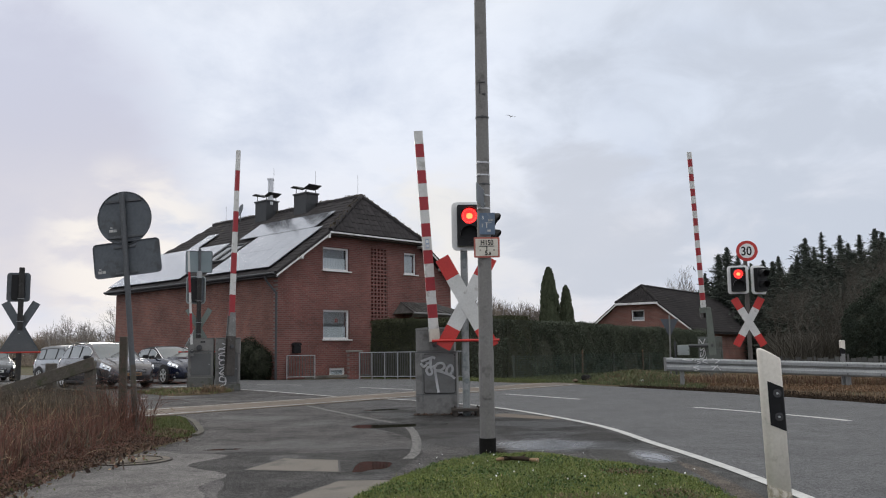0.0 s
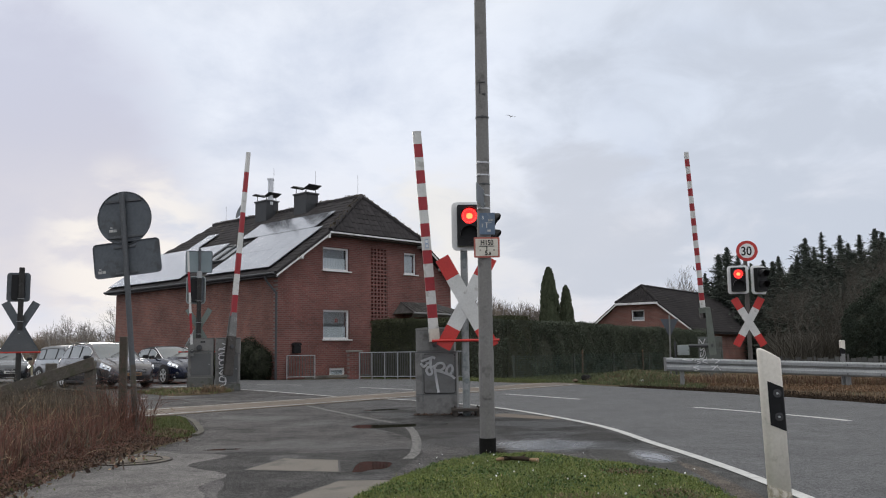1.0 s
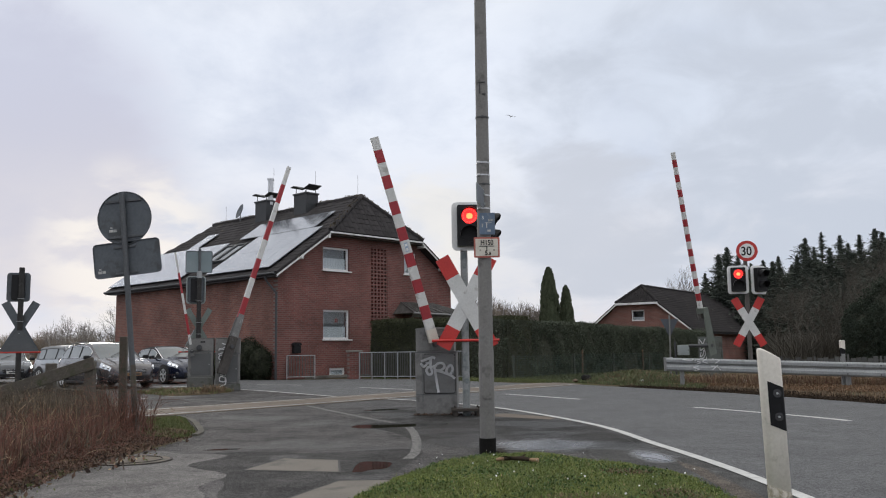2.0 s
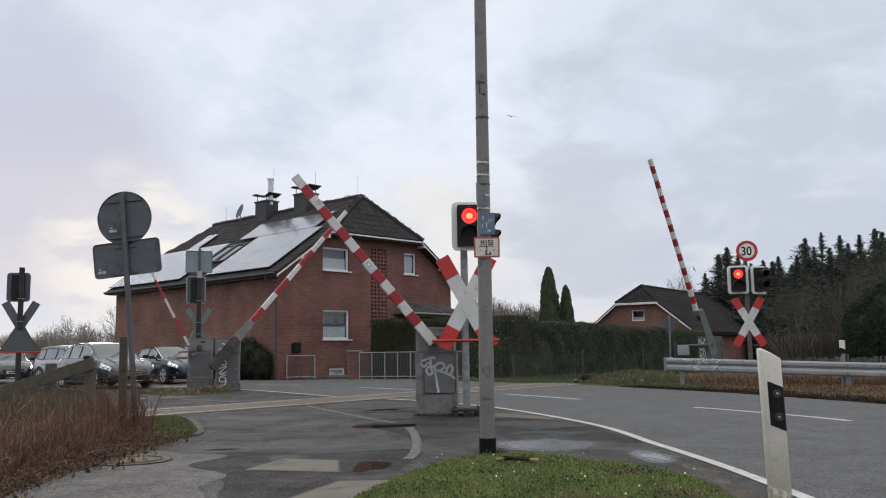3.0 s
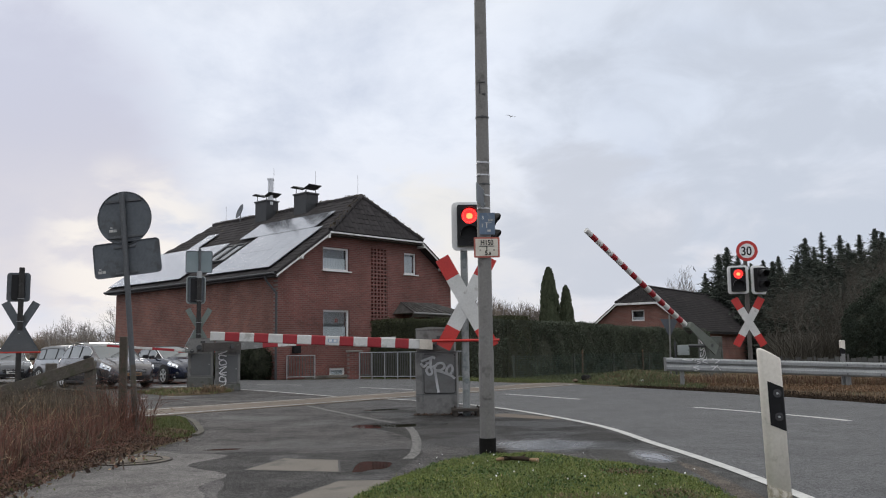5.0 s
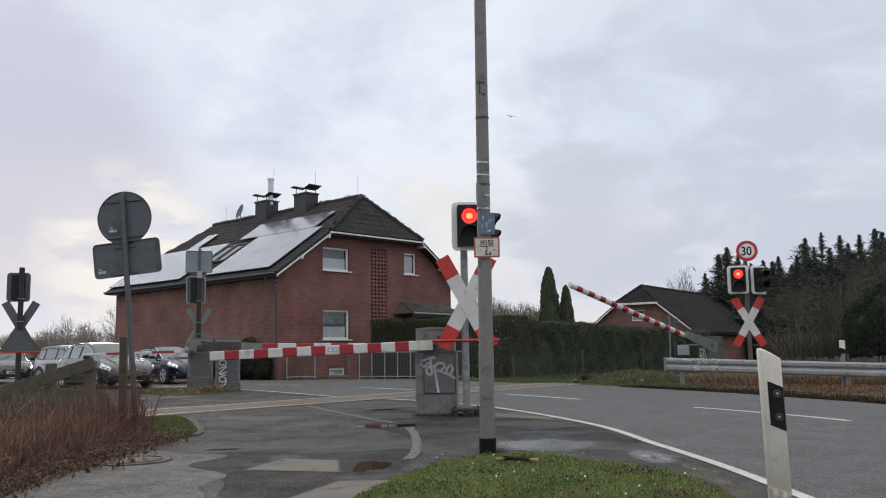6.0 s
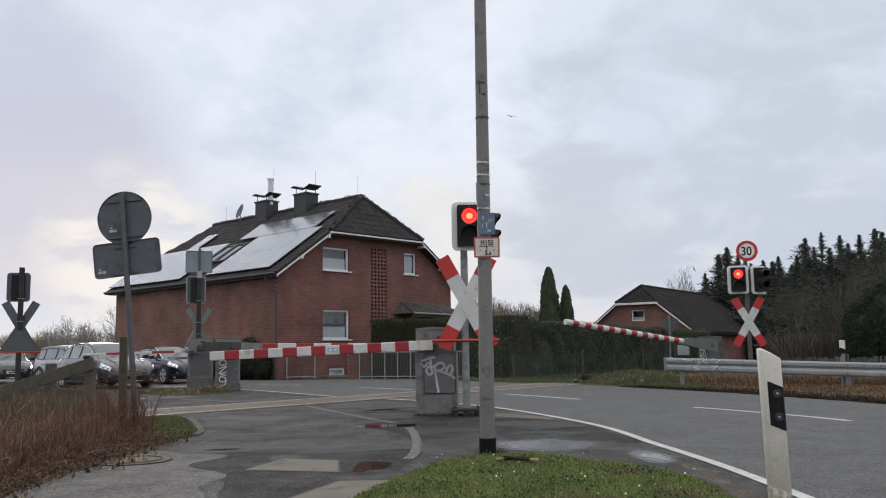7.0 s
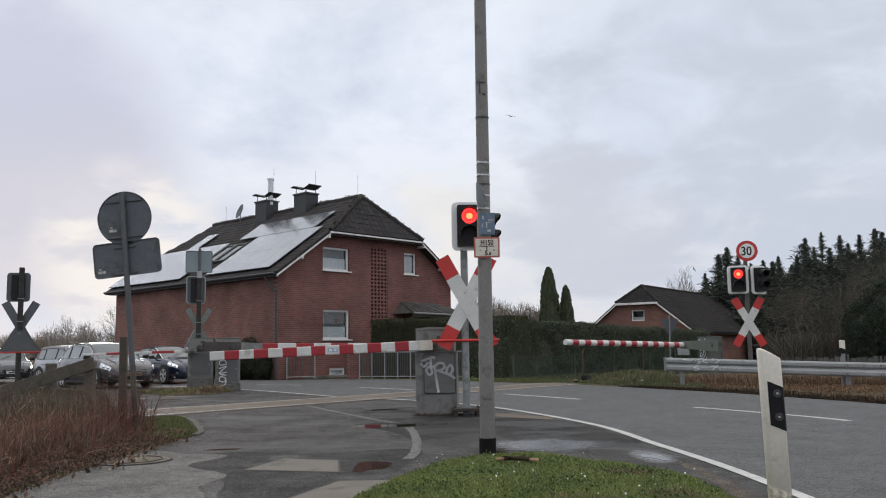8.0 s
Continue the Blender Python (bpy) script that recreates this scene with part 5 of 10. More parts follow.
def build_lamp_pole():
    p = thing("lamp_pole", pose(0.43, 9.15, -0.01, 0.0, 0.18, 0), "tall grey steel street pole with strapped signs on the verge", "pole")
    bm = BM()
    tube(bm, [(0, 0, 0), (0, 0, 0.5), (0, 0, 1.05), (0, 0, 1.1), (0, 0, 9.0)], [0.078, 0.078, 0.078, 0.075, 0.05], 20)
    part("shaft", bm, M["pole"], p)
    bm = BM()
    tube(bm, [(0, 0, 0.0), (0, 0, 0.17)], [0.088, 0.087], 20)
    part("base_collar", bm, M["bitumen"], p, "black bitumen collar at the foot")
    bm = BM()
    box(bm, (-0.005, -0.078, 0.75), (0.085, 0.012, 0.36), bevel=0.004)
    part("access_door", bm, M["pole"], p, "slim access door")
    for z, bright in ((3.055, True), (2.92, True), (2.82, False), (2.70, True), (2.56, True), (3.55, False)):
        bm = BM()
        clamp_ring(bm, z, 0.0735)
        box(bm, (-0.05 if bright else 0.0, -0.06 if bright else -0.072, z), (0.03, 0.022, 0.022), bevel=0.004)
        part("steel_strap", bm, M["strap"] if bright else M["dark_grey"], p, "bright steel strap band" if bright else "dark band")
    for (dx, z, w_, h_) in ((0.0, 3.93, 0.08, 0.014), (-0.025, 3.865, 0.012, 0.12), (0.02, 3.80, 0.04, 0.014)):
        bm = BM()
        box(bm, (dx, -0.066, z), (w_, 0.012, h_), bevel=0.003)
        part("bracket_mark", bm, M["dark_grey"], p, "dark bracket remnant")
    # narrow plate seen nearly edge on
    bm = BM()
    prism(bm, round_rect(0.44, 0.19, 0.015), -0.004, 0.004)
    es = part("edge_sign", bm, M["sign_back"], p, "grey sign plate seen edge on", pose(-0.048, -0.32, 2.65, 0, 0, 78))
    bm = BM()
    pts = [(x, 0.0, z) for x, z in round_rect(0.44, 0.19, 0.015)]
    tube(bm, pts + [pts[0]], 0.005, 6, False)
    box(bm, (0.235, 0.0, 0.05), (0.08, 0.02, 0.02)); box(bm, (0.235, 0.0, -0.05), (0.08, 0.02, 0.02))
    part("rim", bm, M["sign_back_light"], es)
    # blue plate: hydrant mark with worn lettering
    bm = BM()
    prism(bm, round_rect(0.165, 0.23, 0.008), -0.090, -0.082)
    pl = part("blue_plate", bm, M["blue_plate"], p, "small blue plate with worn white lettering", pose(0.03, 0, 2.39))
    for (x, z, w, hh) in ((0.035, 0.035, 0.05, 0.018), (-0.05, -0.02, 0.012, 0.035), (-0.005, -0.02, 0.012, 0.05), (0.012, 0.01, 0.07, 0.006), (0.02, -0.075, 0.035, 0.02)):
        bm = BM()
        box(bm, (x, -0.092, z), (w, 0.003, hh))
        part("mark", bm, M["line"], pl, "worn white mark")
    text_part("S", 0.05, (-0.055, -0.094, 0.045), M["white"], pl)
    bm = BM()
    prism(bm, round_rect(0.27, 0.215, 0.012), -0.098, -0.090)
    sg = part("hydrant_sign", bm, M["sign_red"], p, "white hydrant sign with red border", pose(0.022, 0, 2.138))
    bm = BM()
    prism(bm, round_rect(0.235, 0.18, 0.006), -0.101, -0.0975)
    part("sign_face", bm, M["cream"], sg)
    text_part("H150", 0.074, (-0.066, -0.1035, 0.026), M["black"], sg, 0.0018, 0.82)
    bm = BM()
    box(bm, (0, -0.1025, 0.012), (0.155, 0.003, 0.008)); box(bm, (0, -0.1025, -0.015), (0.009, 0.003, 0.05))
    part("sign_cross", bm, M["black"], sg)
    text_part("5", 0.066, (-0.022, -0.1035, -0.082), M["black"], sg, 0.0015)
    text_part(",8", 0.04, (0.014, -0.1035, -0.08), M["black"], sg, 0.001)
    for x in (-0.07, 0.075):
        bm = BM()
        box(bm, (x, -0.1025, -0.03), (0.012, 0.003, 0.012))
        part("sign_dot", bm, M["black"], sg)


def text_part(s, size, at_, material, parent, bold=0.0, narrow=1.0):
    cu = bpy.data.curves.new("lettering", "FONT")
    cu.body, cu.size, cu.extrude, cu.offset = s, size, 0.0008, bold
    ob = new("lettering", cu)
    cu.materials.append(material)
    ob.parent = parent
    ob.matrix_basis = pose(*at_, 90, 0, 0) @ Matrix.Diagonal((narrow, 1, 1, 1))
    return ob


def cross_arms(parent, z, half, width, angle, front=-0.06, back=False, back_mat="sign_back_light", x=0.0):
    """A St Andrew's cross: two crossing plates, white with red ends, seen from the front at -y."""
    for sgn in (1, -1):
        m = pose(x, front + (0.012 if sgn > 0 else 0), z) @ Matrix.Rotation(radians(sgn * angle), 4, "Y")
        bm = BM()
        e = half * 0.565
        prism(bm, [(-width / 2, -e), (width / 2, -e), (width / 2, e), (-width / 2, e)], -0.006, 0.0, m)
        arm = part("cross_arm", bm, M["boom_white"] if not back else M[back_mat], parent, "white cross arm with red ends")
        for s2 in (1, -1):
            bm = BM()
            prism(bm, [(-width / 2, s2 * e), (width / 2, s2 * e), (width / 2, s2 * half), (-width / 2, s2 * half)], -0.006, 0.0, m)
            part("red_end", bm, M["red"] if not back else M[back_mat], arm, "red reflective end" if not back else "")


def signal_head(parent, x, y, z, w, h, lit=True, back=False, turn=0, rim_mat="sign_back_light"):
    """A two-aspect crossing signal: black board with white rim, two hooded lenses."""
    m = pose(x, y, z, 0, 0, turn)
    bm = BM()
    prism(bm, round_rect(w, h, 0.09), -0.02, 0.02)
    rim = part("backboard", bm, M["white"] if not back else M[rim_mat], parent, "white-rimmed signal backboard", m)
    bm = BM()
    prism(bm, round_rect(w * (0.69 if not back else 0.56), h * 0.84, 0.03), -0.16, -0.0205)
    housing = part("housing", bm, M["black"], rim, "black signal housing")
    if back:
        return rim
    for k, zz in enumerate((h * 0.19, -h * 0.19)):
        bm = BM()
        prism(bm, disc_outline(w * 0.225, 24, 0, zz), -0.17, -0.16)
        on = lit and k == 0
        lens = part("lens", bm, M["red_lamp"] if on else M["black"], rim, "lit red lens" if on else "dark unlit lens")
        if on:
            bm = BM()
            prism(bm, round_rect(w * 0.18, h * 0.115, 0.04, 5, 0, zz - 0.005), -0.173, -0.1705)
            part("lamp_core", bm, M["red_core"], lens, "bright lamp core")
            bm = BM()
            for i in range(16):
                a = 2 * math.pi * i / 16
                prism(bm, disc_outline(w * 0.022, 8, w * 0.185 * math.cos(a), zz + w * 0.185 * math.sin(a)), -0.1725, -0.1705)
            part("diode_ring", bm, M["red_dot"], lens, "ring of small red lights")
        bm = BM()
        seg = 14
        r = w * 0.25
        inner, outer = [], []
        hood_len = lambda a: 0.45 + 0.55 * max(0.0, math.sin(a)) ** 0.6 - 0.18 * max(0.0, math.sin(a)) ** 6
        for i in range(seg + 1):
            a = radians(-25 + 230 * i / seg)
            inner.append((bm.verts.new((r * math.cos(a), -0.16, zz + r * math.sin(a))), bm.verts.new((r * 1.02 * math.cos(a), -0.16 - 0.22 * hood_len(a), zz + r * 1.02 * math.sin(a) - 0.02))))
            outer.append((bm.verts.new((r * 1.07 * math.cos(a), -0.16, zz + r * 1.07 * math.sin(a))), bm.verts.new((r * 1.09 * math.cos(a), -0.16 - 0.22 * hood_len(a), zz + r * 1.09 * math.sin(a) - 0.02))))
        for i in range(seg):
            bm.faces.new((inner[i][0], inner[i + 1][0], inner[i + 1][1], inner[i][1]))
            bm.faces.new((outer[i][0], outer[i][1], outer[i + 1][1], outer[i + 1][0]))
            bm.faces.new((inner[i][1], inner[i + 1][1], outer[i + 1][1], outer[i][1]))
        part("hood", bm, M["black"], rim, "black visor hood")
    return rim


M["sign_back_light"] = surface("pale_sign_back", (0.22, 0.25, 0.25), (0.33, 0.36, 0.36), rough=0.5, metal=0.2, coarse=2.5, fine=30, bump=0.05)
M["blue_plate"] = surface("blue_plate", (0.09, 0.13, 0.20), (0.13, 0.18, 0.26), rough=0.5, coarse=6, fine=50, bump=0.05, stain=(0.16, 0.2, 0.25), stain_scale=15)
M["sign_red"] = surface("sign_red_border", (0.35, 0.09, 0.07), (0.45, 0.13, 0.10), rough=0.5, coarse=6, fine=50, bump=0.05)
M["cream"] = surface("cream_sign_face", (0.52, 0.48, 0.42), (0.66, 0.62, 0.55), rough=0.5, coarse=6, fine=50, bump=0.05)
build_lamp_pole()


# near crossing signal, far ones across the road, and their crosses
def apron(parent, z, w, drop, back):
    """A sheet hung below the cross with a red lower rail."""
    bm = BM()
    tube(bm, [(-w / 2, -0.08, z), (w / 2, -0.08, z)], 0.022, 8)
    part("red_rail", bm, M["red"], parent, "thin red painted rail under the cross")
    if back:
        bm = BM()
        prism(bm, [(-w / 2 + 0.06, z + 0.02), (w / 2 - 0.06, z + 0.02), (0.1, z + drop), (-0.1, z + drop)], -0.09, -0.08)
        part("apron_sheet", bm, M["sign_pole"], parent, "dark triangular sheet under the cross")


M["mast_grey"] = surface("weathered_mast", (0.17, 0.18, 0.18), (0.30, 0.31, 0.31), rough=0.6, metal=0.3, coarse=5, fine=40, bump=0.1, stain=(0.14, 0.16, 0.165), stain_scale=6, stain_cut=0.55)
M["mast_brown"] = surface("stained_brown_mast", (0.07, 0.062, 0.057), (0.125, 0.112, 0.104), rough=0.7, metal=0.1, coarse=4, fine=40, bump=0.12)
M["base_dark"] = surface("dark_rusted_iron", (0.018, 0.015, 0.013), (0.05, 0.04, 0.033), rough=0.9, coarse=6, fine=40, bump=0.4)


def build_near_signal():
    s = thing("crossing_signal", pose(0.351, 14.62, -0.005, 0, 0, 2), "grey mast with red crossing light and white and red cross", "crossing signal", "crossing signals")
    bm = BM()
    tube(bm, [(0, 0, 0.0), (0, 0, 2.8)], 0.061, 16)
    part("mast", bm, M["mast_grey"], s)
    bm = BM()
    box(bm, (0, 0, 0.10), (0.5, 0.40, 0.05), bevel=0.012)
    part("base_plate", bm, M["base_dark"], s, "dark rusty base plate")
    for x in (-0.19, 0.19):
        for y in (-0.14, 0.14):
            bm = BM()
            box(bm, (x, y, 0.035), (0.085, 0.10, 0.085), bevel=0.01)
            tube(bm, [(x, y, 0.12), (x, y, 0.155)], 0.018, 6)
            part("base_foot", bm, M["base_dark"], s, "dark base foot with bolt")
    signal_head(s, 0.088, -0.09, 3.146, 0.585, 0.82)
    signal_head(s, 0.283, 0.02, 3.117, 0.49, 0.74, lit=False, turn=78)
    cross_arms(s, 1.869, 0.85, 0.245, 28.6, front=-0.075, x=0.03)
    apron(s, 1.235, 1.12, 0.3, False)


def build_right_signal():
    s = thing("crossing_signal", pose(8.78, 25.2, -0.01, 0, 0, -12), "grey mast with speed sign, red light and crossing cross", "crossing signal", "crossing signals")
    bm = BM()
    tube(bm, [(0, 0, 0.0), (0, 0, 4.1)], 0.06, 14)
    part("mast", bm, M["mast_brown"], s, "stained brown-grey mast")
    signal_head(s, -0.24, -0.09, 3.0, 0.58, 0.82)
    signal_head(s, 0.33, -0.03, 2.98, 0.52, 0.82, lit=False, turn=35)
    cross_arms(s, 1.78, 0.775, 0.21, 29, front=-0.075)
    bm = BM()
    prism(bm, disc_outline(0.30, 40), -0.09, -0.08)
    d = part("speed_sign", bm, M["red"], s, "round speed sign with red rim", pose(0.05, 0, 3.83))
    bm = BM()
    prism(bm, disc_outline(0.212, 40), -0.093, -0.0895)
    part("sign_face", bm, M["white"], d)
    text_part("30", 0.36, (-0.168, -0.096, -0.127), M["black"], d, 0.006, 0.84)


def build_back_signal(name, m, head, plate, ap, dark=False):
    s = thing("crossing_signal", m, "dark mast with a signal and cross seen from behind", "crossing signal", "crossing signals")
    bm = BM()
    tube(bm, [(0, 0, 0.0), (0, 0, head + (0.36 if plate else 0.55))], 0.075 if dark else 0.070, 14)
    part("mast", bm, M["mast_dark"], s, "dark stained steel mast")
    if plate:
        bm = BM()
        tube(bm, [(0, 0, head + 0.35), (0, 0, head + 0.56)], 0.078, 14)
        part("mast_collar", bm, M["galv"], s, "pale galvanised collar")
        bm = BM()
        tube(bm, [(0, 0, head + 0.55), (0, 0, head + 1.26)], 0.042, 12)
        part("upper_mast", bm, M["sign_pole"], s, "thin grey upper tube")
    hd = signal_head(s, -0.10, 0.26, head, 0.62 if dark else 0.56, 0.84, back=True, rim_mat="sign_back")
    if not dark:
        bm = BM()
        pts = [(x, -0.018, z) for x, z in round_rect(0.535, 0.815, 0.08)]
        tube(bm, pts + [pts[0]], 0.026, 6, False)
        part("board_rim", bm, M["sign_back_light"], hd, "pale folded rim of the board")
    for z in (head + 0.30, head - 0.30):
        bm = BM()
        box(bm, (-0.03, 0.11, z), (0.16, 0.14, 0.03), bevel=0.006)
        part("head_bracket", bm, M["mast_dark"], s)
    bm = BM()
    tube(bm, [(0, 0, head - (1.86 if plate else 3.05)), (0, 0, head - (1.82 if plate else 3.0))], 0.17, 18)
    part("mast_flange", bm, M["base_dark"], s, "dark bolted flange")
    if plate:
        bm = BM()
        prism(bm, round_rect(0.78, 0.66, 0.03), 0.06, 0.08)
        sp = part("sign_plate", bm, M["plate_blue"], s, "pale blue-grey plate seen from behind", pose(-0.02, 0.06, head + 0.86))
        bm = BM()
        pts = [(x, 0.055, z) for x, z in round_rect(0.775, 0.655, 0.03)]
        tube(bm, pts + [pts[0]], 0.012, 6, False)
        part("rim", bm, M["sign_back"], sp)
    cross_arms(s, head - 1.16, 0.82 if dark else 0.66, 0.23 if dark else 0.16, 30, front=0.085, back=True, back_mat="sign_back" if dark else "green_back")
    for z in (head - 0.35, head - 1.0, head - 1.35):
        bm = BM()
        clamp_ring(bm, z, 0.094)
        part("clamp", bm, M["galv"], s)
    apron(s, head - 1.88, 1.15, 0.62, ap)


M["mast_dark"] = surface("stained_dark_mast", (0.026, 0.025, 0.025), (0.058, 0.056, 0.056), spec=0.2, rough=0.8, metal=0.1, coarse=4, fine=40, bump=0.15, stain=(0.09, 0.09, 0.09), stain_scale=5, stain_cut=0.66)
M["sign_pole"] = surface("sign_pole_grey", (0.066, 0.072, 0.08), (0.104, 0.11, 0.12), rough=0.6, metal=0.2, coarse=4, fine=40, bump=0.08)
M["green_back"] = surface("green_grey_back", (0.12, 0.15, 0.14), (0.19, 0.22, 0.20), rough=0.5, metal=0.2, coarse=4, fine=30, bump=0.05)
M["plate_blue"] = surface("pale_blue_plate", (0.17, 0.22, 0.24), (0.25, 0.30, 0.32), rough=0.5, metal=0.1, coarse=2.5, fine=30, bump=0.05)
build_near_signal()
build_right_signal()
build_back_signal("a", pose(-7.45, 26.5, -0.01, 0, 0, 15), 3.05, True, False)
build_back_signal("b", pose(-12.15, 25.0, -0.01, 0, 0, 20), 3.1, False, True, True)


# ---------------------------------------------------------------- barriers
def tag_strokes(parent, m, strokes, w=0.03):
    """Loose loops of sprayed paint lying on a panel (x along, z up)."""
    for pts in strokes:
        bm = BM()
        line = smooth_line(pts, 8)
        n = len(line)
        for i in range(n - 1):
            p, q = line[i], line[i + 1]
            d = (q - p).normalized() if (q - p).length else Vector((1, 0))
            s = Vector((-d.y, d.x)) * w / 2
            vs = [bm.verts.new((v.x, -0.004, v.y)) for v in (p - s - d * w * .2, q - s + d * w * .2, q + s + d * w * .2, p + s - d * w * .2)]
            bm.faces.new(vs)
        ob = part("paint_stroke", bm, M["pale_graffiti"], parent, "pale sprayed paint stroke", m)
        sol = ob.modifiers.new("thick", "SOLIDIFY"); sol.thickness = 0.002


def cabinet(m, w, d, h, plinth, label, panel=True, strokes=(), boss=True, stroke_m=None, paint="grey_box", stroke_w=0.05):
    """A drive cabinet: plinth, lower body with corner posts and a sunk door, and an upper head under a lid."""
    c = thing("barrier_cabinet", m, label, "barrier cabinet", "barrier cabinets")
    bm = BM()
    box(bm, (0, 0, plinth / 2), (w, d, plinth), bevel=0.025)
    part("plinth", bm, M["concrete_dark"], c, "weathered concrete plinth")
    neck = plinth + (h - plinth) * 0.66
    bm = BM()
    box(bm, (0, 0, (plinth + neck) / 2), (w * 0.95, d * 0.93, neck - plinth), bevel=0.02)
    part("body", bm, M[paint], c)
    bm = BM()
    box(bm, (0, 0, (neck + h) / 2), (w * 0.985, d * 0.97, h - neck - 0.01), bevel=0.03)
    part("drive_head", bm, M[paint], c, "upper drive housing")
    bm = BM()
    box(bm, (0, 0, neck), (w * 0.965, d * 0.945, 0.022), bevel=0.004)
    part("seam_flange", bm, M["grey_panel"], c, "dark seam under the head")
    bm = BM()
    box(bm, (0, 0, h + 0.008), (w, d, 0.026), bevel=0.011)
    part("lid", bm, M[paint], c)
    for sx in (-1, 1):
        bm = BM()
        box(bm, (sx * w * 0.435, -d * 0.465 - 0.004, (plinth + neck) / 2), (w * 0.09, 0.03, neck - plinth - 0.02), bevel=0.008)
        part("corner_post", bm, M[paint], c)
    if panel:
        z0, z1 = plinth + 0.05, neck - 0.06
        bm = BM()
        box(bm, (w * 0.02, -d * 0.465 - 0.003, (z0 + z1) / 2), (w * 0.74, 0.012, z1 - z0), bevel=0.004)
        p = part("door", bm, M["grey_panel"], c, "dark metal service door")
        bm = BM()
        tube(bm, [(w * 0.33, -d * 0.465 - 0.006, (z0 + z1) / 2), (w * 0.33, -d * 0.465 - 0.03, (z0 + z1) / 2)], 0.018, 10)
        part("lock", bm, M["galv"], p)
        for z in (z0 + 0.08, z1 - 0.08):
            bm = BM()
            tube(bm, [(-w * 0.35, -d * 0.465 - 0.012, z - 0.04), (-w * 0.35, -d * 0.465 - 0.012, z + 0.04)], 0.012, 8)
            part("hinge", bm, M["dark_grey"], p)
    if boss:
        bm = BM()
        y = -d * 0.485
        tube(bm, [(-w * 0.05, y, h - 0.27), (-w * 0.05, y - 0.05, h - 0.27)], 0.085, 18)
        tube(bm, [(-w * 0.05, y - 0.04, h - 0.27), (-w * 0.05, y - 0.075, h - 0.27)], 0.05, 16)
        part("bearing", bm, M["dark_grey"], c, "round shaft bearing")
        bm = BM()
        box(bm, (w * 0.08, y - 0.006, h - 0.10), (0.14, 0.012, 0.04), bevel=0.004)
        part("maker_plate", bm, M["black"], c, "small dark plate")
    if strokes:
        tag_strokes(c, stroke_m if stroke_m is not None else pose(0, -d * 0.475 - 0.022, 0), strokes, stroke_w)
    return c


TAG_A = [[(-0.24, 0.90), (-0.18, 0.925), (-0.06, 0.965), (-0.015, 0.955)], [(-0.25, 0.86), (-0.21, 0.81), (-0.16, 0.84)],
         [(-0.16, 0.86), (-0.10, 0.88), (-0.085, 0.93), (-0.09, 0.81), (-0.065, 0.71), (-0.12, 0.68), (-0.16, 0.74), (-0.13, 0.80), (-0.06, 0.80)],
         [(-0.03, 0.83), (-0.01, 0.71), (0.012, 0.54), (0.04, 0.385)], [(-0.02, 0.80), (0.035, 0.86), (0.12, 0.86), (0.145, 0.80), (0.085, 0.75), (0.005, 0.745)],
         [(0.005, 0.745), (0.12, 0.71), (0.25, 0.66), (0.315, 0.61)], [(0.185, 0.78), (0.25, 0.83), (0.285, 0.76), (0.235, 0.68), (0.18, 0.71), (0.185, 0.78)]]
TAG_B = [[(-0.13, 1.20), (0.11, 1.33), (-0.02, 1.40)], [(-0.13, 1.08), (0.11, 1.18), (-0.11, 1.25)],
         [(0.10, 1.02), (-0.08, 1.05), (-0.11, 0.94), (0.04, 0.90), (0.10, 0.80), (-0.06, 0.76), (-0.10, 0.86), (0.02, 0.92)],
         [(-0.10, 0.66), (0.10, 0.72), (-0.10, 0.52), (0.11, 0.55)], [(-0.06, 0.48), (0.10, 0.46)],
         [(0.09, 0.38), (-0.06, 0.42), (-0.09, 0.30), (0.05, 0.27), (0.09, 0.36), (0.08, 0.20), (-0.06, 0.14)]]
TAG_C = [[(-0.16, 1.16), (-0.14, 1.30), (0.02, 1.18), (0.14, 1.31)], [(0.10, 1.14), (-0.10, 1.08), (-0.10, 0.98), (0.06, 1.04), (0.10, 0.96)],
         [(-0.08, 0.92), (-0.12, 0.80), (0.02, 0.86), (0.06, 0.98), (0.14, 0.88), (0.02, 0.76), (-0.12, 0.74)],
         [(0.16, 0.80), (0.20, 0.66), (0.06, 0.58), (-0.10, 0.66), (-0.14, 0.54), (0.02, 0.46)]]


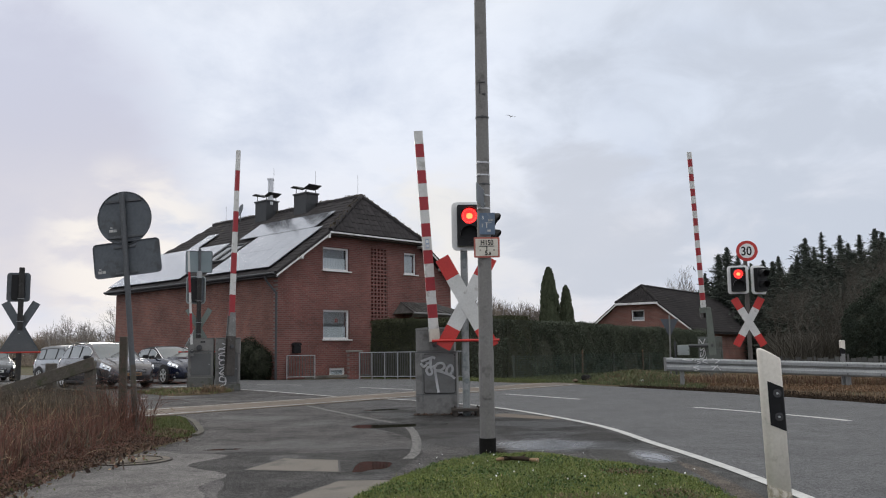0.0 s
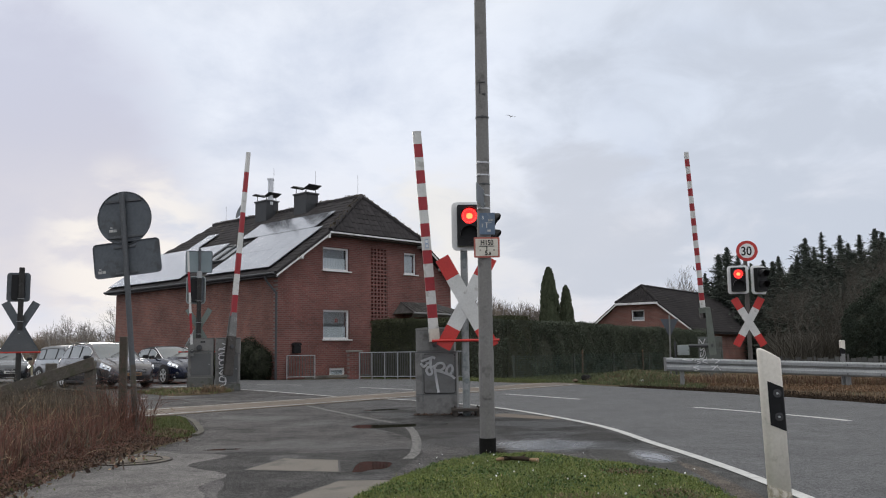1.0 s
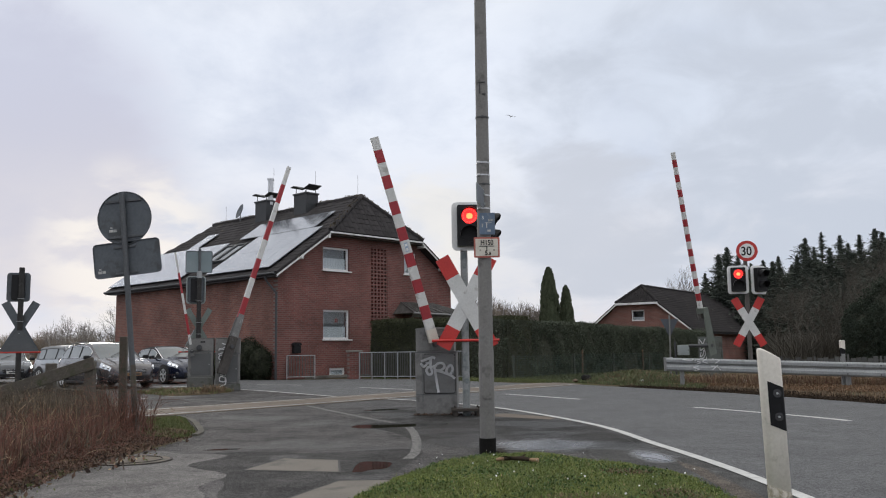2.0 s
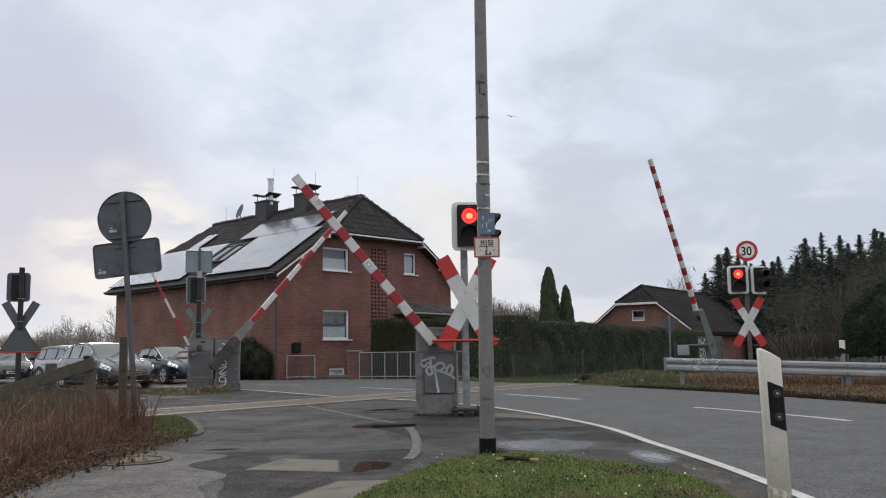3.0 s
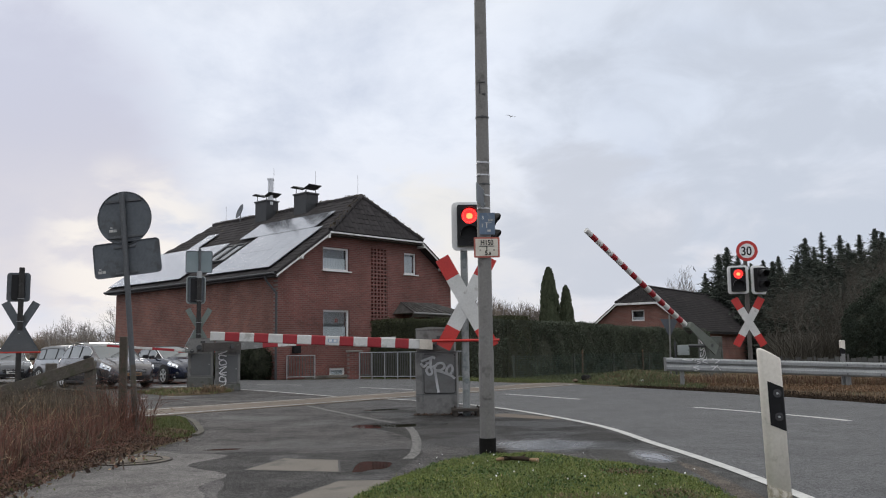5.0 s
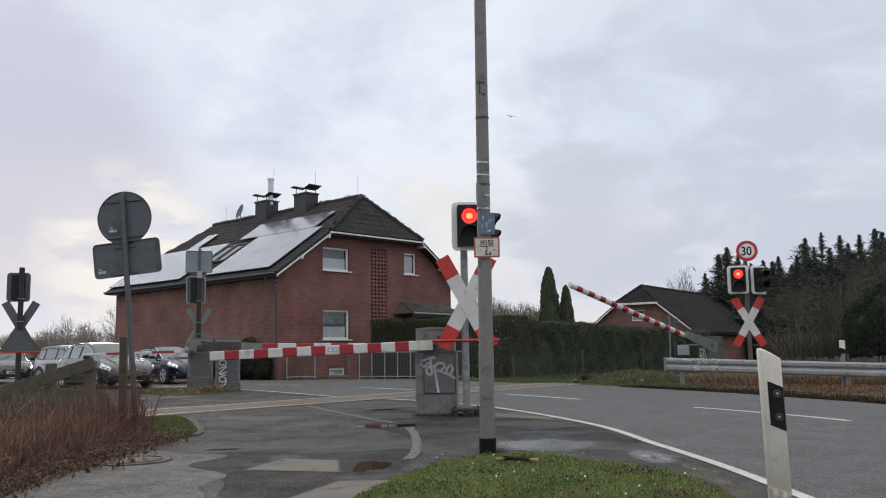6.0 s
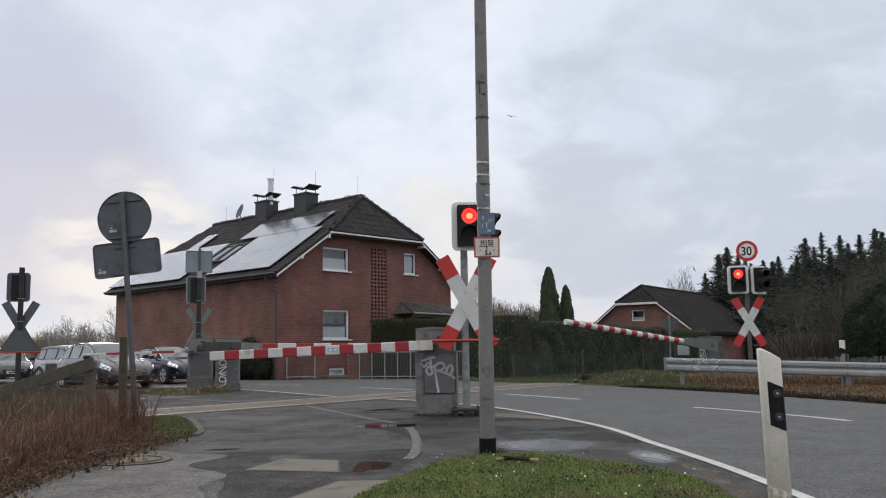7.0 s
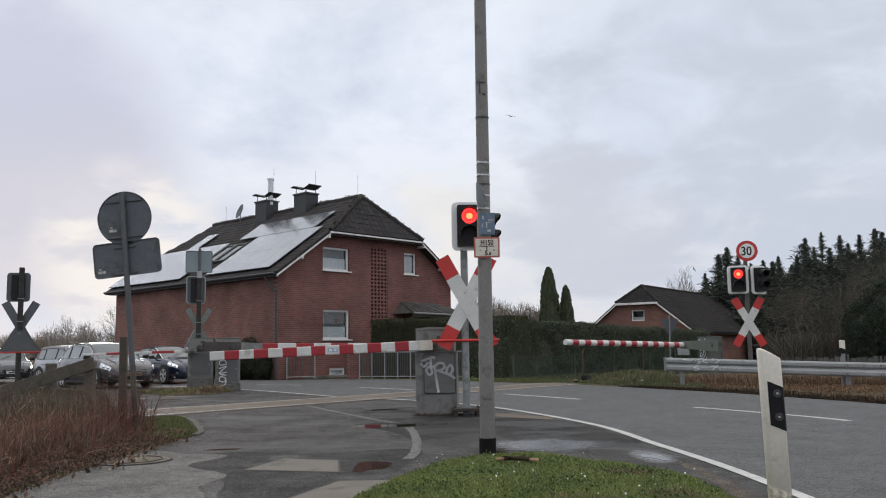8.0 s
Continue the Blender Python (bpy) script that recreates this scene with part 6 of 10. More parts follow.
def build_near_cabinet():
    c = thing("barrier_cabinet", pose(-0.13, 15.12, -0.008, 0, 0, -4), "grey barrier drive cabinet with sprayed tag on its door", "barrier cabinet", "barrier cabinets")
    bm = BM()
    box(bm, (0, 0, 0.53), (0.70, 0.54, 1.06), bevel=0.018)
    part("body", bm, M["grey_box"], c, "lower grey sheet metal body")
    bm = BM()
    box(bm, (-0.015, 0.0, 1.255), (0.655, 0.50, 0.385), bevel=0.03)
    head = part("drive_head", bm, M["grey_head"], c, "upper drive housing of worn grey sheet")
    bm = BM()
    prism(bm, [(-0.35, 1.43), (0.32, 1.445), (0.30, 1.465), (-0.10, 1.48), (-0.34, 1.455)], -0.265, 0.265)
    part("lid", bm, M["grey_head"], c, "bent sheet metal lid")
    bm = BM()
    box(bm, (0.08, -0.251, 1.30), (0.13, 0.012, 0.05), bevel=0.004)
    part("maker_plate", bm, M["dark_grey"], head, "small dark plate")
    bm = BM()
    box(bm, (0.0, 0, 1.055), (0.715, 0.555, 0.022), bevel=0.006)
    part("seam_flange", bm, M["grey_panel"], c, "dark flange between the housings")
    bm = BM()
    prism(bm, round_rect(0.535, 0.665, 0.035, 5, 0.06, 0.69), -0.277, -0.262)
    part("door_gap", bm, M["black"], c, "dark gap round the door")
    bm = BM()
    prism(bm, round_rect(0.515, 0.645, 0.03, 5, 0.06, 0.69), -0.288, -0.27)
    bmesh.ops.bevel(bm, geom=bm.edges[:], offset=0.003, segments=1, affect="EDGES")
    d = part("door", bm, M["grey_door"], c, "grey service door with rounded corners")
    bm = BM()
    tube(bm, [(0.285, -0.285, 0.70), (0.285, -0.31, 0.70)], 0.016, 10)
    part("lock", bm, M["galv"], d)
    bm = BM()
    box(bm, (-0.225, -0.272, 0.62), (0.014, 0.012, 0.80), bevel=0.004)
    part("corner_strip", bm, M["grey_panel"], c)
    bm = BM()
    box(bm, (0.0, -0.272, 0.345), (0.69, 0.008, 0.012))
    part("lower_seam", bm, M["grey_panel"], c)
    for x in (-0.30, -0.2, 0.28):
        bm = BM()
        box(bm, (x, -0.262, 0.018), (0.05, 0.07, 0.035), bevel=0.01)
        part("foot_bracket", bm, M["base_dark"], c, "dark rusty foot bracket")
    tag_strokes(c, pose(0.0, -0.291, 0), TAG_A, 0.042)
    mo = thing("foot_debris", pose(-0.13, 14.80, -0.006), "rusty crumbs and soil at the cabinet's foot", "debris", "", "stuff")
    rng = np.random.default_rng(41)
    pc = np.stack([rng.uniform(-0.42, 0.75, 500), rng.normal(0.0, 0.05, 500), np.abs(rng.normal(0.012, 0.012, 500))], 1)
    scatter_mesh("debris_bits", leaf_quads(rng, pc, 0.013), M["dead_leaf"], "", "", parent=mo)


M["grey_head"] = surface("worn_grey_head", (0.135, 0.135, 0.13), (0.205, 0.20, 0.195), rough=0.65, coarse=2.5, fine=35, bump=0.15, stain=(0.09, 0.087, 0.08), stain_scale=4, stain_cut=0.56)
M["grey_door"] = surface("grey_door_paint", (0.10, 0.10, 0.10), (0.145, 0.145, 0.143), rough=0.55, coarse=2.5, fine=35, bump=0.08, stain=(0.085, 0.083, 0.08), stain_scale=4, stain_cut=0.6)
cabinet(pose(-7.30, 26.3, -0.008, 0, 0, 12), 0.76, 0.6, 1.55, 0.42, "grey barrier drive cabinet on a concrete plinth")
cabinet(pose(-6.52, 26.42, -0.008, 0, 0, 12), 0.74, 0.6, 1.55, 0.20, "grey barrier drive cabinet with sprayed paint marks", strokes=TAG_B, boss=False, panel=True, stroke_m=pose(-0.14, -0.306, 0), stroke_w=0.034)
cabinet(pose(7.875, 25.98, -0.008, 0, 0, 18.5), 0.52, 0.52, 1.36, 0.25, "grey-green barrier drive cabinet behind the guard rail", strokes=TAG_C, boss=False, panel=False, stroke_m=pose(-0.268, 0.0, 0, 0, 0, -90), paint="cab_green", stroke_w=0.036)


def boom(name, p, turn, first, length, w, h, n, start, bracket, counter, label, round_tube=False, taper=0.85, arm=None, steel=None, plates=None):
    b = thing("barrier_boom", pose(*p, 0, -first, turn), label, "barrier boom", "barrier booms")
    for k in range(n):
        bm = BM()
        band(bm, length, w, h, n, taper, start, k, round_tube)
        part("boom_band", bm, M["boom_white"] if (n - k) % 2 else M["boom_red"], b, "white band" if (n - k) % 2 else "red band")
    wide = 1.35 if plates else 1.0                     # a single plate is broader
    for y in plates or (-w / 2 - 0.02, w / 2 + 0.02):
        bm = BM()
        k = 0.5 if arm else 0.75 * wide
        cut = 0.3 if counter > 0.8 else -counter
        prism(bm, [(cut, -h * k), (max(cut, 0.12), -h * k), (bracket, -h * 0.5 * wide), (bracket, h * 0.5 * wide), (max(cut, 0.12), h * k), (cut, h * k)] if cut < 0.12 else [(cut, -h * 0.7), (bracket, -h * 0.5), (bracket, h * 0.5), (cut, h * 0.7)], y - 0.012, y + 0.012)
        part("bracket_arm", bm, arm or steel or M["grey_arm"], b, "steel bracket arm")
        if cut > 0:
            bm = BM()
            prism(bm, [(-counter, -h * k), (cut, -h * 0.7), (cut, h * 0.7), (-counter, h * k)], y - 0.014, y + 0.014)
            part("tail_plate", bm, M["tail_dark"], b, "dark rusty tail plate")
    bm = BM()
    tube(bm, [(0, -w / 2 - (0.03 if arm else 0.08), 0), (0, w / 2 + 0.08, 0)], 0.035 if arm else 0.06, 14)
    part("pivot_shaft", bm, M["dark_grey"], b)
    if counter > 0.3:
        bm = BM()
        box(bm, (-counter + 0.16, 0, 0), (0.34, w * 0.9, h * 1.3), bevel=0.02)
        part("counterweight", bm, M["tail_dark"] if counter > 0.8 else M["grey_arm"], b, "heavy counterweight")
    return b


M["arm_green"] = surface("grey_green_arm", (0.09, 0.105, 0.09), (0.145, 0.165, 0.142), rough=0.6, coarse=3, fine=40, bump=0.1, stain=(0.09, 0.10, 0.085), stain_scale=5, stain_cut=0.6)
M["grey_arm"] = surface("grey_arm_paint", (0.13, 0.13, 0.13), (0.22, 0.22, 0.215), rough=0.6, metal=0.2, coarse=4, fine=40, bump=0.1, stain=(0.3, 0.3, 0.3), stain_scale=8, stain_cut=0.64)
M["tail_dark"] = surface("dark_tail_steel", (0.035, 0.031, 0.029), (0.085, 0.076, 0.07), rough=0.8, metal=0.1, coarse=4, fine=30, bump=0.3, stain=(0.15, 0.145, 0.14), stain_scale=7, stain_cut=0.66)
M["sticker_blue"] = surface("pale_blue_label", (0.25, 0.33, 0.45), (0.35, 0.43, 0.55), rough=0.4, coarse=20, fine=60, bump=0.0)
near_boom = boom("near", (-0.16, 14.8, 1.168), 189.7, 86, 3.69, 0.08, 0.165, 15, 0.22, 0.27, -0.05, "red and white striped barrier boom over the path", taper=0.88, arm=M["cream"])
bm = BM(); box(bm, (1.72, 0.041, 0.0), (0.16, 0.004, 0.06))
st = part("boom_sticker", bm, M["sticker_blue"], near_boom, "small pale blue label")
for dx in (-0.04, 0.035):
    bm = BM(); box(bm, (1.72 + dx, 0.0435, 0.0), (0.045, 0.002, 0.04))
    part("sticker_mark", bm, M["white"], st, "white mark on the label")
bm = BM(); box(bm, (0.17, 0.0, 0.0), (0.09, 0.10, 0.12), bevel=0.01)
part("boom_clamp", bm, M["galv"], near_boom, "bolted steel clamp")
road_boom = boom("road", (-6.33, 25.9, 1.30), 38.2, 88, 5.94, 0.10, 0.17, 8, 0.9, 1.0, 0.85, "long red and white barrier boom beyond the track", taper=0.75)
path_boom = boom("path", (-7.454, 25.85, 1.172), 199.0, 87, 2.97, 0.05, 0.075, 5, -0.12, 0.2, 0.14, "slim red and white barrier boom over the far path", taper=0.8)
right_boom = boom("right", (7.62, 25.45, 1.11), 216.4, 86, 5.69, 0.15, 0.16, 21, 1.10, 1.06, 0.27, "red and white barrier boom beside the guard rail", round_tube=True, taper=0.92, steel=M["arm_green"], plates=(0.17,))
bm = BM(); tube(bm, [(0, -0.62, 0), (0, 0.19, 0)], 0.05, 12)
part("pivot_axle", bm, M["dark_grey"], right_boom, "dark axle into the drive cabinet")
bm = BM(); box(bm, (1.03, 0.05, 0.0), (0.16, 0.26, 0.20), bevel=0.015)
sk = part("boom_socket", bm, M["arm_green"], right_boom, "grey-green socket clamping the boom")
# shade below the socket, modelled as a dark block
bm = BM(); box(bm, (0.87, -0.02, -0.02), (0.16, 0.14, 0.15), bevel=0.012)
part("socket_shade", bm, M["tail_dark"], sk, "dark block standing in for the shade under the socket")


st = thing("mast_stay", pose(-7.42, 25.75, 0), "thin pale steel stay before the drive cabinet", "steel stay")
bm = BM()
tube(bm, [(0.05, 0, 1.80), (-0.28, 0, 1.17)], 0.011, 6)
part("stay_rod", bm, M["galv"], st)
bm = BM()
tube(bm, [(-0.28, 0, 1.17), (0.04, 0, 1.20)], 0.012, 6)
part("stay_foot", bm, M["galv_dark"], st)


# ---------------------------------------------------------------- sign on the verge, posts, delineators, guard rail
def build_back_sign():
    base, head = Vector((-4.115, 11.8, -0.01)), Vector((-4.41, 11.8, 3.29))
    d = (head - base).normalized()
    lean = math.degrees(math.atan2(d.x, d.z))
    s = thing("traffic_sign", pose(*base, 0, lean, 0), "round and oblong traffic signs seen from behind on a leaning pole", "traffic sign")
    L = (head - base).length
    bm = BM()
    tube(bm, [(0, 0, 0), (0, 0, L)], 0.038, 14)
    part("sign_pole", bm, M["sign_pole"], s, "grey leaning tube")
    bm = BM()
    tube(bm, [(0, 0, 0), (0, 0, 0.62), (0.004, 0, 0.95)], [0.041, 0.040, 0.039], 14)
    part("brown_foot", bm, M["wood_old"], s, "brown lower end of the pole")
    bm = BM()
    prism(bm, disc_outline(0.37, 48), 0.055, 0.065)
    r = part("round_plate", bm, M["sign_back"], s, "dark grey back of a round sign", pose(0.0, 0, L - 0.35))
    bm = BM()
    ring = [(math.cos(2 * math.pi * i / 48) * 0.366, 0.05, math.sin(2 * math.pi * i / 48) * 0.366) for i in range(49)]
    tube(bm, ring, 0.008, 6, False)
    part("rim", bm, M["sign_back"], r)
    for z in (0.24, -0.26):
        bm = BM()
        box(bm, (0.0, 0.045, z), (0.5, 0.022, 0.035), bevel=0.005)
        part("clamp_bar", bm, M["sign_pole"], r)
    bm = BM()
    prism(bm, round_rect(0.91, 0.47, 0.05), 0.055, 0.065)
    q = part("oblong_plate", bm, M["sign_back"], s, "dark grey back of an oblong sign", pose(0.003, 0, L - 0.91) @ Matrix.Rotation(radians(-1.5), 4, "Y"))
    bm = BM()
    pts = [(x, 0.05, z) for x, z in round_rect(0.905, 0.465, 0.05)]
    tube(bm, pts + [pts[0]], 0.009, 6, False)
    part("rim", bm, M["sign_back"], q)
    for z in (0.16, -0.2):
        bm = BM()
        box(bm, (-0.02, 0.045, z), (0.3, 0.022, 0.03), bevel=0.005)
        part("clamp_bar", bm, M["sign_pole"], q)
    for (pl, x, z) in ((r, -0.17, -0.15), (q, -0.36, -0.14)):
        for k, (dx, dz, w_, h_) in enumerate(((-0.02, 0.03, 0.03, 0.02), (-0.025, -0.012, 0.05, 0.035), (0.03, -0.012, 0.045, 0.035))):
            bm = BM()
            box(bm, (x + dx, 0.053, z + dz), (w_, 0.003, h_))
            part("sticker", bm, M["line"], pl, "small pale inspection sticker")
    w = thing("wooden_post", pose(-4.405, 12.05, -0.01, 0, -0.4, 8), "weathered square wooden post in the weeds", "post")
    bm = BM()
    box(bm, (0, 0, 0.66), (0.098, 0.098, 1.34), bevel=0.014)
    part("post_shaft", bm, M["post_weathered"], w)


build_back_sign()


def build_wood_fence():
    f = thing("wooden_barrier", pose(-6.6, 15.0, 0, 0, 0, 0), "weathered plank barrier with stout posts in the weeds", "fence")
    for x, z, y in ((0.55, 0.98, 0.0), (-0.28, 0.95, 0.35)):
        bm = BM()
        box(bm, (x, y, z / 2 - 0.1), (0.15, 0.16, z + 0.2), bevel=0.02)
        part("fence_post", bm, M["wood_old"], f)
    bm = BM()
    box(bm, (0, 0, 0), (2.2, 0.06, 0.21), pose(-0.4, -0.14, 0.62, 0, -17.5, 3), bevel=0.012)
    part("plank", bm, M["wood_old"], f)
    bm = BM()
    box(bm, (0, 0, 0), (1.6, 0.06, 0.2), pose(-0.15, 0.45, 0.4, 0, 3, -4), bevel=0.012)
    part("plank", bm, M["wood_old"], f)


build_wood_fence()


def delineator(m, label, h=1.06, w=0.12, back=False):
    d = thing("delineator_post", m, label, "delineator post", "delineator posts")
    prof = [(-w / 2, 0.0), (-w / 2, -0.030), (-w / 2 + 0.004, -0.042), (-w / 2 + 0.012, -0.051), (-w / 2 + 0.024, -0.0555), (0.0, -0.0465),
            (w / 2 - 0.022, -0.034), (w / 2 - 0.010, -0.028), (w / 2 - 0.003, -0.019), (w / 2, -0.008), (w / 2, 0.0)]
    body = prof[:]

    def seg(z0a, z0b, z1a, z1b, mat, name, lab):
        bm = BM()
        rings = []
        top = ((0.016, 1.0), (0.008, 0.985), (0.003, 0.94), (0.0, 0.85)) if name == "post_body" else ((0.0, 1.0),)
        for z, k in (("low", 1.0), *top):
            ring = []
            for (x, y) in prof:
                f = (x + w / 2) / w
                zz = z0a + (z0b - z0a) * f if z == "low" else z1a + (z1b - z1a) * f - z
                ring.append(bm.verts.new((x * k, -0.022 + (y + 0.022) * k, zz)))
            rings.append(ring)
        n = len(prof)
        for lo, hi in zip(rings, rings[1:]):
            for i in range(n):
                bm.faces.new((lo[i], lo[(i + 1) % n], hi[(i + 1) % n], hi[i]))
        bm.faces.new(rings[-1]); bm.faces.new(rings[0][::-1])
        bmesh.ops.recalc_face_normals(bm, faces=bm.faces[:])
        return part(name, bm, mat, d, lab, smooth=name == "post_body")
    seg(-0.05, -0.05, h, h - 0.055, M["post_white"], "post_body", "white plastic post, dirty at the foot")
    prof = [(x, y - 0.0025) for x, y in body[4:9]] + [(w / 2 + 0.0025, -0.010), (w / 2 + 0.0025, -0.003), (w / 2 - 0.02, -0.008), (-w / 2 + 0.024, -0.048)]
    b = seg(h - 0.385, h - 0.435, h - 0.16, h - 0.21, M["band_black"], "black_band", "slanted black band")
    prof = [(x * 1.012, y * 1.02 - 0.0012) for x, y in body]
    seg(-0.04, -0.04, 0.36, 0.31, M["post_grime"], "grime", "olive grime and moss at the foot")
    for z in (h - 0.235, h - 0.355):
        bm = BM()
        prism(bm, disc_outline(0.022, 16, 0.012, z), -0.054, -0.044)
        r = part("reflector", bm, M["lens_dark"], b, "round reflector")
        bm = BM()
        prism(bm, disc_outline(0.006, 10, 0.012, z), -0.057, -0.0535)
        part("reflector_screw", bm, M["galv"], r)
    return d


M["band_black"] = surface("black_foil", (0.006, 0.006, 0.007), (0.013, 0.013, 0.015), rough=0.6, spec=0.15, coarse=8, fine=60, bump=0.05)
M["post_grime"] = surface("olive_grime", (0.14, 0.12, 0.07), (0.50, 0.46, 0.38), rough=0.9, coarse=14, fine=60, bump=0.2, stain=(0.60, 0.56, 0.50), stain_scale=16, stain_cut=0.56)
M["lens_dark"] = surface("dark_reflector", (0.03, 0.03, 0.032), (0.055, 0.055, 0.06), rough=0.15, coarse=30, fine=90, bump=0.2)
M["post_white"] = surface("dirty_white_plastic", (0.60, 0.56, 0.50), (0.75, 0.71, 0.65), rough=0.5, coarse=4, fine=60, bump=0.06, stain=(0.42, 0.40, 0.33), stain_scale=7, stain_cut=0.64)
delineator(pose(1.727, 4.62, -0.015, 0, -1.4, 0), "white roadside delineator post with slanted black band")


def build_rail_marker():
    d = thing("rail_marker", pose(9.50, 20.98, 0.10, 0, 1.0, 10), "slim black and white marker post behind the guard rail", "delineator post", "delineator posts")
    bm = BM()
    box(bm, (0, 0, 0.36), (0.11, 0.06, 0.80), bevel=0.012)
    part("marker_foot", bm, M["galv_dark"], d, "grey steel foot")
    bm = BM()
    box(bm, (0, 0, 0.805), (0.118, 0.055, 0.22), bevel=0.012)
    part("black_band", bm, M["band_black"], d, "black band")
    bm = BM()
    prism(bm, [(-0.059, 0.90), (0.059, 0.86), (0.059, 1.06), (0.03, 1.085), (-0.045, 1.085), (-0.059, 1.06)], -0.031, 0.031)
    part("white_cap", bm, M["post_white"], d, "white plastic cap")


build_rail_marker()


M["rail_zinc"] = surface("weathered_zinc", (0.22, 0.23, 0.235), (0.36, 0.37, 0.375), rough=0.55, metal=0.5, coarse=2, fine=30, bump=0.08, stain=(0.19, 0.195, 0.19), stain_scale=3, stain_cut=0.64)


def build_guard_rail():
    g = thing("guard_rail", pose(0, 0, 0), "galvanised steel guard rail along the outer bend", "guard rail")
    line = [Vector((5.86, 23.3, 0.80)), Vector((7.93, 22.0, 0.72)), Vector((9.53, 20.8, 0.66)), Vector((10.28, 20.2, 0.64)), Vector((12.2, 18.6, 0.62)), Vector((14, 17, 0.6)), Vector((16, 15.2, 0.6))]
    pts = smooth_line(line, 6)
    prof = [(-0.02, 0.0), (0.03, -0.008), (0.05, -0.04), (0.05, -0.10), (0.03, -0.125), (0.018, -0.155), (0.03, -0.185), (0.05, -0.21), (0.05, -0.27), (0.03, -0.302), (-0.02, -0.31)]
    bm = BM()
    rows = []
    for i, p in enumerate(pts):
        d = pts[min(i + 1, len(pts) - 1)] - pts[max(i - 1, 0)]
        s = Vector((d.y, -d.x, 0)).normalized()
        if s.y > 0:
            s = -s
        rows.append([bm.verts.new(p + s * a + Vector((0, 0, b * 1.1))) for a, b in prof])
    for q, r in zip(rows, rows[1:]):
        for i in range(len(prof) - 1):
            bm.faces.new((q[i], q[i + 1], r[i + 1], r[i]))
    bme = BM()
    e0 = pts[0]
    box(bme, (e0.x - 0.02, e0.y - 0.01, e0.z - 0.17), (0.05, 0.11, 0.36), bevel=0.01)
    part("beam_end", bme, M["galv_dark"], g, "dull end shoe of the beam")
    rail = part("w_beam", bm, M["rail_zinc"], g, "corrugated steel beam")
    sol = rail.modifiers.new("thick", "SOLIDIFY"); sol.thickness = 0.006
    tag = [[(-0.1, -0.03), (0.12, -0.05), (0.18, -0.02)], [(0.34, -0.02), (0.22, -0.05), (0.36, -0.11), (0.26, -0.15)], [(0.3, -0.2), (0.18, -0.23), (0.32, -0.28), (0.2, -0.32)], [(0.52, -0.02), (0.42, -0.08), (0.55, -0.13)], [(0.62, -0.2), (0.78, -0.22), (0.86, -0.3)], [(0.80, -0.18), (0.66, -0.3)], [(0.66, -0.02), (0.84, -0.06), (0.74, -0.13)]]
    tag_strokes(g, Matrix.Translation((6.35, 22.99, 0.78)) @ Matrix.Rotation(radians(-32), 4, "Z") @ Matrix.Translation((0, -0.062, 0)), tag, 0.026)
    for k in (1, 12, 20, 28, 34):
        p = pts[k]
        bm = BM()
        box(bm, (p.x + 0.03, p.y + 0.07, p.z / 2 - 0.1), (0.10, 0.08, p.z + 0.12), bevel=0.008)
        part("rail_post", bm, M["galv_dark"], g, "steel rail post")
    for k in range(2, len(pts) - 1, 5):
        for dz in (-0.065, -0.275):
            bm = BM()
            p = pts[k] + Vector((-0.035, -0.065, dz))
            tube(bm, [p, p + Vector((-0.01, -0.022, 0))], 0.016, 8)
            part("bolt", bm, M["dark_grey"], g)


build_guard_rail()


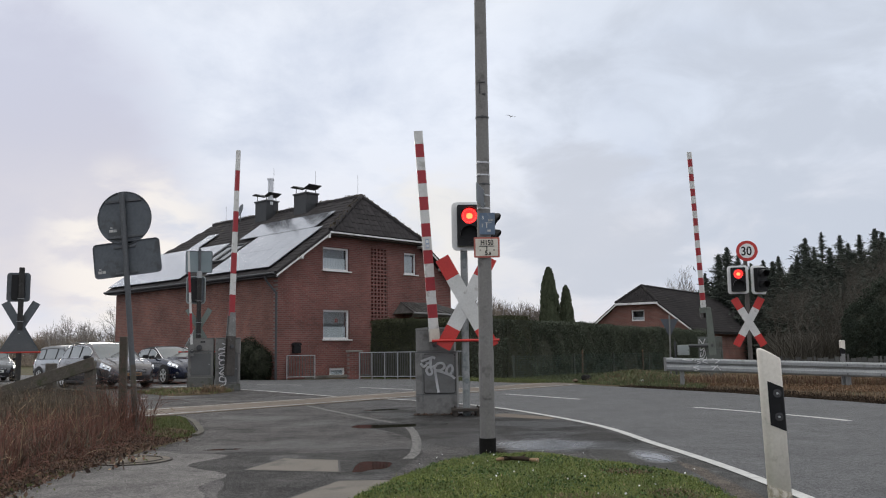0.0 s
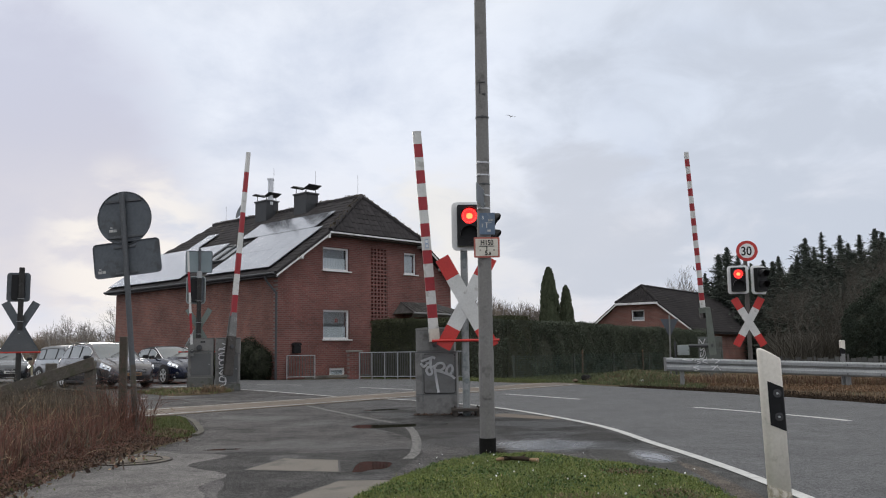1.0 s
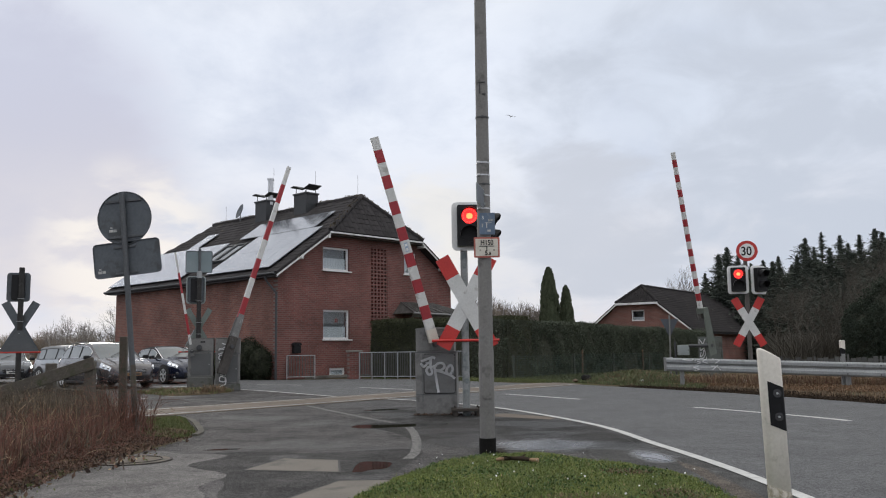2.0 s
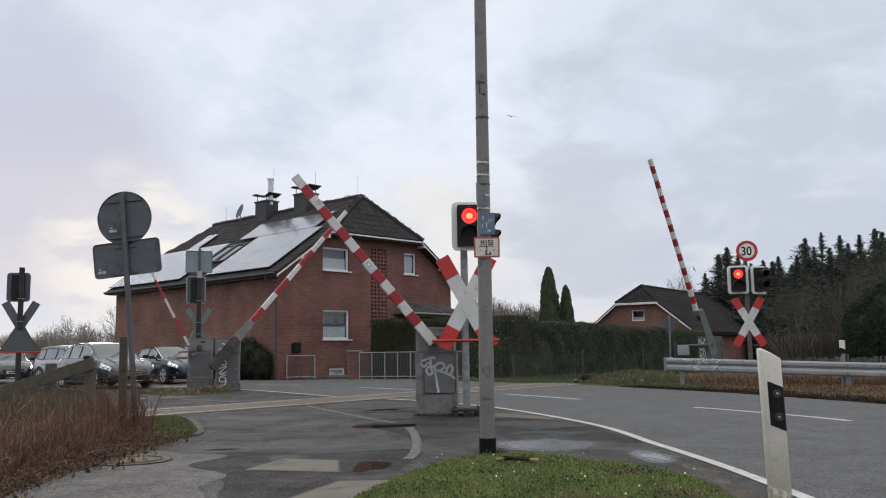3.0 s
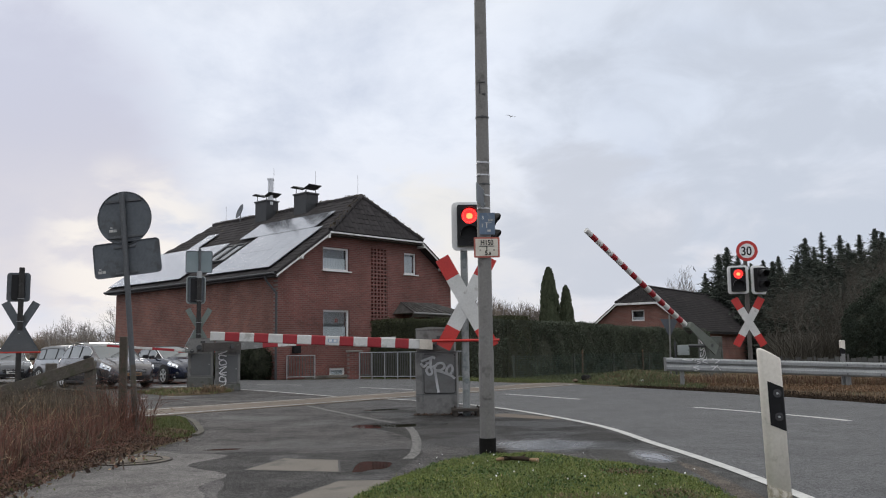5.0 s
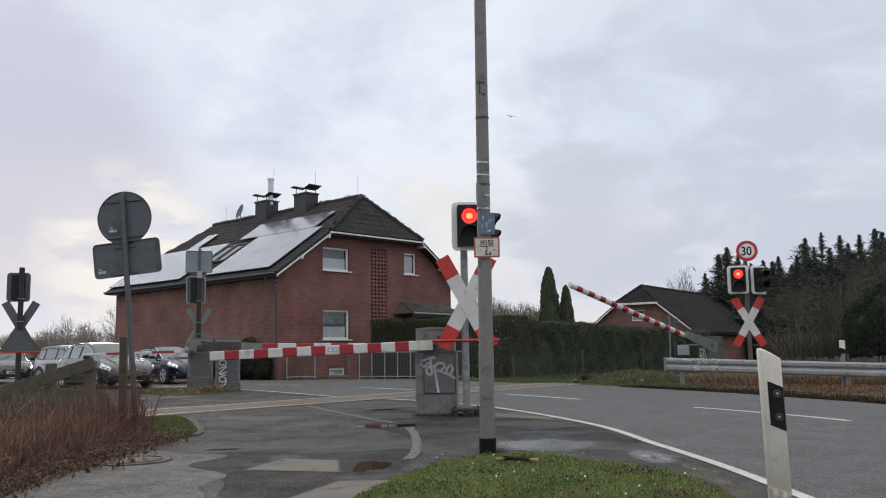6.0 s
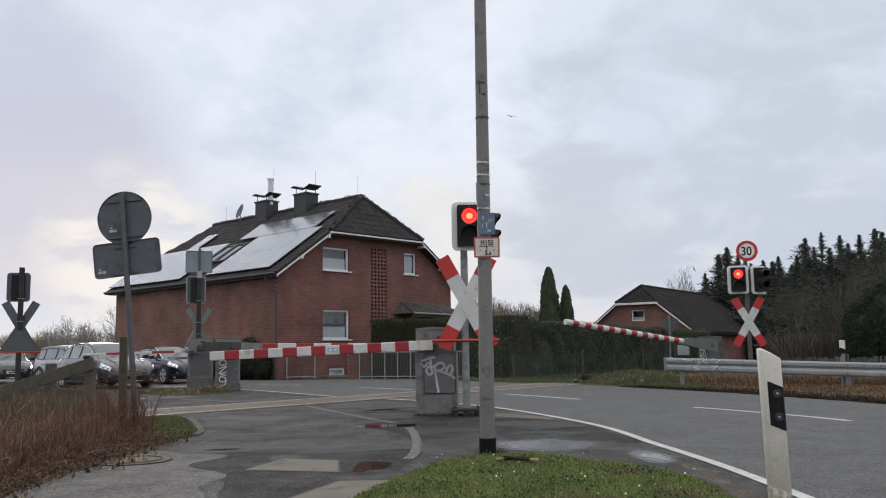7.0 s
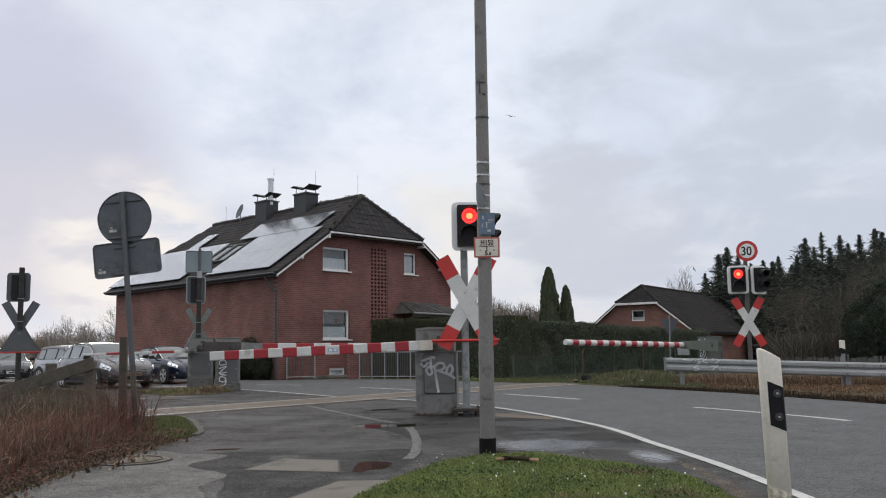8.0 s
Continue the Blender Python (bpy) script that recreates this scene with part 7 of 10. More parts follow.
# ---------------------------------------------------------------- hedge, fences, garden
def hedge_run(name, p0, p1, h0, h1, depth, count, leaf, seed, label, material="hedge_leaf"):
    rng = np.random.default_rng(seed)
    p0, p1 = np.array(p0, float), np.array(p1, float)
    d = p1 - p0
    L = np.linalg.norm(d)
    d /= L
    s = np.array([-d[1], d[0]])
    h = thing(name, pose(p0[0], p0[1], 0, 0, 0, math.degrees(math.atan2(d[1], d[0]))), label, "hedge")
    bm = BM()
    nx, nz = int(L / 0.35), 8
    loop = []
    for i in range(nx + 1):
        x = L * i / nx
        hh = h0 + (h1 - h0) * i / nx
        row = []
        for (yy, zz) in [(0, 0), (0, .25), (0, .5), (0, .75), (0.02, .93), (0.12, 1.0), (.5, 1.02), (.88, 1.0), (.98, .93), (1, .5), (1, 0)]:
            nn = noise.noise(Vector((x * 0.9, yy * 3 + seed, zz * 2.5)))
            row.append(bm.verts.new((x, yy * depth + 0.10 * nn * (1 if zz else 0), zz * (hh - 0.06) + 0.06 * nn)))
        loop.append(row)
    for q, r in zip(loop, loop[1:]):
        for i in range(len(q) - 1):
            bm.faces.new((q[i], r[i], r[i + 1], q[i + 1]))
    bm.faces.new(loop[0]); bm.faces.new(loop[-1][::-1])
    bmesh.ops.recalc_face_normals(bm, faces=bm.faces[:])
    # solid body in the shade colour, showing between the leaves
    part("hedge_body", bm, M["shaded_core"], h, "solid core coloured like the shade between the leaves")
    u = rng.random(count) * L
    hh = h0 + (h1 - h0) * u / L
    face = rng.random(count)
    z = np.where(face < 0.62, rng.random(count) ** 0.85 * hh, hh + rng.normal(0, 0.035, count))
    y = np.where(face < 0.62, rng.normal(-0.03, 0.05, count), rng.random(count) * depth)
    bulge = 0.07 * np.sin(u * 1.7) * np.sin(z * 2.1 + u) + 0.04 * np.sin(u * 5.1 + z * 4)
    y = y + np.where(face < 0.62, bulge, 0)
    z = z + np.where(face < 0.62, 0, bulge * 0.8)
    ends = rng.random(count) < 0.06
    u = np.where(ends, np.where(rng.random(count) < 0.5, rng.normal(-0.02, 0.04, count), L + rng.normal(0.02, 0.04, count)), u)
    y = np.where(ends, rng.random(count) * depth, y)
    z = np.where(ends, rng.random(count) * hh, z)
    c = np.stack([u, y, z], 1)
    scatter_mesh("hedge_leaves", leaf_quads(rng, c, leaf), M[material], "dark green clipped foliage", "", parent=h)["kind"] = "stuff"


hedge_run("garden_hedge", (-3.15, 37.8), (2.4, 33.2), 2.42, 2.28, 1.6, 60000, 0.028, 3, "clipped dark green hedge along the garden")
hedge_run("garden_hedge", (2.2, 33.1), (14.5, 48.2), 2.22, 1.92, 1.5, 130000, 0.029, 4, "long clipped dark green hedge beside the track", "hedge_leaf_long")


M["dark_bush"] = surface("dark_bush_leaf", (0.02, 0.025, 0.017), (0.046, 0.052, 0.034), spec=0.08, rough=0.95, coarse=2, fine=12, bump=0.0, vary=0.3)


def bush(m, r, h, count, leaf, seed, label, material="hedge_leaf"):
    rng = np.random.default_rng(seed)
    b = thing("garden_bush", m, label, "bush")
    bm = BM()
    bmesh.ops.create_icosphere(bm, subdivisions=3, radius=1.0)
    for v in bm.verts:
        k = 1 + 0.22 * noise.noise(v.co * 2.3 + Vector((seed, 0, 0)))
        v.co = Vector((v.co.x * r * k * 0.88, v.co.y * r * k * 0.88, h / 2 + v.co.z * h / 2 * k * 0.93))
    # the bush's inner shade is painted as a dark solid core
    part("bush_core", bm, M["shaded_core"], b)
    v = rng.normal(size=(count, 3)); v /= np.linalg.norm(v, axis=1)[:, None]
    k = 1 + 0.2 * np.sin(v[:, 0] * 5 + seed) * np.sin(v[:, 1] * 4 + v[:, 2] * 6) + rng.normal(0, 0.09, count)
    c = np.stack([v[:, 0] * r * k, v[:, 1] * r * k, np.maximum(0.02, h / 2 + v[:, 2] * h / 2 * k)], 1)
    scatter_mesh("bush_leaves", leaf_quads(rng, c, leaf), M[material], "dark evergreen leaves", "", parent=b)["kind"] = "stuff"


bush(pose(-7.75, 36.65, -0.01), 0.55, 1.35, 6500, 0.03, 11, "dark evergreen bush against the house wall", "dark_bush")
bush(pose(-8.3, 37.0, -0.01), 0.6, 1.65, 7500, 0.03, 16, "dark evergreen bush against the house wall", "dark_bush")
bush(pose(-8.95, 37.6, -0.01), 0.65, 1.45, 7000, 0.03, 12, "dark evergreen bush against the house wall", "dark_bush")
bush(pose(-10.6, 39.2, -0.01), 0.6, 1.1, 3500, 0.05, 13, "low evergreen bush at the foot of the wall")


def railing(m, length, h, posts, bars, label, name="garden_railing"):
    f = thing(name, m, label, "railing")
    bm = BM()
    box(bm, (length / 2, 0, h), (length, 0.045, 0.032), bevel=0.006)
    part("top_rail", bm, M["galv"], f)
    bm = BM()
    box(bm, (length / 2, 0, 0.1), (length, 0.04, 0.035), bevel=0.006)
    part("bottom_rail", bm, M["galv"], f)
    for k in range(posts):
        bm = BM()
        box(bm, (length * k / (posts - 1), 0, h / 2), (0.038, 0.045, h), bevel=0.006)
        part("railing_post", bm, M["galv"], f)
    for k in range(bars):
        bm = BM()
        x = length * (k + 0.5) / bars
        box(bm, (x, 0, (h + 0.1) / 2), (0.03, 0.022, h - 0.1))
        part("railing_bar", bm, M["bar"], f)
    return f


M["bar"] = surface("grey_bar", (0.06, 0.06, 0.058), (0.12, 0.12, 0.115), rough=0.5, metal=0.4, coarse=4, fine=40, bump=0.05)
railing(pose(-3.45, 35.6, 0, 0, 0, -24), 4.6, 1.06, 9, 58, "galvanised garden railing before the hedge")
railing(pose(-6.55, 36.45, 0, 0, 0, 8), 1.15, 0.98, 2, 10, "small galvanised gate before the house wall", "garden_gate")
gp = thing("gate_pier", pose(-3.7, 35.9, 0, 0, 0, 20), "low brick gate pier beside the railing", "pier")
bm = BM(); box(bm, (0, 0, 0.55), (0.5, 0.4, 1.1), bevel=0.01); part("pier_body", bm, M["brick_gable"], gp)
bm = BM(); box(bm, (0, 0, 1.13), (0.6, 0.5, 0.07), bevel=0.015); part("pier_cap", bm, M["concrete"], gp)


def mesh_fence():
    f = thing("wire_fence", pose(2.4, 31.9, 0, 0, 0, math.degrees(math.atan2(11.5, 8.4))), "green wire mesh fence with wooden posts before the hedge", "fence")
    L, h = 14.2, 0.86
    for k, s in ((0, 0.2), (1, 4.9), (2, 5.6), (3, 8.6), (4, 11.8), (5, 12.5)):
        bm = BM()
        hh = h + (0.16 if k in (2, 4) else 0.04)
        tube(bm, [(s, 0, 0), (s + (0.07 if k == 2 else 0.0), 0.01, hh)], [0.042, 0.036], 8)
        fp = part("fence_post", bm, M["post_brown"] if k in (2, 4) else M["post_green"], f, "brown wooden post" if k in (2, 4) else "grey-green fence post")
        if k in (2, 4):
            bm = BM()
            e = s + (0.07 if k == 2 else 0.0)
            tube(bm, [(e - 0.004, 0.01, hh - 0.09), (e, 0.01, hh + 0.012)], [0.040, 0.030], 8)
            part("post_tip", bm, M["post_brown_light"], fp, "pale frayed post tip")
    bm = BM()
    for k in range(int(L / 0.10)):
        box(bm, (0.10 * k, -0.04, h / 2), (0.004, 0.004, h))
    for k in range(11):
        box(bm, (L / 2, -0.045, 0.05 + h * k / 11), (L, 0.004, 0.004))
    tagged(part("wire_mesh", bm, M["wire"], f, "dark green wire mesh"), kind="stuff")


M["wire"] = surface("green_wire", (0.03, 0.06, 0.05), (0.05, 0.09, 0.075), rough=0.5, coarse=5, fine=40, bump=0.0)
M["post_brown"] = surface("brown_post", (0.085, 0.06, 0.042), (0.15, 0.105, 0.072), rough=0.85, coarse=3, fine=30, bump=0.4)
M["post_green"] = surface("green_grey_post", (0.045, 0.05, 0.04), (0.075, 0.08, 0.064), rough=0.85, coarse=3, fine=30, bump=0.3)
M["post_brown_light"] = surface("fresh_broken_wood", (0.17, 0.10, 0.06), (0.34, 0.22, 0.13), rough=0.85, coarse=8, fine=50, bump=0.3)
mesh_fence()


# ---------------------------------------------------------------- trees
def columnar(m, h, r, count, seed):
    rng = np.random.default_rng(seed)
    t = thing("columnar_conifer", m, "dark slender columnar evergreen behind the hedge", "tree", "columnar evergreens")
    bm = BM()
    tube(bm, [(0, 0, 0), (0, 0, h * 0.5), (0, 0, h * 0.9)], [0.1, 0.06, 0.02], 8)
    part("trunk", bm, M["bark"], t)
    u = rng.random(count) ** 0.9
    prof = r * np.clip(np.minimum(1, (0.35 + u * 2.6)) * np.sqrt(np.clip(1 - u ** 2.4, 0, 1)), 0.05, 1)
    a = rng.random(count) * 2 * np.pi
    rr = prof * (0.75 + 0.3 * rng.random(count)) * (1 + 0.12 * np.sin(a * 3 + u * 14))
    c = np.stack([rr * np.cos(a), rr * np.sin(a), u * h], 1)
    up = np.stack([0.25 * np.cos(a), 0.25 * np.sin(a), np.ones(count)], 1)
    side = np.stack([-np.sin(a), np.cos(a), np.zeros(count)], 1) + rng.normal(0, 0.4, (count, 3))
    s = 0.16 * rng.uniform(0.6, 1.4, count)[:, None]
    q = np.stack([c - up * s, c - side * s * 0.4, c + up * s, c + side * s * 0.4], 1)
    scatter_mesh("crown", q, M["thuja"], "dense dark evergreen sprays", "", parent=t)


columnar(pose(6.3, 52.0, 0), 5.85, 0.62, 6000, 21)
columnar(pose(7.45, 53.0, 0), 4.8, 0.45, 4500, 22)


def conifer_mesh(seed, h, r, boughs, sprays):
    """Needle boughs in uneven clumps round a trunk: broad below, ragged and narrowing to an open top."""
    rng = np.random.default_rng(seed)
    quads = []
    bare = rng.uniform(0.03, 0.12)
    lobes = rng.uniform(0.6, 1.25, 40)
    turns = rng.uniform(0, 6.28, 40)
    for k in range(boughs):
        f = rng.random() ** 0.92
        z = h * (bare + (1 - bare) * f)
        a = rng.random() * 2 * np.pi
        lobe = lobes[int(f * 39)] * (1 + 0.30 * math.cos(a - turns[int(f * 39)]))
        reach = r * ((1 - f) ** 0.88 + 0.012) * lobe
        L = reach * rng.uniform(0.35, 1.15)
        d = np.array([np.cos(a), np.sin(a), 0]); s = np.array([-np.sin(a), np.cos(a), 0])
        lift = rng.uniform(-0.15, 0.25) + 0.55 * f
        for j in range(sprays):
            g = (j + rng.random()) / sprays
            c = d * L * g + np.array([0, 0, z + lift * L * g - 0.38 * L * g * g]) + rng.normal(0, 0.04 + 0.07 * (1 - f), 3)
            w = (0.05 + 0.42 * L / sprays) * (1.15 - 0.7 * g) * rng.uniform(0.5, 1.5)
            ln = (0.06 + 0.85 * L / sprays) * rng.uniform(0.6, 1.5)
            e = d * rng.uniform(0.5, 1) + s * rng.normal(0, 0.7) + np.array([0, 0, rng.normal(0.05, 0.3)])
            up = s * rng.normal(0, 0.6) + np.array([0, 0, rng.uniform(0.2, 0.8)])
            quads.append([c - e * ln, c - up * w, c + e * ln, c + up * w * 0.5])
    for k in range(24):
        c = np.array([0, 0, h * (0.92 + 0.085 * k / 24)]) + rng.normal(0, 0.05, 3)
        e = rng.normal(0, 1, 3) * 0.13 * (1.1 - k / 24)
        quads.append([c - e, c - np.array([0, 0, 0.13]), c + e, c + np.array([0, 0, 0.13])])
    return np.array(quads)


def conifer(m, h, r, seed, boughs=900, sprays=9):
    t = thing("conifer_tree", m, "dark spruce with drooping boughs at the edge of the wood", "tree", "conifers of the wood")
    bm = BM()
    tube(bm, [(0, 0, 0), (0, 0, h * 0.6), (0, 0, h * 0.99)], [0.2, 0.1, 0.02], 8)
    part("trunk", bm, M["bark"], t)
    scatter_mesh("crown", conifer_mesh(seed, h, r, boughs, sprays), M["conifer"], "dark needle boughs", "", parent=t)
    return t


rs = np.random.default_rng(77)
SPRUCE_H = 11.6
spruces = [conifer(pose(26 + 2.2 * k, 70 + 6 * (k % 2), 0), SPRUCE_H, (4.6, 3.6, 5.0, 3.2, 4.2)[k], 30 + k, (1250, 1050, 1250, 460, 1150)[k]) for k in range(5)]
# the trees that stand out along the top of the wood: x, y, height, which spruce
SKYLINE = ((22.9, 76, 7.5, 1), (23.5, 74, 8.9, 0), (24.6, 75, 9.6, 2), (26.2, 77, 9.2, 4), (31.0, 84, 9.3, 2), (31.7, 82, 9.5, 1), (33.4, 80, 9.0, 4), (34.3, 84, 9.8, 0), (35.2, 84, 11.4, 2),
           (37.7, 88, 11.0, 4), (39.4, 90, 12.8, 3), (38.4, 86, 10.7, 0), (41.3, 90, 12.4, 1), (41.2, 88, 11.3, 2), (44.3, 92, 12.7, 4), (47.0, 94, 13.6, 0), (48.8, 96, 13.4, 2), (49.5, 94, 13.3, 1), (52.0, 96, 14.0, 4), (55.0, 97, 14.2, 2))


def place_woods():
    for x, y, hh, k in SKYLINE:
        c = copy_thing(spruces[k], pose(x, y, 0, 0, 0, rs.uniform(0, 360)))
        sc = hh / SPRUCE_H
        c.scale = (sc * 1.05, sc * 1.05, sc)
    # lower rows in front that close the wood, and a few between
    spots = []
    for k in range(30):
        f = k / 29
        spots.append((24.3 + 27 * f + rs.uniform(-0.7, 0.7), 71 + rs.uniform(-3, 3) + 8 * f, rs.uniform(0.50, 0.68) * (0.84 + 0.34 * f)))
    for k in range(34):
        f = k / 33
        spots.append((27.5 + 29 * f + rs.uniform(-0.8, 0.8), 83 + rs.uniform(-3, 3) + 9 * f, rs.uniform(0.72, 0.88) * (0.84 + 0.34 * f)))
    for k in range(24):
        f = k / 23
        spots.append((33 + 34 * f + rs.uniform(-0.8, 0.8), 100 + rs.uniform(-3, 3), rs.uniform(0.80, 0.92) * (0.90 + 0.38 * f)))
    for i, (x, y, sc) in enumerate(spots):
        c = copy_thing(spruces[i % 5 if i % 5 != 3 else 0], pose(x, y, 0, 0, 0, rs.uniform(0, 360)))
        wide = sc * rs.uniform(1.2, 1.6)
        c.scale = (wide, wide, sc)


place_woods()
for s_, (x, y, sc) in zip(spruces, ((58, 99, 1.25), (29.3, 82, 0.72), (45.8, 91, 1.02), (61, 100, 1.2), (28.0, 79, 0.74))):
    s_.matrix_basis = pose(x, y, 0)
    s_.scale = (sc, sc, sc)


M["wood_twig"] = surface("wood_edge_twigs", (0.05, 0.045, 0.037), (0.10, 0.089, 0.073), rough=0.95, coarse=1, fine=15, bump=0.0, vary=0.3)
M["far_wood"] = surface("far_wood_twigs", (0.13, 0.11, 0.095), (0.215, 0.185, 0.16), rough=0.95, coarse=0.3, fine=5, bump=0.0, vary=0.3)
# grey twigs with the far field's haze mixed into their colour
M["hazed_grey_twig"] = surface("haze_grey_twigs", (0.2, 0.183, 0.17), (0.32, 0.295, 0.275), rough=0.95, coarse=0.3, fine=5, bump=0.0, vary=0.3)


def bare_tree_mesh(seed, h, spread, depth=5, r0=0.12, upward=0.6):
    """A branching bare tree: limbs split again and again into fine twigs."""
    rng = np.random.default_rng(seed)
    bm = BM()

    def grow(p, d, L, r, lev):
        q = p + d * L
        mid = p + d * L * 0.5 + Vector(rng.normal(0, 0.04 * L, 3))
        tube(bm, [p, mid, q], [r, r * 0.85, r * 0.68], 5 if lev > 2 else 3, False)
        if lev == 0:
            return
        for k in range(3 if lev > 1 else 4):
            nd = (d + Vector(rng.normal(0, spread, 3)) + Vector((0, 0, upward * 0.25))).normalized()
            grow(p + d * L * (0.55 + 0.45 * rng.random()), nd, L * rng.uniform(0.55, 0.8), r * 0.55, lev - 1)
    grow(Vector((0, 0, 0)), Vector((0, 0, 1)), h * 0.36, r0, depth)
    return bm


def bare_tree(m, h, seed, label, spread=0.45, depth=5, r0=0.12, material="twig"):
    t = thing("bare_tree", m, label, "tree", "bare trees")
    part("bare_crown", bare_tree_mesh(seed, h, spread, depth, r0), M[material], t, "fine bare branches")
    return t


bare = [bare_tree(pose(-40 - 6 * k, 105 + 3 * k, 0), 8.0, 50 + k, "leafless tree on the far field edge", depth=6, r0=0.085, spread=0.5, material="hazed_twig") for k in range(3)]
for b_ in bare:
    b_.scale = (0.55, 0.55, 0.55)
for k in range(6):
    x, y = -46 + 1.5 * k + rs.uniform(-1, 1), 108 + rs.uniform(-8, 8)
    c = copy_thing(bare[k % 3], pose(x, y, 0, 0, 0, rs.uniform(0, 360)))
    sc = rs.uniform(0.4, 0.66)
    c.scale = (sc, sc, sc)
bare_tree(pose(-19.3, 52.5, 0), 4.5, 61, "leafless tree beside the house", spread=0.5, depth=6, r0=0.05)


def twiggy_tree(m, h, r, count, seed, material, label):
    """A far leafless crown: a short trunk with forking limbs and a rounded cloud of fine twigs."""
    rng = np.random.default_rng(seed)
    t = thing("bare_tree", m, label, "tree", "bare trees")
    bm = BM()
    tube(bm, [(0, 0, 0), (0.05, 0, h * 0.3), (0, 0.05, h * 0.62)], [0.16, 0.11, 0.05], 6)
    for k in range(7):
        a, z = rng.uniform(0, 6.28), h * rng.uniform(0.15, 0.45)
        tube(bm, [(0, 0, z), (r * 0.4 * math.cos(a), r * 0.4 * math.sin(a), z + h * 0.25), (r * 0.6 * math.cos(a), r * 0.6 * math.sin(a), z + h * 0.45)], [0.07, 0.05, 0.02], 5)
    part("trunk", bm, M[material], t)
    v = rng.normal(size=(count, 3)); v /= np.linalg.norm(v, axis=1)[:, None]
    k = rng.random(count) ** 0.45 * (1 + 0.16 * np.sin(v[:, 0] * 5 + seed) * np.sin(v[:, 2] * 6 + v[:, 1] * 4))
    c = np.stack([v[:, 0] * r * k, v[:, 1] * r * k, np.maximum(0.1, h * 0.55 + v[:, 2] * h * 0.44 * k)], 1)
    d = v * np.array([0.7, 0.7, 0.5]) + np.array([0, 0, 0.75]) + rng.normal(0, 0.35, (count, 3))
    d *= rng.uniform(0.2, 0.6, count)[:, None]
    s = np.stack([rng.uniform(0.008, 0.02, count), np.zeros(count), np.zeros(count)], 1)
    scatter_mesh("bare_crown", np.stack([c - s, c + s, c + d + s * 0.3, c + d - s * 0.3], 1), M[material], "cloud of fine bare twigs", "", parent=t)


for k in range(11):
    # small trees in a loose row on the far field edge
    twiggy_tree(pose(-47.8 + 1.05 * k + rs.uniform(-0.4, 0.4), 110 + rs.uniform(-4, 4), 0), rs.uniform(4.2, 6.0), rs.uniform(1.0, 1.6), 1100, 200 + k, "hazed_grey_twig", "small leafless tree on the far field edge")
for k in range(6):
    # brown wood showing over the garden hedge
    twiggy_tree(pose(3.6 + 1.75 * k + rs.uniform(-0.4, 0.4), 100 + rs.uniform(-3, 3), 0), 6.9 - 0.28 * k, 2.2, 4200, 260 + k, "far_wood", "brown leafless tree far behind the garden hedge")
for k in range(6):
    twiggy_tree(pose(-55.5 + 1.6 * k + rs.uniform(-0.4, 0.4), 112 + rs.uniform(-3, 3), -0.6), rs.uniform(4.0, 4.9), rs.uniform(1.7, 2.3), 3600, 230 + k, "hazed_twig", "rounded brown leafless shrub on the far field edge")
for x, y, sc in ((33.0, 114, 1.1), (5.2, 84, 0.85), (6.0, 86, 0.7), (6.9, 82, 0.65), (7.8, 85, 0.6), (8.6, 84, 0.55), (9.4, 86, 0.6), (10.6, 85, 0.5)):
    c = copy_thing(bare[1], pose(x, y, 0, 0, 0, rs.uniform(0, 360)))
    c.scale = (sc * 0.6, sc * 0.6, sc)


for x, y, hh, r_ in ((31.0, 112, 11.4, 1.25), (29.5, 113, 9.6, 0.9), (32.6, 114, 9.2, 0.8)):
    # fine upright birches behind the low house
    twiggy_tree(pose(x, y, 0), hh, r_, 1500, int(x * 10), "far_wood", "fine leafless birch far behind the low house")


def thicket(name, centre, size, count, seed, label, material="twig", leaf=0.0):
    """A belt of bare upright stems and twigs too many to count."""
    rng = np.random.default_rng(seed)
    x = rng.uniform(-1, 1, count) * size[0]; y = rng.uniform(-1, 1, count) * size[1]
    h = size[2] * (0.55 + 0.45 * rng.random(count)) * (0.75 + 0.25 * np.sin(x * 0.9 + seed))
    z0 = rng.random(count) ** 1.3 * h * 0.8
    L = rng.uniform(0.5, 1.6, count)
    lean = rng.normal(0, 0.35, (count, 2))
    p = np.stack([x, y, z0], 1)
    q = np.stack([x + lean[:, 0] * L, y + lean[:, 1] * L, np.minimum(z0 + L, h + 0.4)], 1)
    w = rng.uniform(0.008, 0.028, count)
    s = np.stack([w, np.zeros(count), np.zeros(count)], 1)
    ob = scatter_mesh(name, np.stack([p - s, p + s, q + s * 0.4, q - s * 0.4], 1), M[material], label, "thicket")
    ob.matrix_basis = pose(*centre)
    return ob


thicket("far_thicket", (-40, 112, 0), (22, 6, 1.7), 12000, 71, "brown leafless thicket on the far field edge", "hazed_twig")
bare_wood = [bare_tree(pose(27.5 + 5 * k, 58 + k, 0), 8.0, 150 + k, "leafless grey-brown tree at the edge of the wood", depth=6, r0=0.07, spread=0.42, material="wood_twig") for k in range(3)]
for k in range(44):
    x, y = 21.5 + 0.42 * k + rs.uniform(-0.5, 0.5), 55 + rs.uniform(-4, 5) + 0.3 * k
    c = copy_thing(bare_wood[k % 3], pose(x, y, 0, 0, 0, rs.uniform(0, 360)))
    sc = rs.uniform(0.58, 0.98) * (0.78 + 0.013 * k)
    c.scale = (sc, sc, sc)
thicket("wood_undergrowth", (30, 60, 0), (7, 4, 3.2), 9000, 72, "grey-brown leafless undergrowth before the wood", "wood_twig")
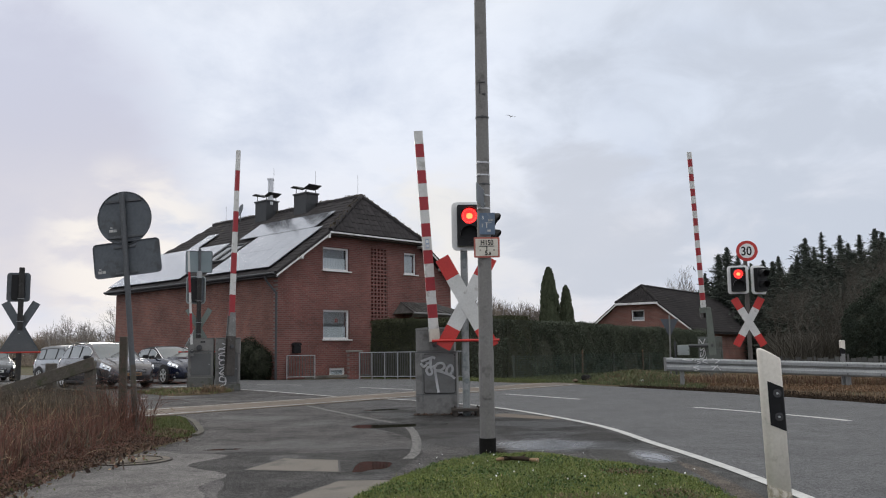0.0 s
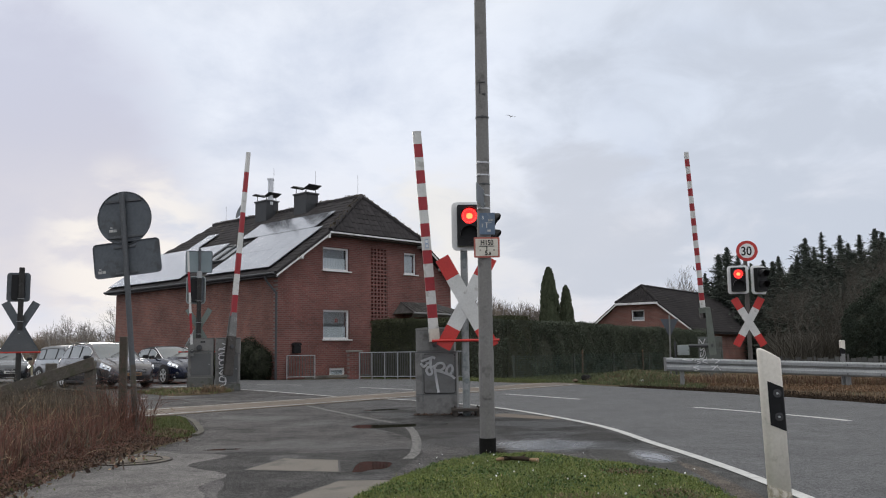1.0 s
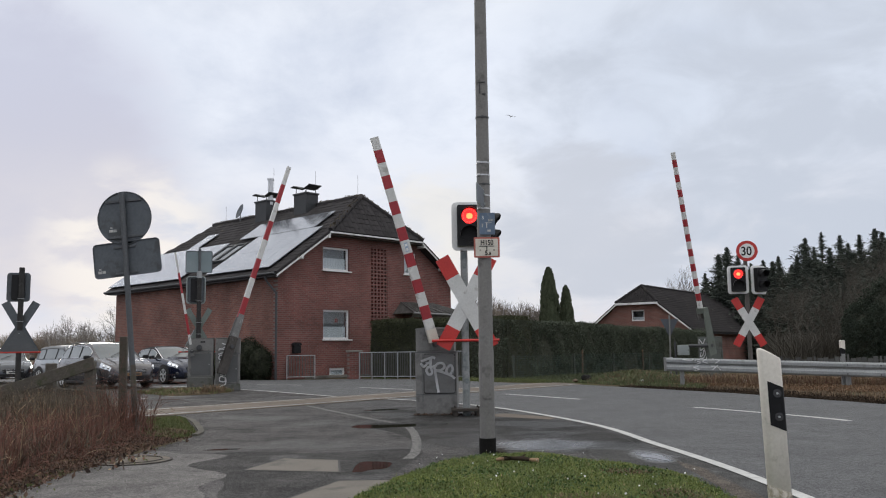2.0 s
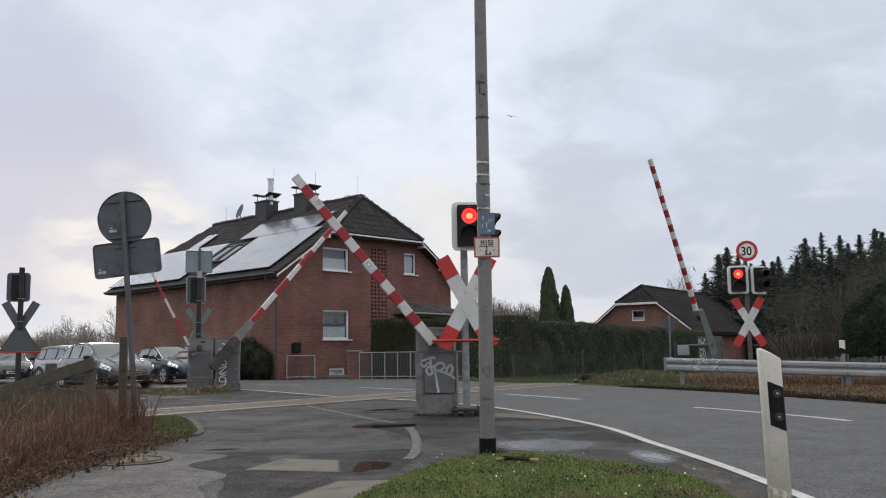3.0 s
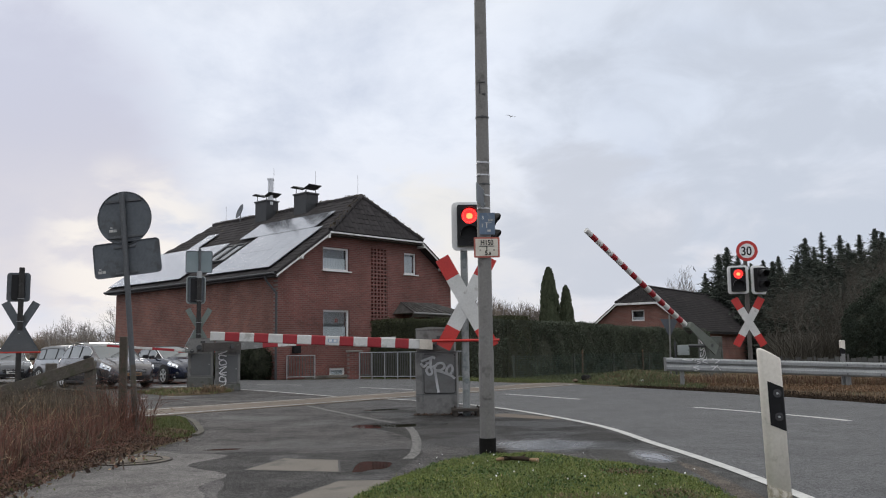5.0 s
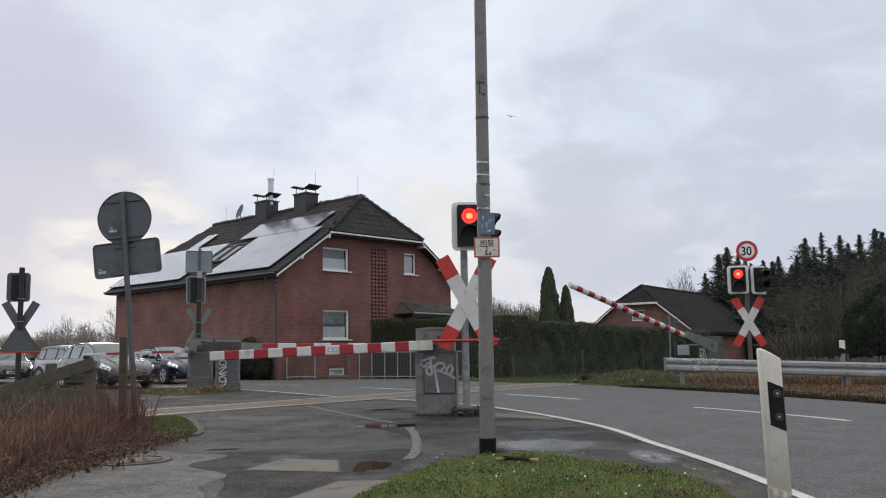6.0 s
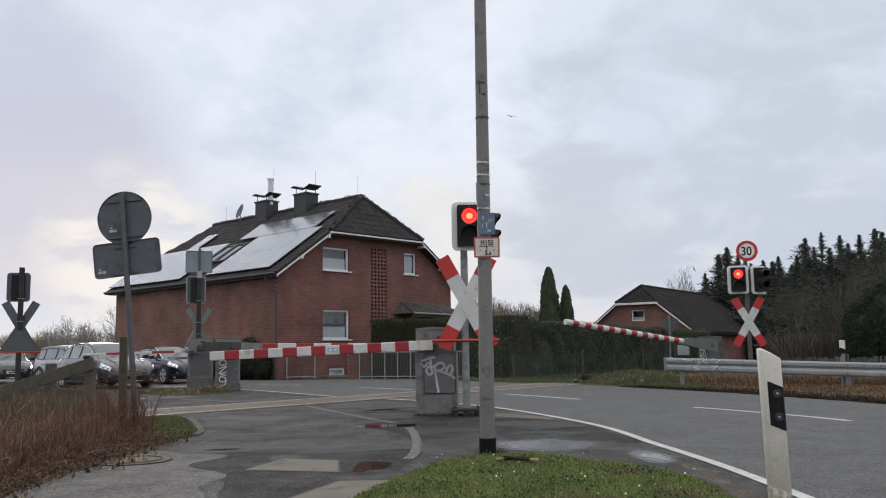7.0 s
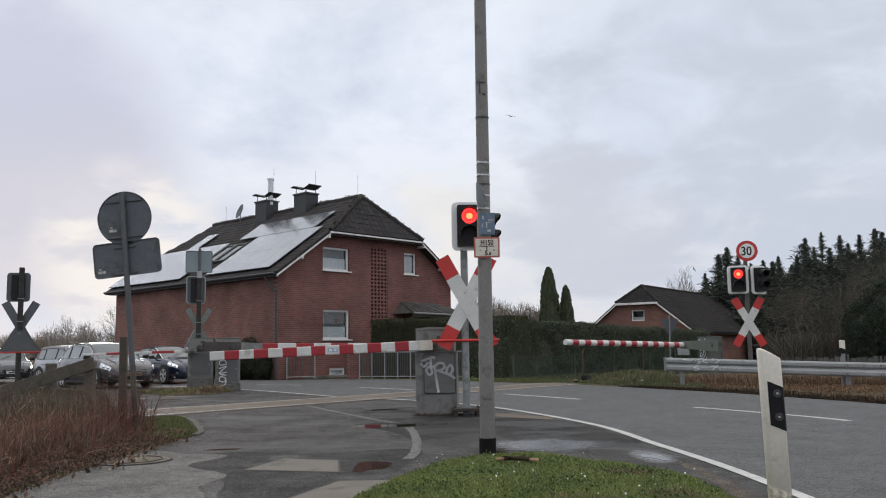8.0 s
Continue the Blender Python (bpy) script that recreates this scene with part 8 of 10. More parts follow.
thicket("wood_undergrowth", (24, 52, 0), (4, 2, 1.6), 4000, 73, "grey-brown leafless undergrowth before the wood", "wood_twig")
thicket("far_thicket", (8, 100, 0), (10, 5, 4.2), 6000, 74, "brown leafless thicket behind the hedge")

# ---------------------------------------------------------------- verges, grass, weeds
def in_poly(px_, py_, poly):
    inside = np.zeros(len(px_), bool)
    j = len(poly) - 1
    for i in range(len(poly)):
        xi, yi, xj, yj = poly[i][0], poly[i][1], poly[j][0], poly[j][1]
        hit = ((yi > py_) != (yj > py_)) & (px_ < (xj - xi) * (py_ - yi) / (yj - yi + 1e-12) + xi)
        inside ^= hit
        j = i
    return inside


MOUNDS = []


def edge_distance(X, Y, P):
    """Distance from plan places to the edge of an outline."""
    dist = np.full(X.shape, 1e9)
    for a, b in zip(P, np.roll(P, -1, 0)):
        ab = b - a
        t = np.clip(((X - a[0]) * ab[0] + (Y - a[1]) * ab[1]) / (ab @ ab + 1e-12), 0, 1)
        dist = np.minimum(dist, np.hypot(X - a[0] - t * ab[0], Y - a[1] - t * ab[1]))
    return dist


def ground_at(x, y):
    """Height of the highest bank at plan places, 0 beside the banks."""
    z = np.zeros(len(x))
    for P, h, soft in MOUNDS:
        ins = in_poly(x, y, P.tolist())
        z = np.where(ins, np.maximum(z, h * (1 - np.exp(-edge_distance(x, y, P) / soft))), z)
    return z


def mound(name, outline, height, material, label, seed=0, kind="structure", step=0.12, soft=0.35):
    """A low rounded bank inside a plan outline: it swells from the edge inwards."""
    xs, ys = [p[0] for p in outline], [p[1] for p in outline]
    poly = [(p[0], p[1]) for p in outline]
    P = np.array(poly)
    nx, ny = int((max(xs) - min(xs)) / step) + 2, int((max(ys) - min(ys)) / step) + 2
    X, Y = np.meshgrid(min(xs) + step * np.arange(nx), min(ys) + step * np.arange(ny))
    ins = in_poly(X.ravel(), Y.ravel(), poly).reshape(X.shape)
    dist = edge_distance(X, Y, P)
    MOUNDS.append((P, height, soft))
    sd = np.where(ins, dist, -dist)
    Z = np.where(sd > 0, height * (1 - np.exp(-sd / soft)) + 0.01 * np.sin(X * 3.1) * np.sin(Y * 2.7) * np.clip(sd, 0, 1), -0.08)
    Z = np.where(sd > -step * 1.5, Z, -0.2)
    verts = np.stack([X, Y, Z], -1).reshape(-1, 3)
    keep = sd > -step * 1.6
    faces = []
    for j in range(ny - 1):
        for i in range(nx - 1):
            if keep[j, i] and keep[j, i + 1] and keep[j + 1, i] and keep[j + 1, i + 1] and (ins[j, i] or ins[j, i + 1] or ins[j + 1, i] or ins[j + 1, i + 1]):
                a = j * nx + i
                faces.append((a, a + 1, a + nx + 1, a + nx))
    me = bpy.data.meshes.new(name)
    me.from_pydata(verts.tolist(), [], faces)
    me.materials.append(material)
    for f in me.polygons:
        f.use_smooth = True
    ob = new(name, me)
    return tagged(ob, label, "verge", "", kind)


def blades(name, outline, count, h, w, material, label, seed, height=0.05, clump=0.0, lean=0.35, box_=None, power=1.0, hvar=None):
    """Grass blades or stalks: narrow bent strips standing inside an outline."""
    rng = np.random.default_rng(seed)
    poly = [(p[0], p[1]) for p in outline]
    xs, ys = [p[0] for p in poly], [p[1] for p in poly]
    x, y = [], []
    while len(x) < count:
        a, b = rng.uniform(min(xs), max(xs), count * 2), rng.uniform(min(ys), max(ys), count * 2)
        k = in_poly(a, b, poly)
        if clump:
            k &= (np.sin(a * 3.3 + seed) * np.sin(b * 2.7) + np.sin(a * 7.1 + b * 5.3) * 0.6 + rng.normal(0, 0.8, len(a))) > clump - 1
        x += a[k].tolist(); y += b[k].tolist()
    x, y = np.array(x[:count]), np.array(y[:count])
    hh = h * rng.uniform(0.35, 1.0, count) ** power
    a = rng.random(count) * 2 * np.pi
    d = np.stack([np.cos(a), np.sin(a), np.zeros(count)], 1)
    s = np.stack([-np.sin(a), np.cos(a), np.zeros(count)], 1) * (w * rng.uniform(0.6, 1.3, count))[:, None]
    base = np.stack([x, y, ground_at(x, y) - 0.008], 1)
    ln = (lean * rng.random(count))[:, None]
    mid = base + d * (hh[:, None] * ln * 0.4) + np.array([0, 0, 1]) * (hh * 0.6)[:, None]
    top = base + d * (hh[:, None] * ln) + np.array([0, 0, 1]) * hh[:, None]
    v = np.stack([base - s, base + s, mid + s * 0.8, mid - s * 0.8, top], 1)
    me = bpy.data.meshes.new(name)
    i = np.arange(count)[:, None] * 5
    quads = (i + np.array([0, 1, 2, 3])).tolist()
    tris = (i + np.array([3, 2, 4])).tolist()
    me.from_pydata(v.reshape(-1, 3).tolist(), [], quads + tris)
    me.materials.append(material)
    return tagged(new(name, me), label, "grass", "", "stuff")


GRASS_R = [(-1.0, 3.5), (-0.72, 5.92), (-0.67, 6.32), (-0.58, 7.0), (-0.25, 7.95), (0.09, 8.7), (0.34, 8.95), (0.6, 9.02), (0.97, 9.1), (1.41, 8.42), (1.7, 8.1), (1.95, 7.6), (2.02, 6.9), (2.0, 6.04), (1.97, 3.5)]
ov = [p + Vector((0.07 * noise.noise(Vector((p.x * 3.1, p.y * 3.1, 1.0))), 0.07 * noise.noise(Vector((p.x * 3.1, p.y * 3.1, 7.0))))) for p in smooth_line(GRASS_R, 12)]
mound("verge_near", ov, 0.05, M["turf"], "short green grass verge between path and road")
blades("verge_grass", ov, 250000, 0.027, 0.0019, M["grass"], "short green grass blades with a little moss", 81, 0.078, 0.0, 1.0)
blades("verge_tufts", ov, 9000, 0.055, 0.0024, M["grass"], "taller tufts in the short grass", 281, 0.045, 1.3, 1.1)
blades("verge_straw", ov, 5000, 0.032, 0.0022, M["straw_pale"], "dry pale blades among the grass", 282, 0.045, 0.6, 1.6)
rc = np.random.default_rng(283)
cx_, cy_ = rc.uniform(-0.7, 2.05, 16000), rc.uniform(4.6, 9.1, 16000)
kc = in_poly(cx_, cy_, [(p[0], p[1]) for p in ov]) & (np.sin(cx_ * 5.1) * np.sin(cy_ * 4.3 + 1) + rc.normal(0, 0.5, 16000) > 0.35)
scatter_mesh("clover", leaf_quads(rc, np.stack([cx_[kc], cy_[kc], ground_at(cx_[kc], cy_[kc]) + rc.uniform(0.008, 0.024, kc.sum())], 1), 0.009, 0.9), M["clover"], "dark clover leaves in the grass", "clover")
wide = [Vector((0.65 + (p.x - 0.65) * 1.035, 6.0 + (p.y - 6.0) * 1.022)) for p in ov]
blades("verge_grass", wide, 26000, 0.028, 0.0022, M["grass_dull"], "stray dull grass blades at the verge's edge", 181, 0.045, 0.6, 1.3)
GRASS_L = [(-4.95, 14.5), (-4.62, 15.1), (-4.30, 14.6), (-3.80, 13.2), (-3.42, 12.05), (-3.5, 11.2), (-4.2, 12.0), (-4.8, 13.3)]
ol = smooth_line(GRASS_L, 5)
mound("verge_corner", ol, 0.03, M["turf"], "small green grass corner behind the kerb")
blades("corner_grass", ol, 9500, 0.06, 0.005, M["grass_dull"], "dull green grass blades on the corner", 82, 0.035)
blades("corner_straw", [(-3.42, 11.95), (-3.5, 11.2), (-4.2, 12.0), (-4.8, 13.3), (-4.5, 13.4), (-4.0, 12.4)], 2600, 0.07, 0.005, M["straw_bank"], "dry brown grass among the green on the corner", 182, 0.035, 0.8, 1.4)
WEEDS = [(-3.45, 3.5), (-3.45, 6.8), (-3.42, 9.0), (-3.45, 10.4), (-4.1, 11.8), (-4.9, 14.2), (-6.0, 16.3), (-9.5, 18.5), (-10.5, 10.0), (-9.0, 3.5)]
mound("verge_weeds", WEEDS, 0.06, M["soil"], "brown soil bank under dead weeds", step=0.25)
WEED_IN = [(-3.75, 3.5), (-3.85, 8.8), (-3.9, 10.4), (-4.4, 11.8), (-5.1, 14.0), (-6.1, 16.0), (-9.5, 18.0), (-10.3, 10.0), (-8.8, 3.5)]
WEED_FRONT = [(-3.7, 3.5), (-3.8, 8.8), (-3.85, 10.4), (-4.3, 11.6), (-5.2, 12.4), (-7.6, 12.0), (-7.4, 3.5)]
WEED_BACK = [(-4.6, 11.4), (-5.0, 13.6), (-6.1, 15.8), (-9.5, 18.0), (-10.3, 10.0), (-6.0, 10.5)]
blades("dead_weeds", WEED_FRONT, 17000, 0.44, 0.003, M["straw"], "upright reddish-brown dead weed stalks", 83, 0.05, 0.55, 0.4, power=1.3)
blades("dead_weeds", WEED_BACK, 15000, 0.62, 0.0035, M["straw_olive"], "olive-brown feathery dead weeds", 88, 0.05, 0.6, 0.7, power=1.2)
blades("dead_weeds", WEED_IN, 1700, 0.60, 0.003, M["straw_pale"], "pale dry grass stalks among the weeds", 84, 0.05, 0.5, 1.3)
blades("dead_weeds", WEED_FRONT, 9000, 0.24, 0.006, M["straw_olive"], "low withered growth", 89, 0.05, 0.4, 1.4)
blades("pole_vines", [(-4.05, 11.55), (-4.6, 11.65), (-4.7, 12.3), (-4.0, 12.2)], 260, 0.72, 0.005, M["straw"], "dry climbing stalks round the posts", 90, 0.05, 0.0, 0.7, power=1.5)


def tangle(name, outline, count, length, w, material, label, seed, base=0.04, rise=0.9, steps=7, wob=0.5):
    """Long thin dead stems that rise, arch over and tangle: each a bent ribbon with side twigs."""
    rng = np.random.default_rng(seed)
    poly = [(p[0], p[1]) for p in outline]
    xs, ys = [p[0] for p in poly], [p[1] for p in poly]
    x, y = rng.uniform(min(xs), max(xs), count * 6), rng.uniform(min(ys), max(ys), count * 6)
    k = in_poly(x, y, poly)
    x, y = x[k][:count], y[k][:count]
    n = len(x)
    p = np.stack([x, y, np.full(n, base)], 1)
    d = np.stack([rng.normal(0, 0.45, n), rng.normal(0, 0.45, n), np.full(n, rise)], 1)
    L = length * rng.uniform(0.4, 1.15, n) / steps
    quads = []
    for s_ in range(steps):
        d = d + rng.normal(0, wob, (n, 3)) + np.array([0, 0, -0.16 * s_ / steps * 3])
        d /= np.linalg.norm(d, axis=1)[:, None]
        q = p + d * L[:, None]
        q[:, 2] = np.maximum(q[:, 2], base * 0.6)
        ww = (w * (1.1 - 0.8 * s_ / steps) * np.ones(n))[:, None]
        side = np.cross(d, rng.normal(0, 1, (n, 3))); side /= np.linalg.norm(side, axis=1)[:, None] + 1e-9
        quads.append(np.stack([p - side * ww, p + side * ww, q + side * ww * 0.9, q - side * ww * 0.9], 1))
        # side twigs and withered tips
        for r_ in range(2):
            e = d * 0.4 + rng.normal(0, 0.7, (n, 3)); e /= np.linalg.norm(e, axis=1)[:, None]
            e *= (length * rng.uniform(0.04, 0.16, n))[:, None]
            quads.append(np.stack([q - side * ww * 0.6, q + side * ww * 0.6, q + e + side * ww * 0.5, q + e - side * ww * 0.5], 1))
        p = q
    return scatter_mesh(name, np.concatenate(quads), M[material], label, "weeds")


tangle("dead_brambles", WEED_FRONT, 1000, 0.9, 0.0028, "straw", "tangled arching reddish-brown bramble stems", 301)
tangle("dead_brambles", WEED_FRONT, 260, 0.8, 0.0022, "straw_pale", "pale broken stalks among the brambles", 302, wob=0.65)
tangle("dead_brambles", WEED_FRONT, 1500, 0.95, 0.0026, "straw_olive", "dark tangled stems of dead weeds", 303)
tangle("dead_brambles", WEED_BACK, 1600, 1.0, 0.0028, "straw_olive", "dark feathery tops of dead weeds", 304)
tangle("low_brambles", [(-3.5, 3.6), (-3.55, 9.6), (-3.6, 11.2), (-4.2, 11.6), (-4.4, 3.6)], 900, 0.5, 0.002, "straw", "low creeping dead stems over the leaf litter", 305, rise=0.25, wob=0.6)
tangle("pole_brambles", [(-4.0, 11.5), (-4.6, 11.6), (-4.75, 12.3), (-4.0, 12.2)], 90, 1.35, 0.003, "straw", "dry climbing stems round the posts", 306, rise=1.6, wob=0.28)
LITTER = [(-3.12, 3.5), (-3.35, 9.4), (-3.2, 11.2), (-3.5, 11.0), (-4.2, 11.5), (-4.4, 9.0), (-4.3, 3.5)]
rg = np.random.default_rng(85)
lx, ly = rg.uniform(-4.4, -3.0, 30000), rg.uniform(3.5, 11.6, 30000)
kk = in_poly(lx, ly, LITTER) & (rg.random(30000) < np.clip((-3.05 - lx + 0.12 * np.sin(ly * 3.1)) * 2.0, 0.03, 1))
scatter_mesh("leaf_litter", leaf_quads(rg, np.stack([lx[kk], ly[kk], 0.03 + 0.07 * rg.random(kk.sum()) * np.clip(-3.2 - lx[kk], 0, 1)], 1), 0.013), M["dead_leaf"], "brown dead leaves along the path's edge", "leaf litter")
for cnt, size, mat, lab, sd in ((1500, 0.026, "dead_leaf", "larger brown dead leaves on the litter", 185), (260, 0.042, "dead_leaf", "large wet brown leaves on the litter", 196), (420, 0.015, "straw_pale", "pale scraps of leaf and straw on the litter", 186), (900, 0.012, "grass_dull", "small green shoots in the litter", 187)):
    rg = np.random.default_rng(sd)
    lx, ly = rg.uniform(-4.3, -2.95, cnt), rg.uniform(4.0, 11.5, cnt)
    kk = (ly < 10.9) & (rg.random(cnt) < np.clip((-3.0 - lx + 0.15 * np.sin(ly * 2.3)) * 2.0, 0.01, 1))
    scatter_mesh("leaf_litter", leaf_quads(rg, np.stack([lx[kk], ly[kk], 0.02 + 0.06 * rg.random(kk.sum()) * np.clip(-3.2 - lx[kk], 0.15, 1)], 1), size, 0.5), M[mat], lab, "leaf litter")
M["mud"] = surface("dark_mud", (0.022, 0.017, 0.013), (0.062, 0.045, 0.033), rough=0.95, coarse=2, fine=20, bump=0.3, vary=0.5, spec=0.08)
M["leaf_orange"] = surface("dry_orange_leaves", (0.10, 0.06, 0.038), (0.24, 0.15, 0.093), rough=0.9, coarse=2, fine=20, bump=0.0, vary=0.5, spec=0.08)
BANK = [(3.8, 27.2), (4.95, 24.75), (6.75, 20.45), (7.95, 15.8), (8.9, 8), (9.2, 0), (22, 0), (22, 20), (14, 32), (9, 36), (6, 32)]
mound("verge_far", BANK, 0.07, M["soil"], "brown soil bank with dry grass behind the guard rail", step=0.25, soft=0.7)
SWELL = [(4.3, 27.6), (5.2, 25.2), (6.0, 23.9), (7.0, 24.4), (7.3, 26.5), (6.9, 31)]
mound("verge_swell", SWELL, 0.36, M["soil"], "low grassy swell beside the cabinet", step=0.2, soft=1.0)
BANK_IN = [(4.2, 27.0), (5.15, 24.75), (6.95, 20.45), (8.15, 15.8), (9.0, 10), (14, 10), (13, 20), (10.5, 26), (7.5, 30)]
blades("dry_grass", BANK_IN, 36000, 0.11, 0.006, M["straw_bank"], "dry brown grass on the bank", 86, 0.13, 0.9, 1.1)
blades("green_tufts", SWELL, 22000, 0.18, 0.006, M["grass_bank"], "green grass tufts on the bank", 87, 0.30, 0.5, 0.8)
blades("dry_grass", SWELL, 6000, 0.2, 0.007, M["straw_bank"], "dry brown grass on the swell", 93, 0.28, 0.5, 1.0)
sheet("bare_earth", smooth_line([(1.6, 31.6), (2.6, 30.2), (3.8, 28.4), (4.4, 27.4), (6.5, 29.5), (9.5, 33.5), (14.5, 41.5), (14.0, 47.2), (4.4, 35.4), (2.6, 33.2), (1.8, 32.6), (1.6, 31.6)], 5)[:-1], -0.007, M["mud"], label="dark bare earth at the hedge foot", category="earth")
blades("earth_litter", [(1.8, 31.6), (3.8, 28.5), (4.5, 27.7), (5.2, 28.8), (4.2, 33.5), (2.6, 33.0)], 6000, 0.07, 0.008, M["mud"], "dark twigs and litter at the hedge foot", 189, 0.0, 0.3, 1.4)
blades("hedge_foot_grass", [(2.2, 31.3), (3.6, 29.0), (4.6, 27.9), (6.5, 29.9), (9.0, 33.4), (12.0, 37.8), (10.9, 41.3), (2.5, 31.8)], 20000, 0.17, 0.008, M["grass_shade"], "grass in a shade-dark colour along the wire fence", 195, 0.0, 0.5, 0.9)
rg = np.random.default_rng(188)
lx, ly = rg.uniform(5.8, 11.5, 60000), rg.uniform(17.5, 25.2, 60000)
kk = in_poly(lx, ly, [(6.1, 23.6), (7.3, 21.9), (8.3, 18.5), (9.2, 18.4), (10.6, 19.6), (10.4, 22.5), (8.2, 24.6), (6.8, 24.8)])
lx, ly = lx[kk], ly[kk]
scatter_mesh("dry_leaves", leaf_quads(rg, np.stack([lx, ly, ground_at(lx, ly) + 0.01 + 0.05 * rg.random(len(lx))], 1), 0.018), M["leaf_orange"], "dry orange-brown leaves under the guard rail", "leaf litter")
RAIL_STRIP = [(6.3, 23.9), (8.2, 22.3), (9.9, 21.0), (12.4, 19.0), (13.6, 19.6), (11.0, 22.6), (8.9, 24.9), (7.0, 25.2)]
blades("rail_grass", RAIL_STRIP, 9000, 0.34, 0.005, M["straw_bank"], "tall dry brown grass behind the guard rail", 190, 0.05, 0.5, 0.8)
blades("rail_grass", RAIL_STRIP, 5000, 0.30, 0.004, M["straw"], "reddish dead stalks behind the guard rail", 191, 0.05, 0.6, 0.6)
blades("rail_grass", RAIL_STRIP, 1500, 0.38, 0.004, M["straw_pale"], "pale dry stalks behind the guard rail", 192, 0.05, 0.7, 0.9)
blades("hedge_foot_grass", [(-0.8, 34.3), (0.6, 33.6), (2.2, 31.7), (3.9, 28.6), (3.3, 28.2), (1.6, 30.4), (-0.6, 33.7)], 9000, 0.12, 0.008, M["grass_dull"], "grass strip at the hedge foot", 94, 0.02, 0.0)
blades("green_tufts", [(3.6, 28.6), (5.0, 25.0), (6.4, 22.0), (6.9, 22.9), (5.6, 26), (5.2, 29.5)], 9000, 0.12, 0.007, M["grass_bank"], "green grass tufts along the road edge", 91, 0.10, 0.4)
blades("edge_litter", [(4.86, 24.6), (6.63, 20.4), (7.86, 15.75), (8.6, 15.9), (7.4, 20.7), (5.5, 25.0)], 22000, 0.055, 0.007, M["mud"], "dark mud and leaf litter on the road edge", 92, 0.05, 0.0, 1.5)


# ---------------------------------------------------------------- cars
def car_paint(name, c, rough=0.18, metal=0.5):
    return surface(name, tuple(v * 0.9 for v in c), tuple(v * 1.1 for v in c), rough=rough, metal=metal, coarse=1.0, fine=60, bump=0.0, coat=0.6, spread=0.05)


M["paint_grey"] = car_paint("brown_grey_metallic", (0.066, 0.060, 0.064), rough=0.2)
M["paint_silver"] = car_paint("silver_metallic", (0.30, 0.31, 0.325))
M["paint_blue"] = car_paint("midnight_blue_metallic", (0.010, 0.014, 0.034), metal=0.15)
M["paint_dark"] = car_paint("dark_grey_metallic", (0.03, 0.034, 0.042))
M["rim_silver"] = surface("silver_rim_paint", (0.5, 0.51, 0.52), (0.62, 0.63, 0.64), rough=0.35, metal=0.3, coarse=4, fine=40, bump=0.0)
# silver paint darkened on the roof to hold back the sky's brightness
M["roof_silver_dimmed"] = surface("dimmed_silver_roof", (0.15, 0.153, 0.16), (0.20, 0.205, 0.215), rough=0.5, metal=0.2, coarse=2, fine=40, bump=0.0, spec=0.3)
M["soft_top"] = surface("black_fabric", (0.012, 0.012, 0.014), (0.022, 0.022, 0.025), rough=0.9, coarse=6, fine=90, bump=0.3)
# pale base colour stands in for sky reflected and seen through the glass
M["car_glass"] = glass("sky_pale_car_glass", (0.17, 0.185, 0.19), 0.05)
M["screen_glass"] = glass("windscreen_glass", (0.075, 0.085, 0.09), 0.06)
M["chrome"] = surface("chrome_trim", (0.55, 0.56, 0.57), (0.68, 0.68, 0.69), rough=0.18, metal=1.0, coarse=4, fine=40, bump=0.0)
M["lamp_glass"] = surface("clear_lamp_glass", (0.35, 0.36, 0.37), (0.9, 0.92, 0.94), rough=0.2, metal=0.75, coarse=12, fine=60, bump=0.2)
M["lamp_day"] = glow_mat("daytime_light", (0.95, 0.97, 1.0), 1.1)
M["tail_red"] = surface("red_tail_lens", (0.16, 0.008, 0.008), (0.24, 0.014, 0.012), rough=0.2, coarse=12, fine=60, bump=0.0)
M["reflector"] = surface("lamp_reflector", (0.75, 0.76, 0.78), (0.9, 0.9, 0.92), rough=0.15, metal=0.8, coarse=12, fine=60, bump=0.0)
M["plate_white"] = surface("plate_white", (0.6, 0.6, 0.58), (0.7, 0.7, 0.68), rough=0.4, coarse=5, fine=40, bump=0.0)
M["plate_yellow"] = surface("plate_yellow", (0.17, 0.085, 0.035), (0.22, 0.115, 0.045), rough=0.4, coarse=5, fine=40, bump=0.0)


def lerp(a, b, t):
    return a + (b - a) * t


def piece(x, pts):
    """Piecewise smooth value along x."""
    for (x0, v0), (x1, v1) in zip(pts, pts[1:]):
        if x <= x1:
            t = max(0, min(1, (x - x0) / (x1 - x0)))
            t = t * t * (3 - 2 * t) * 0.5 + t * 0.5
            return lerp(v0, v1, t)
    return pts[-1][1]


